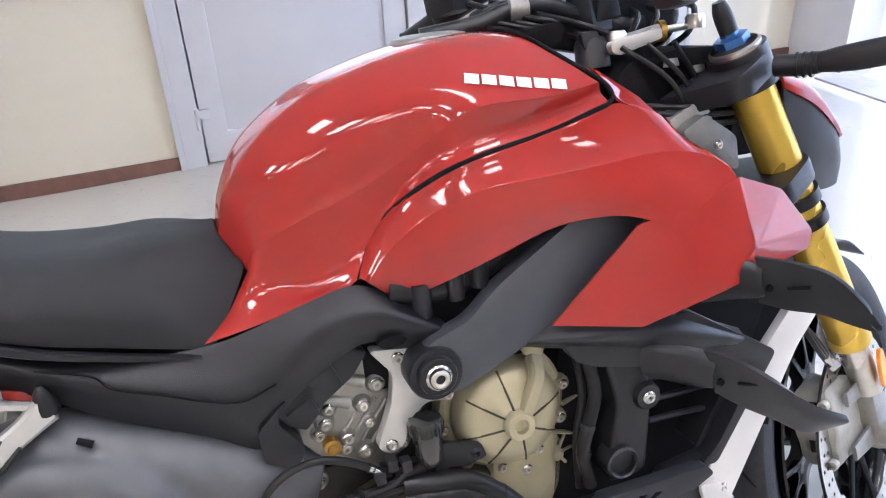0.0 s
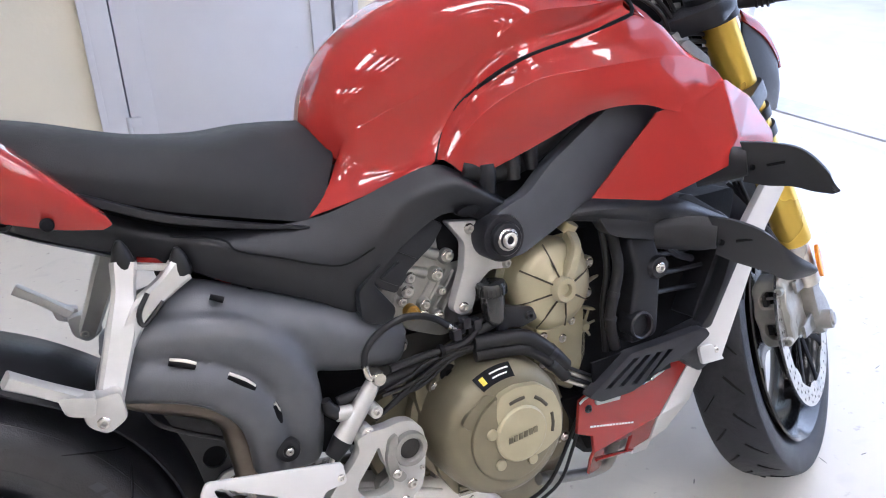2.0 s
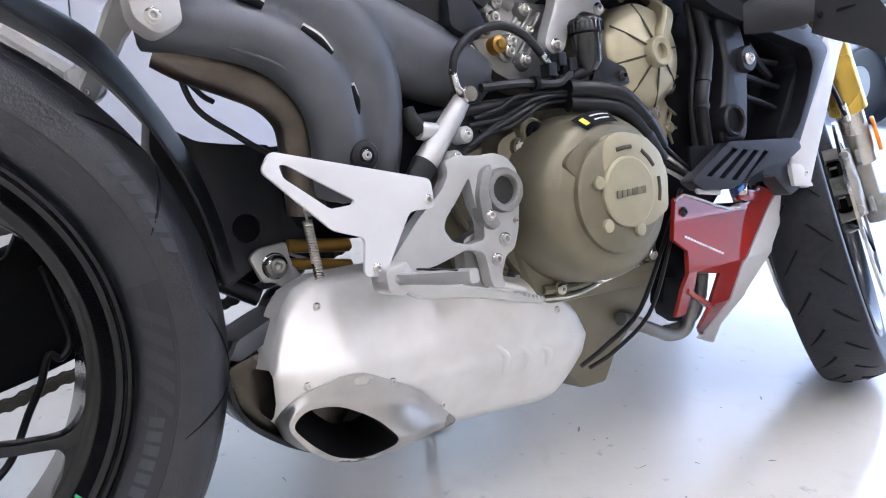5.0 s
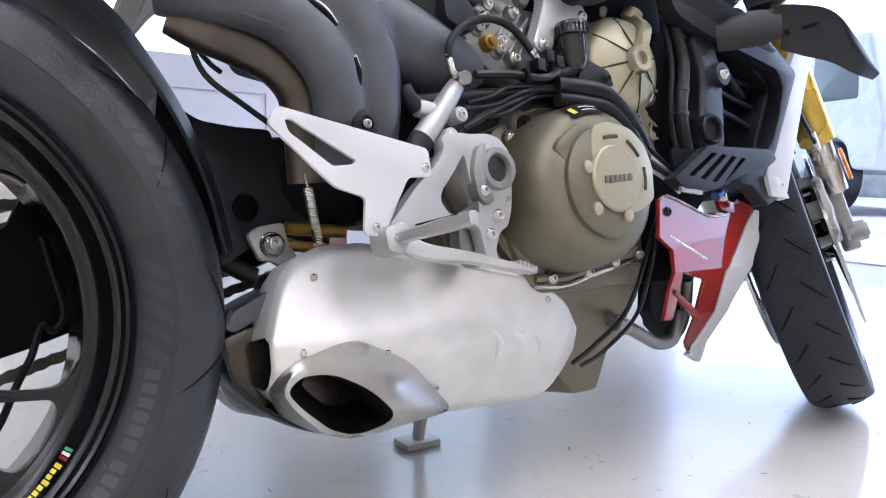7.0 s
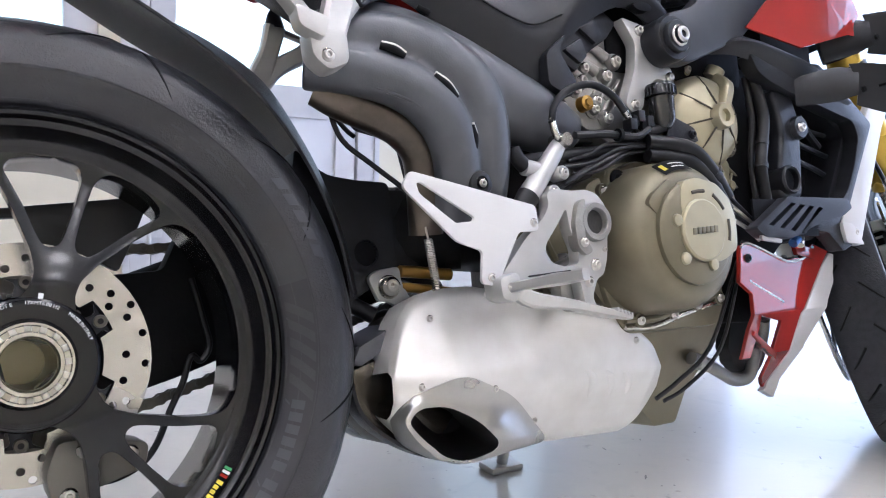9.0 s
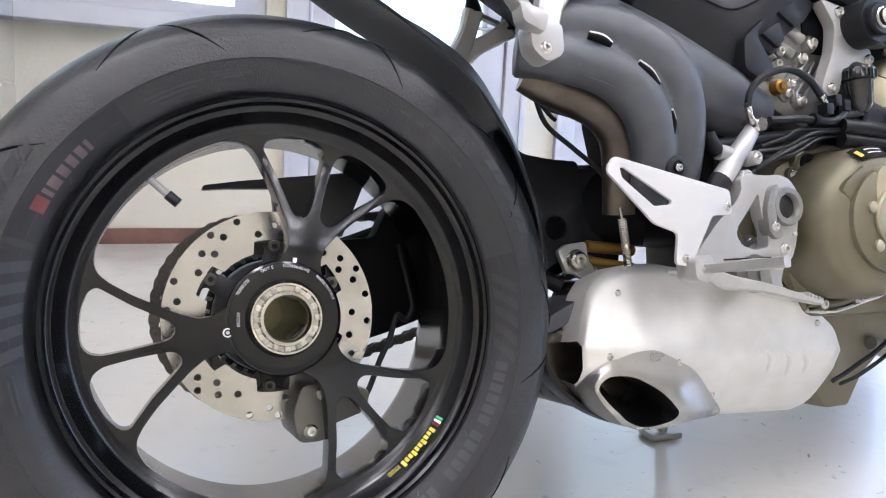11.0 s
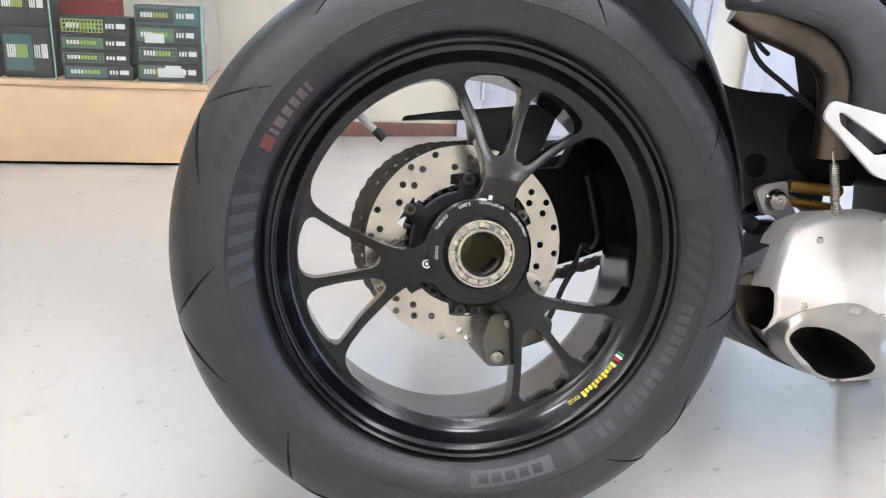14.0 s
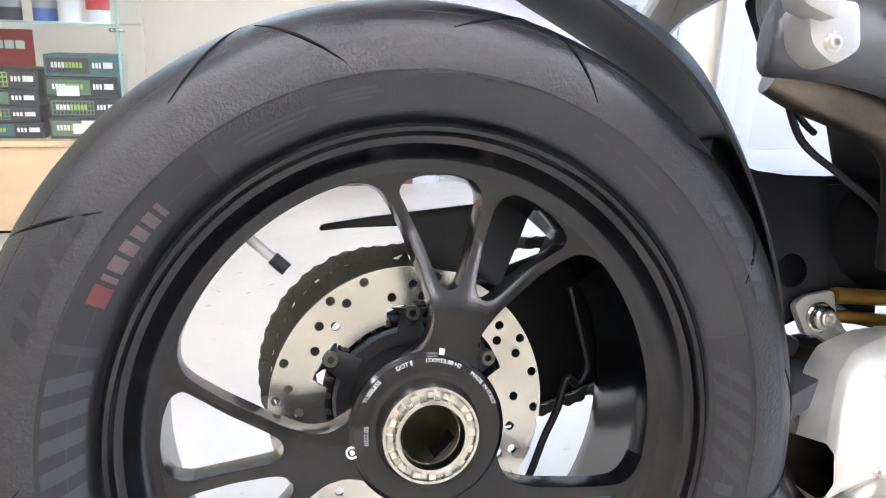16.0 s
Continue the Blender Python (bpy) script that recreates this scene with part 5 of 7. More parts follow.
cov = part("coil_cover", hb, BLACK, bike, "angular black plastic ignition cover")
for a, c in (((.606, .668), (.632, .652)), ((.634, .700), (.662, .682))):
    part("step", slab(rounded([a, (a[0] + .03, a[1] + .018), (c[0] + .012, c[1] + .012), c], .003), -.146, -.136, .002), BLACK, cov)
br = slab(rounded([(.706, .724), (.764, .714), (.772, .690), (.800, .655), (.790, .640), (.765, .645), (.742, .628), (.732, .598), (.715, .590), (.700, .602), (.724, .655), (.730, .690)], .008), -.150, -.132, .004)
brk = part("engine_mount", br, ALUP, bike, "pearl silver engine mount bracket")
for x, z in ((.738, .708), (.790, .648), (.717, .603)):
    bolt(brk, x, -.152, z, .0075)
bolt(al, .800, -.115, .652, .006)
bolt(al, .875, -.115, .668, .006)
part("filler_plug", lathe([(0, -.125), (.016, -.125), (.018, -.122), (.018, -.105), (0, -.105)], (.690, 0, .510), 28), MAGN, crank)
part("oil_plug", tube([(.905, -.13, .665), (.912, -.135, .678)], .014, 18), MAGL, al, "ribbed oil filler cap")
part("cover_plate", slab(rounded([(.845, .53), (.90, .56), (.935, .54), (.925, .47), (.89, .43), (.84, .47)], .01), -.125, -.08, .006), MAGL, al)
for x, z in ((.672, .491), (.700, .352), (.715, .318), (.780, .322), (.830, .332), (.879, .339), (.852, .47), (.905, .53), (.89, .50), (.66, .40)):
    part("boss", lathe([(0, -.124), (.010, -.124), (.011, -.121), (.012, -.09), (0, -.09)], (x, 0, z), 20), MAGN, crank)
    bolt(crank, x, -.126, z, .0068)
part("sump_rail", tube([(.690, -.119, .320), (.74, -.121, .318), (.80, -.121, .330), (.885, -.12, .345)], .0055, 8), MAGN, crank)
part("sump_rail", tube([(.690, -.119, .310), (.74, -.121, .308), (.80, -.121, .320), (.885, -.12, .335)], .0035, 8), STEEL, crank)
part("sump", drape(slab(rounded([(.72, .330), (.90, .335), (0.909, 0.307), (0.904, 0.267), (0.895, 0.232), (0.878, 0.208), (0.878, 0.153), (0.832, 0.153), (.77, .20), (.73, .26)], .008), 0, .10, .006), lambda x, z: -.106 + (.318 - z) * .53), MAGN, crank)
part("wedge", slab(rounded([(.668, .462), (.676, .473), (.708, .495), (.724, .490), (.716, .455), (.690, .440)], .006), -.2005, -.15, .006), MAGN, cl)
# slots drawn as dark strips, their shade put into the colour
for pts in ([(.7378, .4747), (.750, .4768), (.7617, .4774)], [(.7778, .4728), (.7881, .4644), (.7964, .4542)], [(.8035, .4411), (.8042, .4258), (.8019, .4128)]):
    part("vent_slot", tube([(x, -.2083, z) for x, z in pts], .0030, 8), CSLOT, cl)
for x, z in ((.7075, .4397), (.716, .3915), (.7663, .3825)):
    part("lug", slab(circle(x, z, .0080, 16), -.2120, -.19, .003), MAGL, cl)
for k in range(6):
    x0 = .7285 + .0080 * k
    z0 = .4205 + .0006 * k
    part("logo_bar", slab([(x0, z0), (x0 + .0064, z0), (x0 + .0070, z0 + .0085), (x0 + .0006, z0 + .0085)], -.2150, -.2130, .0004), MAGN, cl)
part("wiring", tube([(.95, -.12, .42), (.90, -.13, .36), (.85, -.12, .27), (.81, -.09, .225), (.775, -.08, .205)], .0032, 8), HOSE, bike)
part("wiring", tube([(.94, -.12, .40), (.885, -.14, .33), (.865, -.12, .26), (.825, -.09, .215), (.79, -.08, .20)], .0028, 8), HOSE, bike)
part("oil_pipe", tube([(.85, -.085, .255), (.895, -.08, .238), (.935, -.07, .222), (.975, -.06, .208), (1.01, -.06, .212), (1.03, -.06, .25)], .0095, 14), mat("grey_pipe", (0.22, 0.22, 0.21), .4, .6), bike, "grey oil cooler pipe")
part("pipe_collar", tube([(.862, -.083, .250), (.885, -.081, .242)], .012, 14), ALU, bike)
# filler block in place of radiator and ducting, depth shade in its colour
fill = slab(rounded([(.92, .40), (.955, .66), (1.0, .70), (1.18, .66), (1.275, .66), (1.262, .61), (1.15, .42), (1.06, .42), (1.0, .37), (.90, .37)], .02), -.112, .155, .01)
part("radiator", fill, DARK, bike, "near-black block filling the space of radiator and ducting")

# ---- radiator shroud, wings, belly panel ----
SH = [[(.868, -.150, .700), (.866, -.165, .697), (.866, -.15, .690)],
      [(.917, -.170, .719), (.915, -.192, .702), (.914, -.175, .684)],
      [(1.000, -.176, .706), (1.005, -.198, .688), (1.010, -.182, .660)],
      [(1.077, -.178, .692), (1.082, -.198, .668), (1.085, -.184, .638)],
      [(1.178, -.17, .642), (1.172, -.188, .634), (1.150, -.178, .622)]]
shroud = part("radiator_shroud", patch(SH, 5, .003), BLACK, bike, "matte black radiator shroud")
o = rounded([(.925, .690), (.979, .674), (1.095, .691), (1.226, .604), (1.132, .464), (1.108, .470), (1.133, .490), (1.161, .533), (1.182, .578), (1.172, .604), (1.063, .627), (1.012, .637), (.965, .650), (.940, .662)], .010)
part("duct_frame", slab(o, -.185, -.160, .004), BLACK, shroud)
part("duct_side", slab(rounded([(1.10, .66), (1.215, .604), (1.13, .475), (1.118, .48), (1.18, .585), (1.10, .64)], .006), -.16, -.10, .004), BLACK, shroud)
post = slab(rounded([(.985, .645), (1.035, .640), (1.048, .598), (1.043, .544), (1.034, .478), (.978, .476), (.984, .518), (1.0, .58)], .014), -.172, -.12, .010, (), None, 3)
part("duct_post", post, BLACK, shroud)
part("boss", lathe([(0, -.180), (.016, -.180), (.018, -.176), (.020, -.15), (0, -.15)], (1.038, 0, .587), 28), BLACK, shroud)
bolt(shroud, 1.038, -.181, .587, .0085)
part("duct_ring", lathe([(.017, -.150), (.017, -.180), (.0195, -.182), (.022, -.179), (.022, -.15)], (.998, 0, .505), 32), BLACK, shroud)
# flat dark disc closes the ring and paints the shade inside it
part("duct_ring_shade", lathe([(0, -.166), (.017, -.166)], (.998, 0, .505), 24), DARK, shroud)
for k in range(3):
    part("duct_bar", tube([(1.048, -.158, .60 - .03 * k), (1.10, -.150, .592 - .03 * k), (1.16, -.14, .590 - .035 * k)], .0042, 8), BLACK, shroud)
part("duct_stay", tube([(1.07, -.155, .612), (1.10, -.15, .588), (1.14, -.14, .57)], .006, 8), BLACK, shroud)
part("hose", tube([(.962, -.155, .675), (.970, -.160, .635), (.973, -.162, .599), (.958, -.165, .557), (.950, -.165, .524), (.960, -.16, .475)], .0085, 14, 8), HOSE, shroud, "black ribbed coolant hose")
part("hose", tube([(.955, -.15, .665), (.962, -.150, .60), (.950, -.150, .54), (.948, -.152, .47)], .005, 10), HOSE, shroud)
for k in range(2):
    part("hose_clip", tube([(.9605 - .008 * k, -.1645, .565 - .035 * k), (.9580 - .008 * k, -.1648, .558 - .035 * k)], .0098, 14), BLACK, shroud)


def wing(upper, lower, sag):
    """A winglet: a flat blade whose outer end turns down."""
    mid = [tuple((np.array(a) + np.array(c)) / 2 + np.array((sag * .5, -sag, 0))) for a, c in zip(upper, lower)]
    return patch([upper, mid, lower], 6, .005, 6)


W1 = wing([(1.150, -.232, .760), (1.172, -.264, .757), (1.197, -.297, .746), (1.222, -.318, .714), (1.239, -.323, .686)], [(1.160, -.228, .700), (1.184, -.250, .692), (1.210, -.272, .688), (1.227, -.294, .680), (1.237, -.318, .677)], .006)
W2 = wing([(1.070, -.245, .668), (1.092, -.275, .661), (1.117, -.307, .642), (1.165, -.312, .604), (1.217, -.306, .573)], [(1.088, -.240, .608), (1.108, -.262, .594), (1.135, -.285, .580), (1.166, -.300, .562), (1.213, -.301, .557)], .006)
for wbm, root, eye in ((W1, [(1.11, -.18, .715), (1.145, -.215, .728), (1.160, -.236, .730)], (1.163, -.2415, .722)), (W2, [(1.03, -.18, .640), (1.065, -.225, .642), (1.082, -.250, .640)], (1.086, -.2530, .628))):
    m2 = mirror(wbm)
    wo = part("winglet", wbm, BLACK, bike, "satin dark grey aerodynamic winglet", 45)
    part("winglet_root", tube(root, [.022, .026, .020], 12, 4, None, .35), BLACK, wo)
    # dark button and strip paint the shade of a screw hole and slit
    part("screw_hole", lathe([(0, -.003), (.004, -.003), (.005, 0), (0, .002)], eye, 14), DARK, wo)
    part("slit", tube([tuple(np.array(eye) + np.array((.012, -.016, .002))), tuple(np.array(eye) + np.array((.026, -.036, .006)))], .0024, 6), DARK, wo)
    part("winglet", m2, GREYP, bike, "", 45)
strut = part("radiator_strut", slab(rounded([(1.262, .672), (1.310, .662), (1.262, .60), (1.156, .402), (1.112, .412), (1.106, .432), (1.21, .61)], .006), -.182, -.168, .003), WHITE, bike, "white painted radiator side strut")
part("pad", slab(rounded([(1.106, .440), (1.134, .437), (1.160, .404), (1.112, .408)], .004), -.186, -.180, .002), WHITE, strut)
bolt(strut, 1.143, -.184, .424, .0065)
vent = slab(rounded([(.879, .431), (.959, .476), (1.11, .475), (1.120, .461), (1.093, .448), (1.040, .440), (.958, .415), (.90, .418)], .006), -.196, -.176, .003,
            [[(.908 + .0245 * k, .4355 - .004 * k), (.918 + .0245 * k, .4335 - .004 * k), (.976 + .022 * k, .4655 - .002 * k), (.966 + .022 * k, .4675 - .002 * k)] for k in range(4)])
vn = part("vent_grille", vent, GREYP, bike, "dark grey slatted air vent")
part("vent_back", box(.90, -.180, .420, 1.05, -.176, .474), DARK, vn)
part("vent_cheek", slab(rounded([(1.06, .470), (1.125, .478), (1.140, .452), (1.138, .405), (1.11, .395), (1.075, .425), (1.03, .43)], .006), -.180, -.155, .004), BLACK, vn)
part("tag", slab(rounded([(.892, .421), (.938, .415), (.936, .409), (.893, .414)], .002), -.194, -.189, .001), ALUP, vn, "white, green and red striped tag")
def belly_y(x, z):
    """The belly panel's outer face, folding in under the engine below its crease."""
    return float(np.interp(z, [.15, .19, .246, .31, .42], [-.038, -.062, -.122, -.160, -.166])) + .16 * (x - .87)


CUT = (.17, .19, .218, .246, .28, .31, .36)
pan = drape(slab([(0.885, 0.410), (0.906, 0.416), (1.020, 0.389), (1.076, 0.392), (1.117, 0.413), (1.173, 0.401), (1.143, 0.378), (1.064, 0.305), (1.096, 0.182), (1.061, 0.201), (1.020, 0.250), (1.008, 0.296), (0.936, 0.308), (0.946, 0.285), (0.955, 0.242), (0.929, 0.245), (0.914, 0.290), (0.911, 0.340), (0.878, 0.358)], 0, .007, .0015), belly_y, 0, CUT)
belly = part("belly_panel", pan, RED, bike, "glossy red belly panel with white edge", 5)
part("white_line", tube([(x, belly_y(x, z) - .0012, z) for x, z in ((.884, .408), (.905, .4135), (.960, .401), (1.020, .3865), (1.076, .3895), (1.114, .408))], .0019, 6, 2), WHITE, belly)
part("belly_edge", drape(slab([(1.145, 0.378), (1.175, 0.398), (1.223, 0.392), (1.158, 0.321), (1.126, 0.252), (1.149, 0.177), (1.150, 0.157), (1.093, 0.177), (1.102, 0.179), (1.068, 0.304)], -.001, .012, .0025), belly_y, 0, CUT), WHITE, belly, "white edge strip", 25)
part("belly_bar", drape(slab([(0.928, 0.280), (0.926, 0.287), (1.032, 0.245), (1.053, 0.231)], -.004, .006, .0015), belly_y), RED, belly)
part("belly_pipe", tube([(1.005, -0.102, 0.3), (1.023, -0.083, 0.272), (1.055, -0.044, 0.229), (1.055, -0.018, 0.205), (1.001, -0.03, 0.208)], .0085, 12), ALU, belly, "grey metal pipe behind the opening")
part("belly_tab", drape(slab(rounded([(1.045, .413), (1.115, .405), (1.108, .388), (1.052, .396)], .004), -.004, .004, .002), belly_y), RED, belly)
bolt(belly, .902, belly_y(.902, .392) - .002, .392, .0065, BLACK)
for k in range(14):
    x0 = .905 + .0072 * k
    part("name_bar", drape(slab([(x0, .358 - .0025 * k), (x0 + .0052, .3564 - .0025 * k), (x0 + .0055, .3592 - .0025 * k), (x0 + .0003, .3608 - .0025 * k)], -.0008, .0008, 0), belly_y), DECAL, belly)
# added dark backings that stand in for the shade inside the belly opening
part("belly_dark_backing", drape(slab(rounded([(.91, .33), (1.04, .315), (1.10, .225), (1.07, .205), (.99, .235), (.95, .26)], .006), .045, .07, .003), belly_y, 0, CUT), DARK, belly)
part("belly_back", slab(rounded([(.88, .40), (1.12, .39), (1.06, .30), (.92, .30)], .006), -.125, -.05, .004), DARK, belly)
part("connector", tube([(0.997, -0.170, 0.410), (1.010, -0.170, 0.418)], .007, 10), BLUE, bike)
part("connector", tube([(1.015, -0.170, 0.407), (1.025, -0.165, 0.422)], .006, 10), STEEL, bike)
part("connector", tube([(1.035, -0.170, 0.422), (1.045, -0.165, 0.432)], .009, 10), BLACK, bike)

# ---- tail details ----
part("undertail_panel", slab(rounded([(.122, .884), (.15, .872), (.20, .842), (.188, .836), (.135, .858)], .006), -.135, -.12, .004), ALUP, tail, "pale grey undertail insert")
part("tail_screw", slab(rounded([(.150, .862), (.166, .855), (.164, .850), (.150, .856)], .002), -.1375, -.134, .0), RED, tail)
for k in range(6):
    x0, z0 = .0745 + .0066 * k, .9668 - .0015 * k
    part("logo_bar", slab([(x0, z0), (x0 + .0055, z0 - .0012), (x0 + .0064, z0 + .0042), (x0 + .0009, z0 + .0054)], -.1640, -.1560, .0), DECAL, tail)
part("stripe", slab([(.034, .974), (.053, .9695), (.054, .9745), (.035, .979)], -.1605, -.150, 0), GREEN, tail)
part("stripe", slab([(.0535, .9695), (.075, .9645), (.076, .9695), (.0545, .9745)], -.1620, -.152, 0), DECAL, tail)
part("tail_screw", lathe([(0, -.1585), (.006, -.1585), (.007, -.157), (.007, -.15), (0, -.15)], (.256, 0, .8165), 16), DARK, tail)
part("latch", lathe([(.004, -.098), (.008, -.098), (.009, -.095), (.009, -.08), (.004, -.08)], (.215, 0, .818), 20), BLACK, tail)
part("plate_holder", slab(rounded([(-.12, .905), (.02, .915), (.09, .925), (.138, .905), (.132, .875), (.09, .872), (.02, .862), (-.12, .845)], .01), -.03, .03, .006), BLACK, bike, "black number plate bracket")
part("red_panel", slab(rounded([(.335, .752), (.396, .735), (.445, .696), (.436, .690), (.40, .718), (.335, .742)], .003), -.092, -.080, .002), RED, bike, "red subframe trim strip")
part("wire_clip", beam([(.432, -.094, .692), (.48, -.098, .667), (.522, -.102, .643)], .008, .008), BLACK, bike)
for x, z in ((.452, .684), (.512, .652)):
    bolt(bike, x, -.102, z, .005, BLACK)


def pillion(s):
    """A forged pillion footrest bracket: two arms meeting in a stem, with its folded peg and two rubber cones."""
    a, c, j, f = (.319, -.108 * -s, .752), (.377, -.112 * -s, .732), (.303, -.132 * -s, .690), (.266, -.168 * -s, .606)
    a, c, j, f = [(p[0], s * abs(p[1]), p[2]) for p in (a, c, j, f)]
    b = beam([a, (.312, s * .118, .720), j, (.284, s * .148, .645), f], [.028, .025, .032, .029, .028], [.024, .022, .022, .024, .026])
    beam([c, (.356, s * .118, .718), (.325, s * .127, .700), (.298, s * .138, .670)], [.031, .024, .024, .026], [.024, .022, .022, .020], b)
    p = part("pillion_bracket", b, ALUP, bike, "pearl silver pillion footrest bracket")
    part("web", beam([(.325, s * .111, .748), (.372, s * .113, .735)], .008, .010), ALUP, p)
    part("foot", slab(rounded([(.243, .634), (.285, .636), (.287, .602), (.264, .590), (.246, .604)], .008), *sorted((s * .156, s * .186)), .006), ALUP, p)
    part("fork_cheek", slab(rounded([(.226, .650), (.262, .640), (.256, .618), (.230, .628)], .006), *sorted((s * .176, s * .198)), .004), ALUP, p)
    bolt(p, .262, -.187 if s < 0 else .155, .606, .007)
    part("peg", beam([(.252, s * .178, .632), (.218, s * .190, .660), (.188, s * .197, .683)], [.016, .014, .016], [.022, .020, .020]), ALUP, p, "folded silver pillion peg")
    for (x, y, z) in (a, c):
        part("rubber_boss", lathe([(0, .034), (.003, .033), (.0085, .024), (.0125, .010), (.0135, .003), (.012, 0), (0, 0)], seg=24, m=Matrix.Translation((x, y, z - .006)) @ Matrix.Rotation(radians(90 + 8 * -s), 4, "X")), HOSE, p, "black rubber cone stud")
    return p


pillion(-1)
pillion(1)
part("cable", tube([(.335, -.14, .72), (.322, -.142, .70), (.325, -.14, .685), (.35, -.135, .705)], .003, 8), HOSE, bike)
part("intake_hose", tube([(.74, -.135, .785), (.80, -.135, .775), (.86, -.13, .79), (.93, -.13, .83)], .018, 12), HOSE, bike, "dark throttle body hose")
for x in (.775, .815, .845):
    part("throttle_fitting", lathe([(0, -.02), (.010, -.02), (.012, 0), (.012, .02), (0, .02)], seg=16, m=Matrix.Translation((x, -.148, .768 + (x - .775) * .3)) @ Matrix.Rotation(radians(90), 4, "X")), BLACK, bike)
# plain near-black blocks fill the cavities; their colour carries the deep shade
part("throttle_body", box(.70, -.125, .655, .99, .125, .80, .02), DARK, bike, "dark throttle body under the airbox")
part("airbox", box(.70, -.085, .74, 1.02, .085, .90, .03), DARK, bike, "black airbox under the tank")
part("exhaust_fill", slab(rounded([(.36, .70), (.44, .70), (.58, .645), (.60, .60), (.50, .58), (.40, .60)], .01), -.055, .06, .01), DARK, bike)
part("engine_rear_fill", slab(rounded([(.47, .60), (.62, .58), (.645, .40), (.51, .41)], .02), -.055, .08, .01), DARK, bike)
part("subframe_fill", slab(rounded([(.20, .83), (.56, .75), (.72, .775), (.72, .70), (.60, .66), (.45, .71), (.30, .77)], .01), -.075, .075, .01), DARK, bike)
# flush dark ellipse: the recess is only shade painted on the cover
part("frame_recess_shade", slab([(.732 + 1.3 * (p[0] - .735), .735 + .5 * (p[1] - .728)) for p in circle(.735, .728, .013, 20)], -.1672, -.155, .001), DARK, cover)

# tank lettering as plain shapes
skin = BVHTree.FromPolygons([v.co for v in tank.data.vertices], [list(p.vertices) for p in tank.data.polygons])
for k in range(6):
    x0 = .8515 + .0172 * k
    zz, yy = .9935 - .0145 * k / 5, -.150 - .030 * k / 5
    b = bmesh.new()
    rows = []
    for u in range(6):
        row = []
        for w in range(6):
            q = Vector((x0 + .0028 * u + .0009 * w, yy - .0012 * u + .0018 * w, zz - .0006 * u + .0027 * w))
            hit, nrm, _, _ = skin.find_nearest(q)
            if nrm.y > 0:
                nrm = -nrm
            row.append(hit + nrm * .0020)
        rows.append(row)
    grid_faces(b, rows)
    part("logo_bar", b, DECAL, tank)

CALM = mat("cast_caliper_grey", (0.36, 0.355, 0.325), 0.42, 0.35, 0, 0.15, 60, 0.2, 500)
# ---- front end: built straight, then steered to the left ----
AX_F = Vector((1.515, 0, .303))
STEER = Matrix.Translation((1.374, -.047, .337)) @ Matrix.Rotation(radians(28.8), 4, Vector((-.41, 0, .91)).normalized()) @ Matrix.Translation((-1.42, 0, -.305))


def front(name, bm, material, parent=None, label="", sharp=38):
    bmesh.ops.transform(bm, matrix=STEER, verts=bm.verts[:])
    return part(name, bm, material, parent or bike, label, sharp)


prof = [(0.2305, -0.052), (0.2275, -0.0545), (0.2235, -0.052), (0.2175, -0.045), (0.208, -0.036), (0.2040, -0.02), (0.2040, 0.02), (0.208, 0.036), (0.2235, 0.052), (0.2275, 0.0545), (0.2305, 0.052), (0.222, 0.044), (0.212, 0.03), (0.212, -0.03), (0.222, -0.044)]
fw = front("front_wheel", lathe(prof, AX_F, 80, closed=True), RIM, None, "satin black forged front wheel")
front("tyre", tyre(AX_F, 0.298, 0.2265, 0.053, None), FTREAD, fw, "black sport front tyre with slanted grooves")
for g in (90, 210, 330):
    front("spoke", spoke(AX_F, g, .85, 0, 0, .022), RIM, fw)
front("hub", lathe([(.018, -.07), (.034, -.07), (.04, -.05), (.04, .05), (.034, .07), (.018, .07)], AX_F, 40, closed=True), RIM, fw)
for y in (-.076, .076):
    hs = []
    for k in range(40):
        for rr in ((.137, .150) if k % 2 else (.1435, .157)):
            a = 2 * PI * k / 40
            hs.append(circle(AX_F.x + rr * math.cos(a), AX_F.z + rr * math.sin(a), .0033, 7))
    out = [(AX_F.x + .165 * math.cos(2 * PI * k / 96), AX_F.z + .165 * math.sin(2 * PI * k / 96)) for k in range(96)]
    inn = [(AX_F.x + (.128 if k % 12 < 8 else .121) * math.cos(2 * PI * k / 96), AX_F.z + (.128 if k % 12 < 8 else .121) * math.sin(2 * PI * k / 96)) for k in range(96)]
    front("brake_disc", slab(out, y - .0025, y + .0025, 0, [inn, *hs]), DISC, fw, "drilled steel brake disc")
    for k in range(8):
        front("carrier_arm", arm(polar(AX_F, .035, 45 * k), polar(AX_F, .126, 45 * k + 8), .02, .012, .005, .005, y * .9, y), DARK, fw)
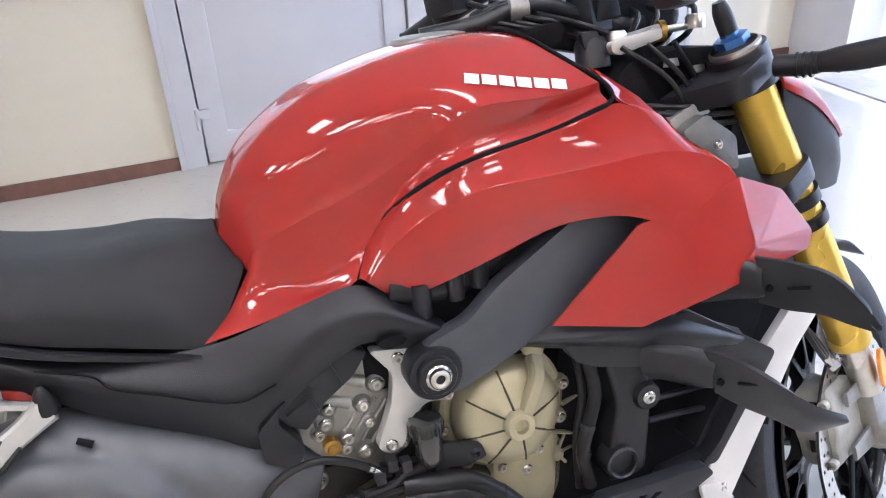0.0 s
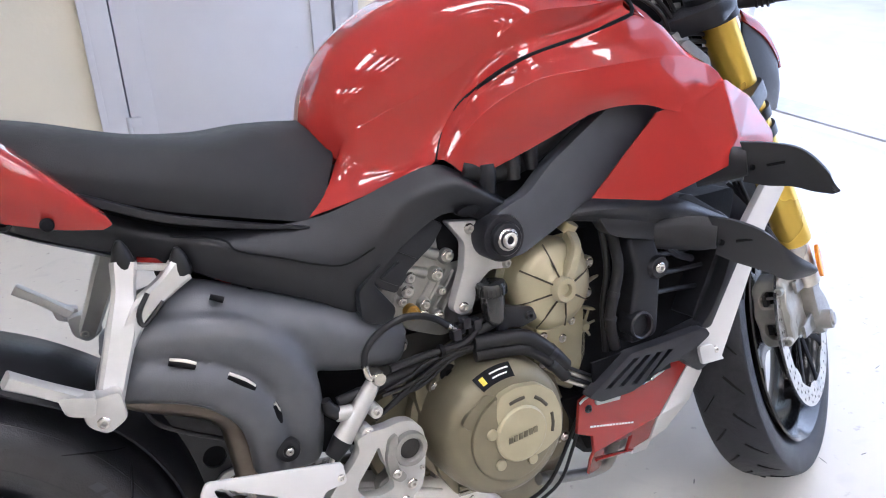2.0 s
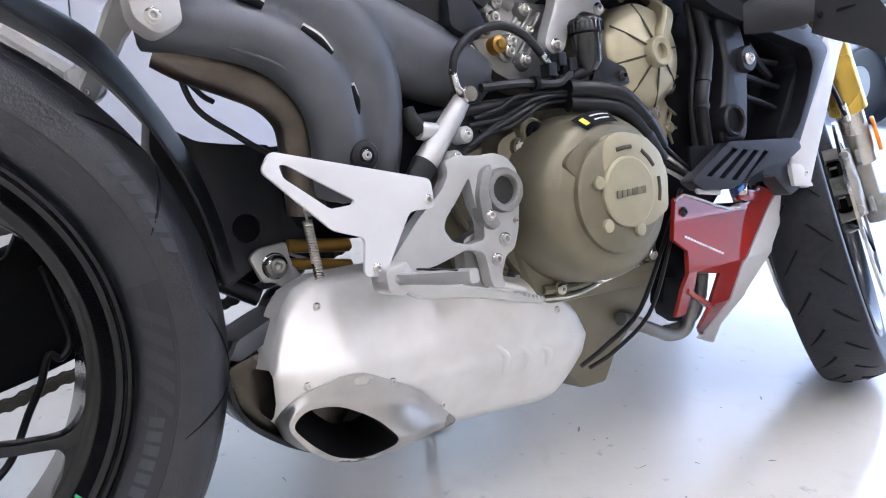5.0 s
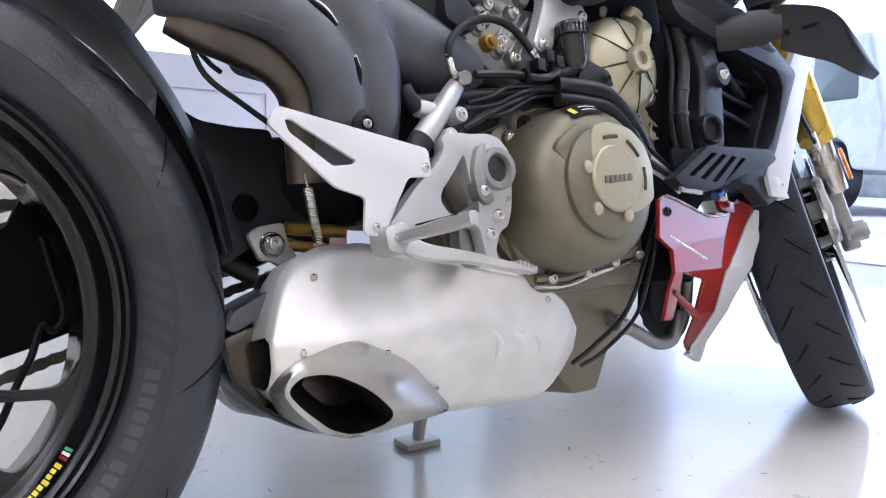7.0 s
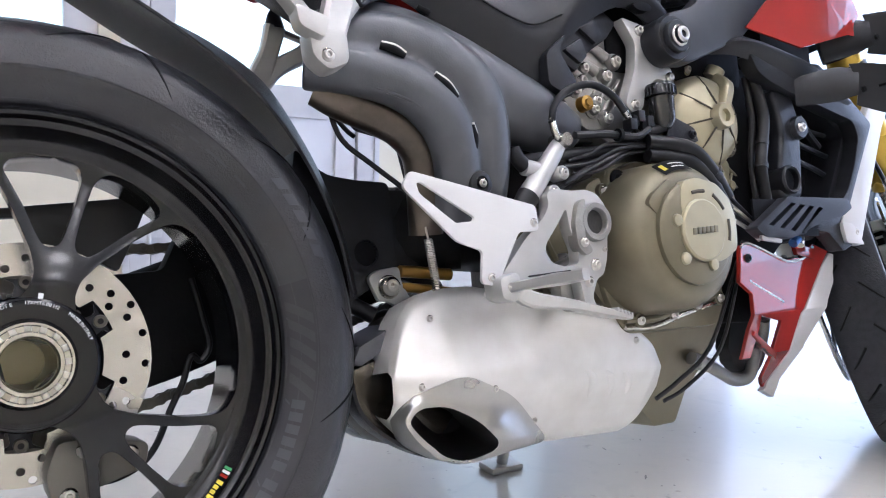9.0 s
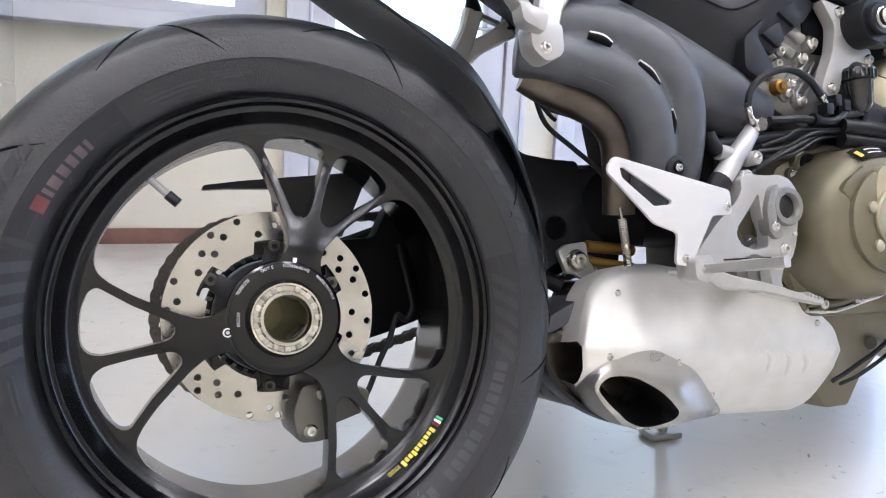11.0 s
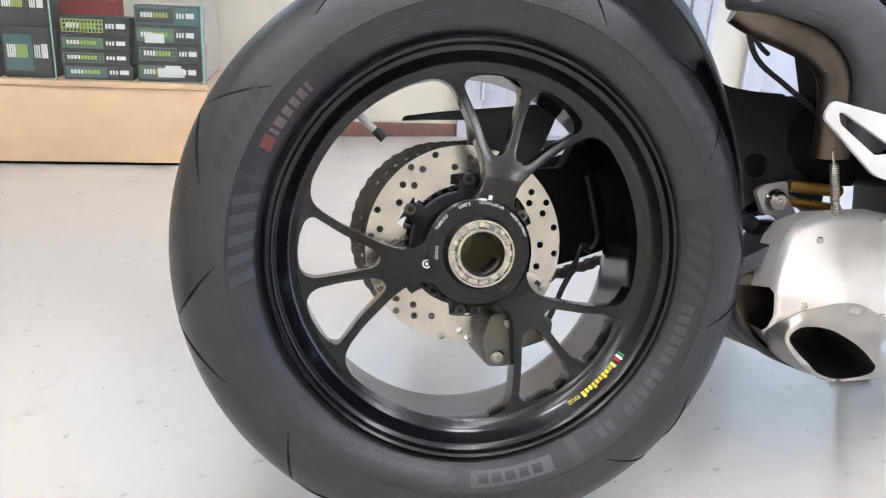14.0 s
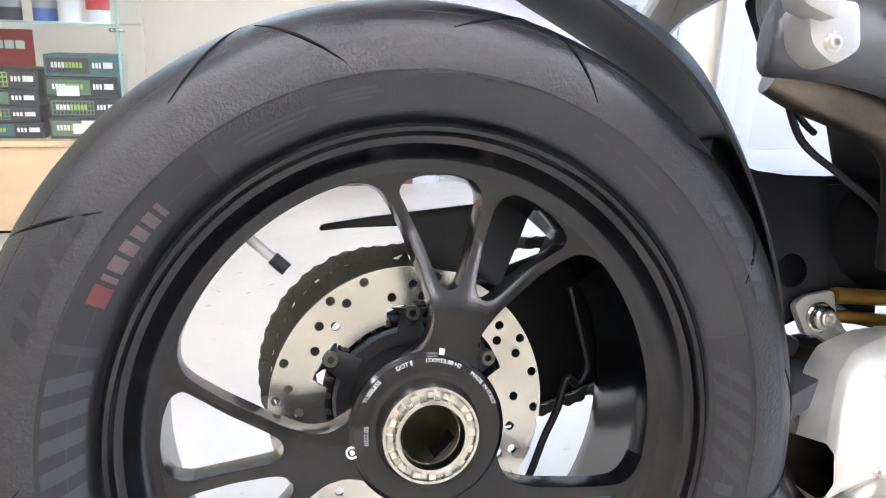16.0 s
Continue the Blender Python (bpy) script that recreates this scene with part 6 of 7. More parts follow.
# tread grooves, front
for k in range(26):
    a = 360 * k / 26
    for s in (-1, 1):
        r = .2995
        pts = []
        for t in range(4):
            yy = s * (.011 + .0095 * t)
            rr = .2785 + .0195 * math.sqrt(max(0, 1 - (yy / .0522) ** 2)) + .0006
            p = polar(AX_F, rr, a + 7 * t / 3 + (6.9 if s > 0 else 0), yy)
            pts.append(p)
        front("tread_groove", tube(pts, .0023, 5, 2), DARK, fw)
for y in (-.105, .105):
    leg = front("fork_leg", tube([(1.268, y, .895), (1.323, y, .775), (1.460, y, .476)], [.029, .029, .031], 28), GOLD, None, "gold anodised upside-down fork leg")
    front("slider", tube([(1.457, y, .482), (1.500, y, .385)], .0225, 24), STEEL, leg)
    for dz in (0, .032, .064):
        zc = .690 + dz
        xc = 1.323 + (.775 - zc) * .458
        front("rubber_ring", tube([(xc + .0035, y, zc - .008), (xc - .0035, y, zc + .008)], .0345, 24), HOSE, leg)
    s = -1 if y < 0 else 1
    foot = slab(rounded([(1.474, .424), (1.508, .430), (1.540, .362), (1.576, .330), (1.590, .300), (1.570, .274), (1.518, .272), (1.500, .29), (1.494, .33), (1.484, .39)], .010), y - .010, y + .022, .008)
    merge(foot, arm(Vector((1.425, 0, .392)), Vector((1.51, 0, .392)), .022, .030, .006, .008, y + .006, y + .006))
    merge(foot, arm(Vector((1.425, 0, .306)), Vector((1.52, 0, .306)), .022, .034, .006, .008, y + .006, y + .006))
    front("fork_foot", foot, ALU, leg)
    front("axle_end", lathe([(0, y - .030), (.012, y - .030), (.013, y - .026), (.018, y - .026), (.019, y - .02), (.019, y), (0, y)], (1.515, 0, .303), 28), ALU, leg)
    c = slab(rounded([(-.043, .330), (-.034, .306), (.030, .300), (.043, .318), (.040, .352), (.046, .381), (.041, .412), (.043, .446), (.028, .464), (-.030, .462), (-.044, .440), (-.040, .408), (-.047, .381), (-.040, .352)], .010, 3), 0, .058, .008,
             [rounded([(-.020, .402), (.020, .402), (.024, .420), (.012, .436), (-.014, .436), (-.024, .420)], .006, 3), rounded([(-.020, .360), (.020, .360), (.024, .340), (.012, .322), (-.014, .322), (-.024, .340)], .006, 3)], None, 3)
    for v in c.verts:
        v.co = Vector((1.325 + v.co.y + .10 * (v.co.z - .381) ** 2 * 20, y + v.co.x, v.co.z))
    for a, e in ((-.043, -.020), (.020, .043)):
        merge(c, slab(rounded([(1.36, .316), (1.415, .306), (1.436, .330), (1.424, .360), (1.434, .385), (1.424, .405), (1.434, .440), (1.405, .462), (1.36, .450)], .008, 3), y + a, y + e, .006, (), None, 2))
    for v in c.verts:
        v.co = Vector((v.co.x + .068, y - s * .046 + (v.co.y - y) * .72, .350 + (v.co.z - .381) * .80))
    yc = y - s * .046
    cal = front("brake_caliper", c, CALM, None, "silver radial four-piston front brake caliper")
    # dark block behind the caliper windows, shade put into its colour
    front("caliper_well", box(1.420, yc - .018, .299, 1.468, yc + .018, .399, .002), DARK, cal)
    for z in (.324, .376):
        for dy in (-.010, .010):
            front("brake_pad", box(1.400, yc + dy - .004, z - .012, 1.421, yc + dy + .004, z + .012, .001), CAST, cal)
        front("pad_pin", tube([(1.403, yc - .02, z + .006), (1.403, yc + .02, z + .006)], .0026, 8), STEEL, cal)
    for dy, z in ((s * .022, .397), (s * .022, .303), (0, .350)):
        m = Matrix.Translation((1.392, yc + dy, z)) @ Matrix.Rotation(radians(-90), 4, "Z")
        front("bolt", lathe([(.0035, -.012), (.0065, -.012), (.0078, -.010), (.0078, 0), (0, 0), (0, -.007), (.0035, -.007)] if dy else [(0, -.0015), (.005, -.0015), (.006, 0), (0, 0)], seg=18, m=m), CALM, cal)
    front("reflector", slab([(1.484 + p[0] * .012, .425 + p[1] * .031) for p in circle(0, 0, 1, 24)], y - .034, y - .027, .002), AMBER, leg, "oval amber side reflector")
for k in range(3):
    front("brake_line", tube([(1.30, -.06 - .01 * k, .62), (1.33, -.085, .56), (1.36 + .008 * k, -.095, .50), (1.385 + .006 * k, -.10, .462)], .004, 8), HOSE)
    front("line_end", tube([(1.375 + .01 * k, -.10, .480 - .006 * k), (1.395 + .008 * k, -.10, .455)], .0062, 8), STEEL)
fend = [[(1.235, y, .43) for y in (-.068, -.05, 0, .05, .068)], [(1.33, y, .565 - abs(y) * .25) for y in (-.075, -.055, 0, .055, .075)], [(1.46, y, .628 - abs(y) * .25) for y in (-.078, -.058, 0, .058, .078)], [(1.58, y, .625 - abs(y) * .25) for y in (-.076, -.056, 0, .056, .076)], [(1.68, y, .575 - abs(y) * .25) for y in (-.068, -.05, 0, .05, .068)]]
front("front_mudguard", patch(fend, 5, .003), GREYP, None, "satin grey front mudguard")
# yokes, bars
for z0, x0 in ((.905, 1.262), (.755, 1.326)):
    b = slab(rounded([(-.06, -.135), (.02, -.145), (.045, -.12), (.045, .12), (.02, .145), (-.06, .135), (-.075, 0)], .02), -.016, .016, .005)
    bmesh.ops.transform(b, matrix=Matrix.Translation((x0 - .008, 0, z0)) @ Matrix.Rotation(radians(-22.4), 4, "Y") @ Matrix.Rotation(radians(90), 4, "X"), verts=b.verts[:])
    front("fork_yoke", b, BLACK, None, "black machined fork yoke")
for y in (-.105, .105):
    cp = lathe([(0, .030), (.010, .030), (.012, .012), (.022, .010), (.022, 0), (0, 0)], seg=6, m=Matrix.Translation((1.248, y, .940)) @ Matrix.Rotation(radians(-22.4), 4, "Y") @ Matrix.Rotation(radians(90), 4, "X"))
    cap_ = front("fork_cap", cp, BLUE, None, "blue anodised fork cap with black adjuster")
    front("adjuster", tube([(1.242, y, .955), (1.233, y, .978), (1.228, y, .993)], [.012, .012, .008], 14), BLACK, cap_)
    front("cap_ring", lathe([(.0295, -.006), (.033, -.004), (.033, .004), (.0295, .006)], seg=32, m=Matrix.Translation((1.2515, y, .933)) @ Matrix.Rotation(radians(-22.4), 4, "Y") @ Matrix.Rotation(radians(90), 4, "X")), STEEL, cap_)
front("clamp_ring", tube([(1.252, -.105, .932), (1.272, -.105, .884)], .038, 28), BLACK)
hb = tube([(1.085, .30, 1.06), (1.10, .25, 1.075), (1.16, .14, 1.105), (1.20, .06, 1.082), (1.205, 0, 1.08), (1.20, -.06, 1.082), (1.16, -.14, 1.105), (1.10, -.27, 1.10), (1.06, -.36, 1.095)], .0145, 16)
bars = front("handlebar", hb, BLACK, None, "black tubular handlebar with controls")
for s in (1, -1):
    front("grip", tube([(1.085, .305 * s, 1.06), (1.10, .25 * s, 1.075)], .0165, 16), HOSE, bars)
    front("switch_pod", box(1.085, min(.20 * s, .26 * s), 1.075, 1.135, max(.20 * s, .26 * s), 1.12, .01), BLACK, bars)
    front("lever", tube([(1.145, .22 * s, 1.095), (1.165, .28 * s, 1.09), (1.14, .38 * s, 1.085)], [.009, .007, .005], 10), BLACK, bars)
    front("riser", box(1.18, min(.045 * s, .085 * s), 1.0, 1.23, max(.045 * s, .085 * s), 1.10, .008), BLACK, bars)
front("instrument", box(1.22, -.075, 1.06, 1.26, .075, 1.14, .01), BLACK, bars)
part("turn_signal", tube([(1.262, -.135, .958), (1.275, -.158, .958), (1.287, -.178, .960)], .0135, 14), BLACK, bike, "black turn signal on a ribbed stalk")
part("turn_signal", tube([(1.287, -.178, .960), (1.305, -.215, .965), (1.33, -.262, .973), (1.35, -.30, .975)], [.0125, .0165, .0155, .007], 16, 5, None, .7), BLACK, bike, "black tapered turn signal body")
for k in range(3):
    part("stalk_rib", tube([(1.274 + .004 * k, -.156 - .007 * k, .958), (1.276 + .004 * k, -.159 - .007 * k, .958)], .0155, 14), HOSE, bike)
HL = [[(1.34, -.095, .925), (1.33, -.11, .89), (1.33, -.11, .84), (1.34, -.095, .79)], [(1.385, -.085, .905), (1.38, -.105, .88), (1.385, -.105, .83), (1.395, -.085, .78)], [(1.44, -.05, .87), (1.445, -.07, .85), (1.45, -.07, .82), (1.45, -.05, .78)], [(1.47, 0, .85), (1.475, 0, .84), (1.475, 0, .82), (1.47, 0, .78)]]
h1 = patch(HL, 5, .004)
m2 = mirror(h1)
hl = front("headlight", h1, GREYP, None, "dark grey headlight shell with red cowl")
front("headlight_half", m2, GREYP, hl)
CW = [[(1.285, -.06, .965), (1.29, -.110, .945), (1.295, -.115, .925)], [(1.35, -.05, .945), (1.352, -.100, .918), (1.352, -.108, .895)], [(1.395, -.03, .905), (1.402, -.086, .872), (1.400, -.092, .858)], [(1.43, -.02, .86), (1.432, -.070, .842), (1.428, -.074, .836)]]
part("cowl", patch(CW, 5, .004), RED, hl, "glossy red headlight cowl")
CL_ = [[(1.295, -.112, .925), (1.30, -.108, .86), (1.32, -.100, .79)], [(1.352, -.105, .895), (1.36, -.100, .84), (1.38, -.085, .77)], [(1.40, -.090, .858), (1.41, -.085, .82), (1.43, -.065, .765)], [(1.428, -.072, .838), (1.44, -.065, .80), (1.445, -.055, .768)]]
part("headlight_shell", patch(CL_, 5, .004), BLACK, hl)
part("damper_body", tube([(1.106, -.03, 1.002), (1.165, -.035, 1.012)], .010, 16), ALUP, bike, "silver steering damper")
part("damper_rod", tube([(1.16, -.035, 1.012), (1.215, -.03, 1.014)], .005, 12), STEEL, bike)
part("damper_arm", slab(rounded([(1.085, 1.004), (1.10, 1.012), (1.16, 1.018), (1.162, 1.004), (1.10, .990), (1.088, .994)], .004), -.05, -.02, .003), ALUP, bike)
for x, z in ((1.104, 1.012), (1.222, 1.020)):
    part("damper_end", lathe([(0, .008), (.010, .008), (.013, .004), (.013, -.010), (0, -.010)], seg=20, m=Matrix.Translation((x, -.033, z)) @ Matrix.Rotation(radians(90), 4, "X")), STEEL, bike)
part("damper_ring", lathe([(.010, -.004), (.0135, -.004), (.0135, .004), (.010, .004)], seg=20, m=Matrix.Translation((1.168, -.035, 1.012)) @ Matrix.Rotation(radians(80), 4, "Z")), SPRING, bike)
part("ignition", lathe([(0, .02), (.018, .02), (.022, .012), (.022, -.02), (0, -.02)], seg=24, m=Matrix.Translation((1.075, -.02, .995)) @ Matrix.Rotation(radians(80), 4, "X")), BLACK, bike)
part("head_shell", slab(rounded([(1.103, .981), (1.179, .990), (1.245, .985), (1.265, .92), (1.255, .83), (1.184, .86), (1.145, .916)], .012), -.06, .04, .008), DARK, bike)
part("head_casting", slab(rounded([(1.142, .893), (1.178, .910), (1.224, .876), (1.228, .830), (1.178, .850)], .008), -.112, -.075, .006), mat("dark_cast_aluminium", (.17, .17, .165), .45, .6, 0, .2, 60, .3, 400), bike, "rough cast aluminium steering head bracket")
bolt(bike, 1.195, -.114, .868, .006)
for k in range(3):
    part("cable", tube([(1.12, -.07 - .006 * k, .925 - .008 * k), (1.17, -.09, .918 - .010 * k), (1.225, -.088, .914 - .012 * k), (1.28, -.06, .905 - .01 * k)], .0038, 8), HOSE, bike)
part("handlebar_tube", tube([(.88, .08, 1.038), (.957, .065, 1.046), (.999, .06, 1.058), (1.049, .06, 1.060), (1.09, .06, 1.045), (1.133, .06, 1.026), (1.20, .06, 1.018)], .0135, 14), BLACK, bike, "black handlebar tube behind the tank")
part("switch_box", slab(rounded([(.950, 1.028), (.960, 1.062), (1.0, 1.075), (1.03, 1.06), (1.025, 1.02)], .008), .07, .11, .006), BLACK, bike)
part("wiring_tray", slab(rounded([(.985, 1.015), (1.00, 1.035), (1.06, 1.040), (1.115, 1.018), (1.10, .990), (1.04, 1.005)], .006), .01, .06, .005), DARK, bike)
for k in range(3):
    part("cable", tube([(.97 + .02 * k, .06, 1.05), (1.01 + .02 * k, .03, 1.035), (1.06 + .015 * k, .01, 1.02), (1.12, -.01, .995)], .0032, 8), HOSE, bike)
part("clamp", lathe([(.014, -.014), (.019, -.012), (.019, .012), (.014, .014)], seg=20, m=Matrix.Translation((1.012, .06, 1.060)) @ Matrix.Rotation(radians(80), 4, "Z")), ALU, bike)
part("instrument_back", slab(rounded([(1.120, 1.028), (1.150, 1.062), (1.200, 1.090), (1.262, 1.090), (1.285, 1.050), (1.262, .985), (1.20, .965), (1.14, .985)], .012), .085, .115, .008), DARK, bike, "black back of the instrument cluster")
for k in range(4):
    part("cable", tube([(1.135 + .03 * k, .03, .985), (1.14 + .032 * k, .0, 1.005), (1.17 + .03 * k, .02, 1.032), (1.19 + .03 * k, .07, 1.04)], .0042, 8), HOSE, bike)
for x, z in ((1.165, .968), (1.205, .955)):
    part("stem_ring", lathe([(.012, -.006), (.019, -.005), (.020, .004), (.012, .006)], seg=24, m=Matrix.Translation((x, -.045, z)) @ Matrix.Rotation(radians(70), 4, "X")), ALU, bike)
part("bar_clamp", slab(rounded([(1.112, 1.030), (1.118, 1.062), (1.146, 1.066), (1.152, 1.034)], .005), .03, .085, .004), BLACK, bike)
part("key_head", slab(rounded([(1.052, 1.024), (1.078, 1.024), (1.082, .998), (1.060, .992)], .006), -.035, -.022, .003), BLACK, bike, "black ignition key")
# near-black filler round the steering head, shade put into the colour
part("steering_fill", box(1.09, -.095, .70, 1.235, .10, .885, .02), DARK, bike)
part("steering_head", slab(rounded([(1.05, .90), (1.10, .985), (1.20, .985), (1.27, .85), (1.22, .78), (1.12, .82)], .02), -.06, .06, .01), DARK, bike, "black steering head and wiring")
part("head_casting", slab(rounded([(1.12, .90), (1.19, .93), (1.215, .865), (1.17, .835), (1.12, .855)], .01), -.095, -.05, .006), ALU, bike)
for k in range(3):
    part("cable", tube([(1.10 + .03 * k, -.05 - .012 * k, 1.0), (1.145 + .025 * k, -.085 + .01 * k, .955), (1.175 + .02 * k, -.08, .90), (1.20 + .012 * k, -.065, .83), (1.24, -.05, .74)], .0036, 8), HOSE, bike)
for k in range(2):
    part("cable", tube([(.96 + .03 * k, .10, 1.075), (1.0 + .03 * k, .06, 1.055), (1.07, .0 - .02 * k, 1.03), (1.13, -.03, 1.0)], .004, 8), HOSE, bike)
SHO = [[(.930, -.02, 1.036), (.925, -.08, 1.028), (.975, -.148, .998)], [(1.0, -.02, 1.008), (1.0, -.09, .999), (1.015, -.148, .983)], [(1.066, -.02, .972), (1.066, -.09, .963), (1.068, -.132, .947)], [(1.12, -.02, .928), (1.118, -.09, .922), (1.103, -.147, .914)]]
for shoulder in (patch(SHO, 5, .003), mirror(patch(SHO, 5, .003))):
    part("tank_shoulder", shoulder, RED, bike)


# ---- lettering ----
def text_bm(text):
    """Flat letters of height 1, from the built-in font."""
    cu = bpy.data.curves.new("t", "FONT")
    cu.body, cu.size, cu.resolution_u = text, 1.4, 3
    ob = bpy.data.objects.new("t", cu)
    scene.collection.objects.link(ob)
    me = bpy.data.meshes.new_from_object(ob.evaluated_get(bpy.context.evaluated_depsgraph_get()))
    bpy.data.objects.remove(ob)
    bpy.data.curves.remove(cu)
    b = bmesh.new()
    b.from_mesh(me)
    bpy.data.meshes.remove(me)
    return b


def side_y(r, R=0.333, rim=0.2265, half=0.100):
    """The tyre's right-hand surface at a radius."""
    pr = [(rim - 0.004, half * 0.72), (rim + 0.008, half * 0.80), (rim + 0.022, half * 0.93), (rim + 0.040, half), (rim + 0.058, half * 0.985)]
    if r <= pr[-1][0]:
        return -float(np.interp(r, [p[0] for p in pr], [p[1] for p in pr]))
    q = min(1, (r - pr[-1][0]) / (R - pr[-1][0]))
    return -half * 0.985 * math.cos(math.asin(q)) ** 0.92


def arc_shape(b, c, r, a0, yf, lift=.0008):
    for v in b.verts:
        a = radians(a0) - v.co.x / r
        rr = r + v.co.y
        v.co = Vector((c[0] + rr * math.cos(a), yf(rr) - lift - v.co.z, c[2] + rr * math.sin(a)))
    return b


def arc_text(text, r, a0, size, material, parent, yf=side_y, width=1.0, slant=0.0):
    b = text_bm(text)
    for v in b.verts:
        v.co = Vector((v.co.x * size * width + v.co.y * size * slant, v.co.y * size, 0))
    return part("lettering", arc_shape(b, AX_R, r, a0, yf), material, parent)


def arc_bar(r0, r1, a0, a1, material, parent, name="bar", yf=side_y, skew=0.0, n=None, lift=.0008):
    """A band on the tyre's flank from angle a0 down to a1."""
    n = n or max(2, int(abs(a1 - a0) / 1.5))
    b = bmesh.new()
    rows = []
    for i in range(n + 1):
        row = []
        for j in range(4):
            q = j / 3
            rr = r0 + (r1 - r0) * q
            a = radians(a0 + (a1 - a0) * i / n + skew * q)
            row.append((AX_R.x + rr * math.cos(a), yf(rr) - lift, AX_R.z + rr * math.sin(a)))
        rows.append(row)
    grid_faces(b, rows)
    return part(name, b, material, parent)


arc_bar(.2668, .3329, 359.9, 0, TREAD, tyre_ob, "tread_band", n=180, lift=.0003)
arc_text("200/60 ZR17", .2425, 254, .0125, SIDETXT, tyre_ob, width=1.25)
arc_text("M/C (80W)", .2435, 221, .0085, SIDETXT, tyre_ob, width=1.1)
arc_bar(.2375, .2645, 161, 127, PATCH, tyre_ob, "patch")
arc_bar(.2445, .2565, 154.5, 151.2, mat("dull_red_rubber", (0.11, 0.026, 0.028), .5), tyre_ob, "logo_bar", lift=.001)
LOGOT = mat("pinkish_rubber_print", (.095, .072, .074), .5)
for k, w in enumerate((1.0, 2.4, 2.0, 1.8, 1.8, 1.0)):
    a = (150.4, 148.6, 145.4, 142.6, 140.0, 137.4)[k]
    arc_bar(.2448, .2550, a, a - w, LOGOT, tyre_ob, "logo_bar", lift=.001)
arc_bar(.2375, .2645, 187, 162.5, PATCH, tyre_ob, "patch")
for k in range(5):
    arc_bar(.2385, .2635, 164.5 + 4.6 * k, 166.9 + 4.6 * k, SIDETXT, tyre_ob, "stripe", skew=2, lift=.0012)
arc_bar(.2375, .2645, 14, -12, PATCH, tyre_ob, "patch")
for k in range(5):
    arc_bar(.2395, .2625, 10 - 4.4 * k, 7.6 - 4.4 * k, RUBBER, tyre_ob, "stripe", skew=-4, lift=.0012)
arc_bar(.2375, .2645, -12, -62, PATCH, tyre_ob, "patch")
for a, n in ((-14, 6), (-33, 5), (-51, 2)):
    for k in range(n):
        arc_bar(.2440, .2560, a - 2.9 * k, a - 2.1 - 2.9 * k, SIDETXT, tyre_ob, "logo_bar", lift=.0012)
arc_bar(.2375, .2645, -65, -96, PATCH, tyre_ob, "patch")
arc_bar(.2430, .2590, -70, -92, mat("grey_rubber_band", (.055, .055, .06), .5), tyre_ob, "band", lift=.0011)
for k in range(5):
    arc_bar(.2465, .2555, -73 - 3.6 * k, -75.6 - 3.6 * k, PATCH, tyre_ob, "logo_bar", lift=.0014)
for k in range(5):
    arc_bar(.281, .2915, 37 - 4.0 * k, 34.2 - 4.0 * k, SIDETXT, tyre_ob, "logo_bar", skew=-1.2, lift=.0010)
for k in range(5):
    arc_bar(.281, .2915, 163 - 4.0 * k, 160.2 - 4.0 * k, PATCH, tyre_ob, "logo_bar", skew=-1.2, lift=.0010)
for a0, a1, r in ((122, 108, .2515), (121, 110, .2475), (119, 112, .2435), (106, 98, .2555), (106, 97, .2525), (104, 99, .2495), (90, 84, .2640), (82, 77, .2640), (60, 57, .2540), (55.5, 53, .2540), (51, 45, .2535), (42.5, 39, .2535), (-98, -112, .2440), (197, 190, .2520), (197, 189, .2480)):
    arc_bar(r, r + .0022, a0, a1, SIDETXT, tyre_ob, "small_print", lift=.0010)
for k in range(18):
    a = 20 * k + 6
    arc_bar(.2385, .2425, a, a - .5, SIDETXT, tyre_ob, "mark", skew=-1, lift=.0012)
arc_bar(.2655, .2668, 359.9, 0, PATCH, tyre_ob, "shoulder_line", n=160, lift=.0004)
arc_bar(.2345, .2355, 359.9, 0, PATCH, tyre_ob, "bead_line", n=160, lift=.0006)
arc_bar(.2390, .2397, 359.9, 0, SIDETXT, tyre_ob, "bead_line", n=160, lift=.0006)
for k in range(9):
    for base, r0_, dr, da in ((102, .2760, .0470, 9.5), (86, .2980, .0300, -13)):
        pts = []
        for t in range(6):
            rr = r0_ + dr * t / 5
            pts.append(polar(AX_R, rr, base + 40 * k + da * t / 5, side_y(min(rr, .3325)) - .0002))
        part("tread_groove", tube(pts, [.0004, .0009, .0013, .0014, .0011, .0004], 6, 2), DARK, tyre_ob)

HUB_Y = lambda r: -.0818 + max(0, r - .045) * .15
PRINT = mat("white_print", (.7, .7, .7), .5)
arc_text("TUBELESS", .0530, 152, .0032, PRINT, rear_wheel, HUB_Y)
arc_text("DOT E", .0530, 116, .0032, PRINT, rear_wheel, HUB_Y)
arc_text("17XMT6.00 H2", .0530, 92, .0032, PRINT, rear_wheel, HUB_Y)
arc_text("MADE IN ITALY", .0530, 52, .0032, PRINT, rear_wheel, HUB_Y)
arc_text("0322.05", .0460, 188, .0032, PRINT, rear_wheel, HUB_Y)
arc_bar(.0585, .0635, 81, 77, PRINT, rear_wheel, "maker_mark", lambda r: -.0782)
part("inspection_mark", slab(circle(-.0545, .3185, .0048, 24), -.0790, -.0770, 0, [circle(-.0545, .3185, .0034, 20)]), PRINT, rear_wheel)
part("inspection_mark", slab(circle(-.0545, .3185, .0018, 16), -.0790, -.0770, 0), PRINT, rear_wheel)
RIM_Y = lambda r: float(np.interp(r, [.1965, .201, .205, .2085, .212, .2145, .2165, .2205, .2228], [-.0562, -.057, -.0595, -.064, -.069, -.073, -.0762, -.0775, -.080]))
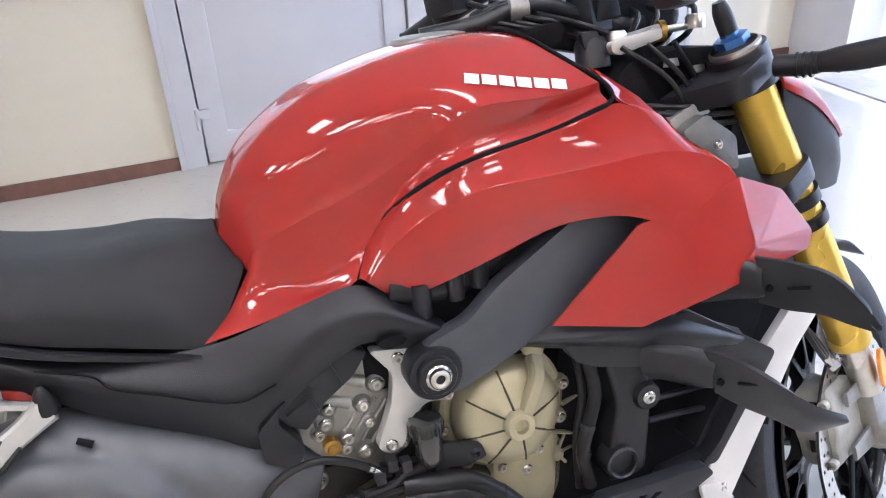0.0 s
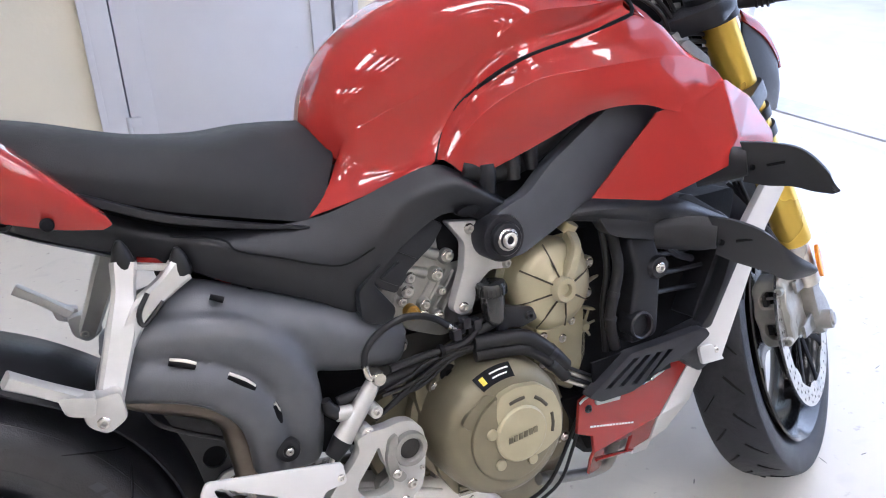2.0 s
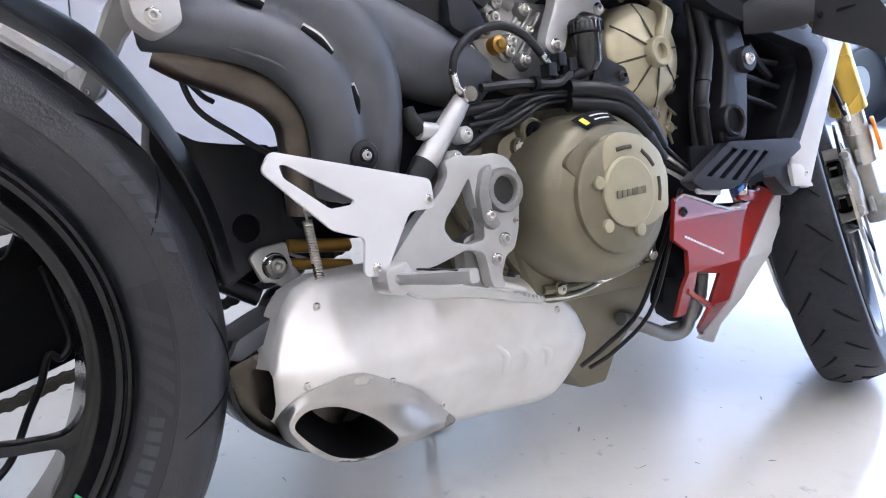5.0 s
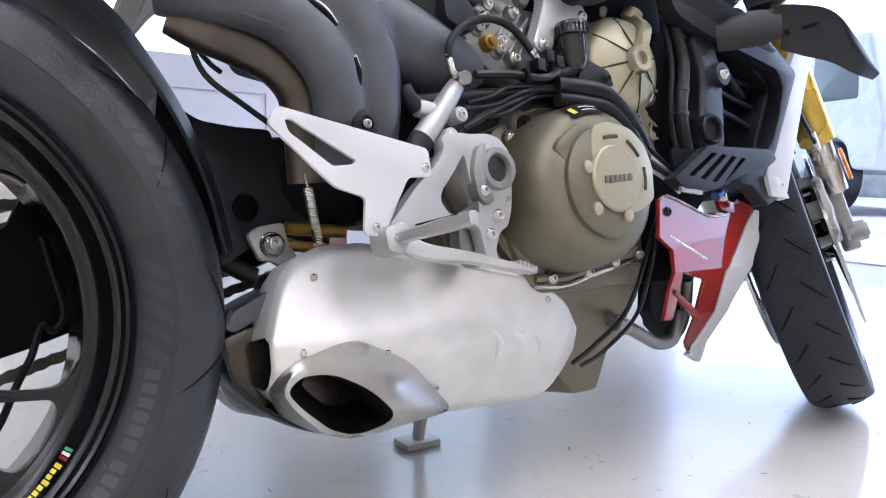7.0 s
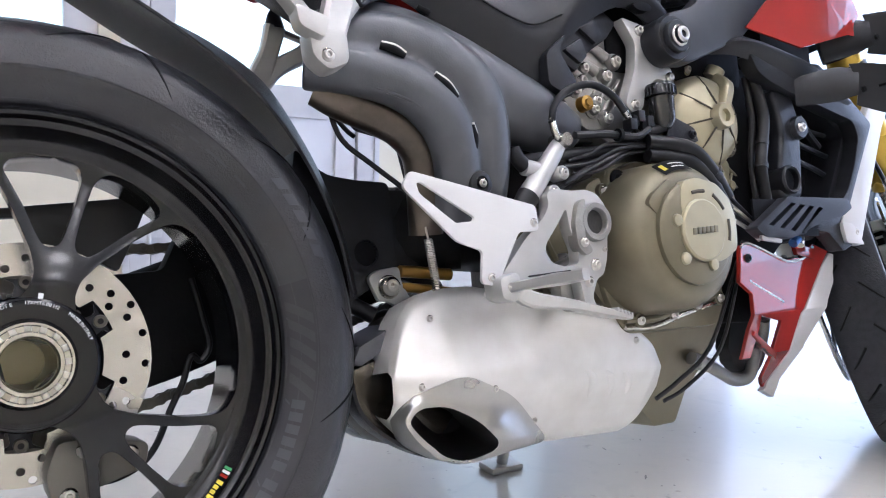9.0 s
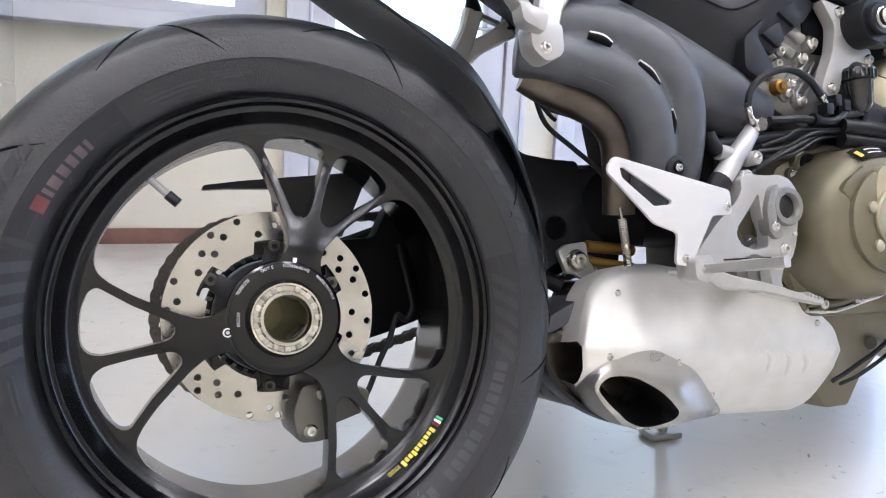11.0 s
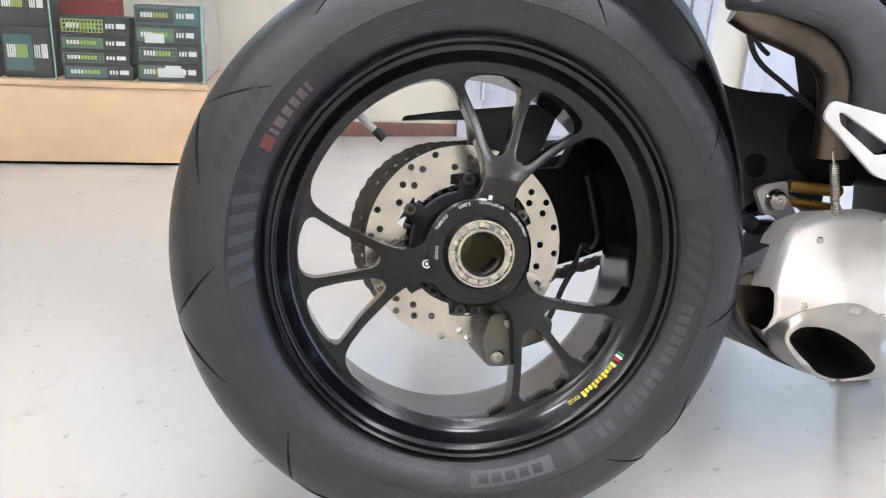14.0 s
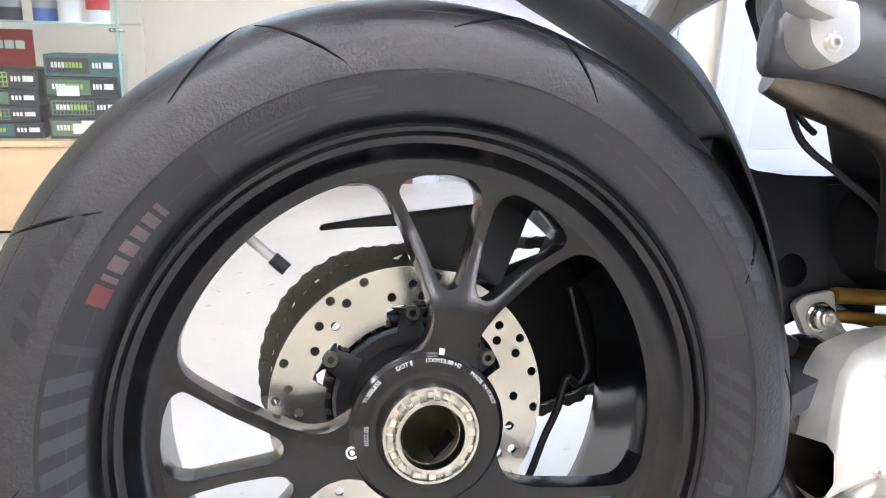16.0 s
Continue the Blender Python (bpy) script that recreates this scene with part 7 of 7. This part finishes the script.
for k in range(10):
    arc_bar(.2090, .2125 + .0012 * (k % 3 == 0), -38.5 - 1.45 * k, -39.6 - 1.45 * k, YELLOW, rear_wheel, "sticker_bar", RIM_Y, lift=.0012)
arc_text("FORGED", .2090, -53.5, .0030, YELLOW, rear_wheel, RIM_Y)
for k, mm in enumerate((GREEN, DECAL, RED)):
    arc_bar(.2085, .2140, -34.5 - 1.1 * k, -35.3 - 1.1 * k, mm, rear_wheel, "sticker_mark", RIM_Y, lift=.0012)

# ---- shop counter with glass display ----
CX0, CX1, CY0, CY1 = -2.6, -.505, 1.92, 2.42
cn = empty("display_counter", "light wood display counter with glass shelves of parts", "counter")
cn.location = (0, 0, 0)
part("plinth", box(CX0, CY0, .012, CX1, CY1, .262, .003), WOOD, cn)
part("kick", box(CX0 + .02, CY0 + .02, 0, CX1 - .02, CY1, .012), DARK, cn)
part("deck", box(CX0, CY0 - .008, .263, CX1 + .008, CY1, .281, .002), WOOD, cn)
GE = mat("glass_edge", (.30, .50, .44), .15, 0, .3)
for z in (.612, .95):
    part("shelf", box(CX0, CY0 + .01, z, CX1 - .012, CY1 - .02, z + .006), GLASS, cn).visible_shadow = False
    part("shelf_edge", box(CX0, CY0 + .0045, z, CX1 - .012, CY0 + .0095, z + .006), GE, cn)
part("glass_side", box(CX1 - .010, CY0 + .004, .283, CX1 - .004, CY1 - .01, 1.30), GLASS, cn).visible_shadow = False
part("glass_edge", box(CX1 - .0105, CY0 - .001, .283, CX1 - .0035, CY0 + .0035, 1.30), GE, cn)
part("glass_front", box(CX0, CY0 - .003, .283, CX1 - .012, CY0 + .001, 1.30), GLASS, cn).visible_shadow = False
part("glass_joint", box(-.975, CY0 - .004, .283, -.971, CY0 + .0035, 1.30), GE, cn)
for z in (.60, .94):
    part("clip", tube([(CX1 - .03, CY0 + .002, z), (CX1 + .014, CY0 + .002, z)], .005, 10), STEEL, cn)

BOXM = {k: mat("carton_" + k, c, .45, 0, 0, .1, 12) for k, c in {"black": (.03, .033, .036), "green": (.10, .17, .10), "lime": (.33, .45, .09), "teal": (.05, .12, .13), "red": (.42, .03, .03), "white": (.75, .75, .74), "blue": (.04, .09, .32), "grey": (.3, .31, .32), "cream": (.7, .66, .5)}.items()}


def carton(x, y, z, w, d, h, body, face, turn=0.0, holes=False):
    """A filter carton with printed bars and a white tag on its front."""
    e = empty("filter_carton", "dark %s printed filter carton with a white tag, on the counter" % face, "carton", "filter cartons")
    e.location, e.rotation_euler = (x, y, z), (0, 0, radians(turn))
    part("carton_body", box(0, 0, 0, w, d, h, .002), BOXM[body], e)
    part("print", box(.006, -.0008, h * .14, w * .62, .0, h * .86), BOXM[face], e)
    if holes:
        for i in range(11):
            for j in range(3):
                part("mesh_cell", box(.011 + i * w * .052, -.0014, h * (.18 + .23 * j), .011 + i * w * .052 + w * .034, -.0007, h * (.34 + .23 * j), 0), BOXM["black"], e)
    for k in range(9):
        part("name_bar", box(w * (.10 + .048 * k), -.0022, h * .40, w * (.135 + .048 * k), -.0012, h * .66, 0), BOXM["white"] if k < 4 else BOXM["lime"], e)
    for k in range(3):
        part("code_bar", box(w * (.66 + .045 * k), -.0022, h * .40, w * (.69 + .045 * k), -.0008, h * .66, 0), BOXM["white"], e)
    part("tag", box(w * .81, -.0022, h * .40, w * .94, -.0008, h * .68, 0), BOXM["white"], e)
    return e


zz = .2812
for h, body, face, holes in ((.048, "black", "teal", False), (.044, "black", "green", True), (.048, "black", "green", False), (.058, "black", "lime", True)):
    carton(-.965 + random.uniform(-.006, .006), 1.965, zz, .215, .16, h, body, face, random.uniform(-2, 2), holes)
    zz += h + .001
zz = .2812
for h, body, face, holes in ((.062, "black", "green", False), (.058, "black", "green", True), (.060, "black", "green", False), (.062, "teal", "black", False)):
    carton(-.730 + random.uniform(-.005, .005), 1.965, zz, .200, .16, h, body, face, random.uniform(-1.5, 1.5), holes)
    zz += h + .001
for x, z, h, face in ((-1.14, .2812, .16, "teal"), (-1.14, .4425, .15, "black"), (-1.30, .2812, .09, "green"), (-1.30, .3725, .09, "black"), (-1.47, .2812, .16, "black"), (-1.65, .2812, .12, "green")):
    carton(x, 1.965, z, .145, .15, h, "black", face)
for x, y, z, w in ((-.665, 1.9615, .297, .085), (-.700, 1.9610, .408, .062), (-.640, 1.960, .306, .05)):
    tagged(part("paper_slip", box(x, y - .0015, z, x + w, y - .0005, z + .030, 0), BOXM["white"]), "small white paper slip stuck on a carton", "paper")
sg = empty("poster_board", "red brand board with white lettering bars behind the glass", "sign")
part("board", box(-1.05, 2.2, .283, -.81, 2.206, .590, .001), BOXM["red"], sg)
for k in range(5):
    part("logo_bar", box(-.985 + .031 * k, 2.1975, .531, -.959 + .031 * k, 2.1995, .556, 0), BOXM["white"], sg)


def can(x, y, z, r, h, body, band):
    """An aerosol can with a printed band and cap."""
    e = empty("spray_can", "printed %s spray can on the glass shelf" % body, "spray can", "spray cans")
    e.location = (x, y, z)
    up = Matrix.Rotation(radians(90), 4, "X")
    part("can_body", lathe([(0, 0), (r, 0), (r, h * .8), (r * .9, h * .83), (0, h * .83)], seg=24, m=up), BOXM[body], e)
    part("band", lathe([(r * 1.01, h * .15), (r * 1.01, h * .42)], seg=24, m=up), BOXM[band], e)
    part("cap", lathe([(0, h), (r * .7, h), (r * .8, h * .97), (r * .8, h * .83), (0, h * .83)], seg=24, m=up), BOXM["black"], e)
    part("label_bar", box(-r * .5, -r * 1.03, h * .48, r * .5, -r * .9, h * .56, 0), BOXM["white"], e)
    return e


for x, body, band in ((-.58, "white", "red"), (-.655, "white", "white"), (-.725, "blue", "grey"), (-.82, "black", "grey"), (-.90, "grey", "black"), (-.985, "black", "red"), (-1.06, "black", "white"), (-1.14, "red", "white"), (-1.22, "blue", "white")):
    can(x, 2.03, .6183, .033, .24, body, band)

# ---- parked off-road vehicle in the yard ----
CARP = mat("white_car_paint", (.85, .85, .85), .3, 0, .8, .03)
car = empty("parked_car", "white off-road car parked in the sunlit yard", "car")
car.location, car.rotation_euler = (9.4, 4.3, .055), (0, 0, radians(62))
prof = rounded([(-2.2, .45), (-2.25, .95), (-2.2, 1.05), (-1.95, 1.78), (.55, 1.80), (1.05, 1.12), (2.1, 1.02), (2.25, .85), (2.25, .45), (1.85, .45), (1.75, .70), (1.5, .82), (1.2, .70), (1.1, .40), (-1.05, .40), (-1.15, .70), (-1.4, .82), (-1.7, .70), (-1.8, .45)], .08, 4)
part("body", slab(prof, -.88, .88, .05, (), None, 3), CARP, car)
for x0, x1 in ((-1.85, -1.1), (-1.0, -.2), (-.12, .55)):
    for y in (-.884, .872):
        part("window", slab(rounded([(x0, 1.15), (x0 + .05, 1.65), (x1 - .12 if x1 > .5 else x1, 1.65), (x1 + .25 if x1 > .5 else x1, 1.15)], .05), y, y + .012, .003), mat("car_glass", (.10, .12, .13), .1, 0, .5), car)
for x0 in (-1.05, -.16, .62):
    part("door_gap", box(x0, -.886, .55, x0 + .012, -.879, 1.12), DARK, car)
for x in (-1.43, 1.47):
    for y in (-.80, .80):
        w = part("wheel", lathe([(.20, -.11), (.33, -.11), (.37, -.08), (.37, .08), (.33, .11), (.20, .11)], (x, y, .37), 40), RUBBER, car)
        part("rim", lathe([(0, -.09), (.05, -.1), (.08, -.08), (.19, -.075), (.21, -.10), (.215, .10), (0, .10)], (x, y, .37), 32), ALUP, w)
structure("yard_wall", box(14, -20, -.1, 14.3, 30, 1.1, .02), mat("pale_block_wall", (.55, .53, .49), .9, 0, 0, .2, 4, .3, 30), "low pale wall at the end of the yard")
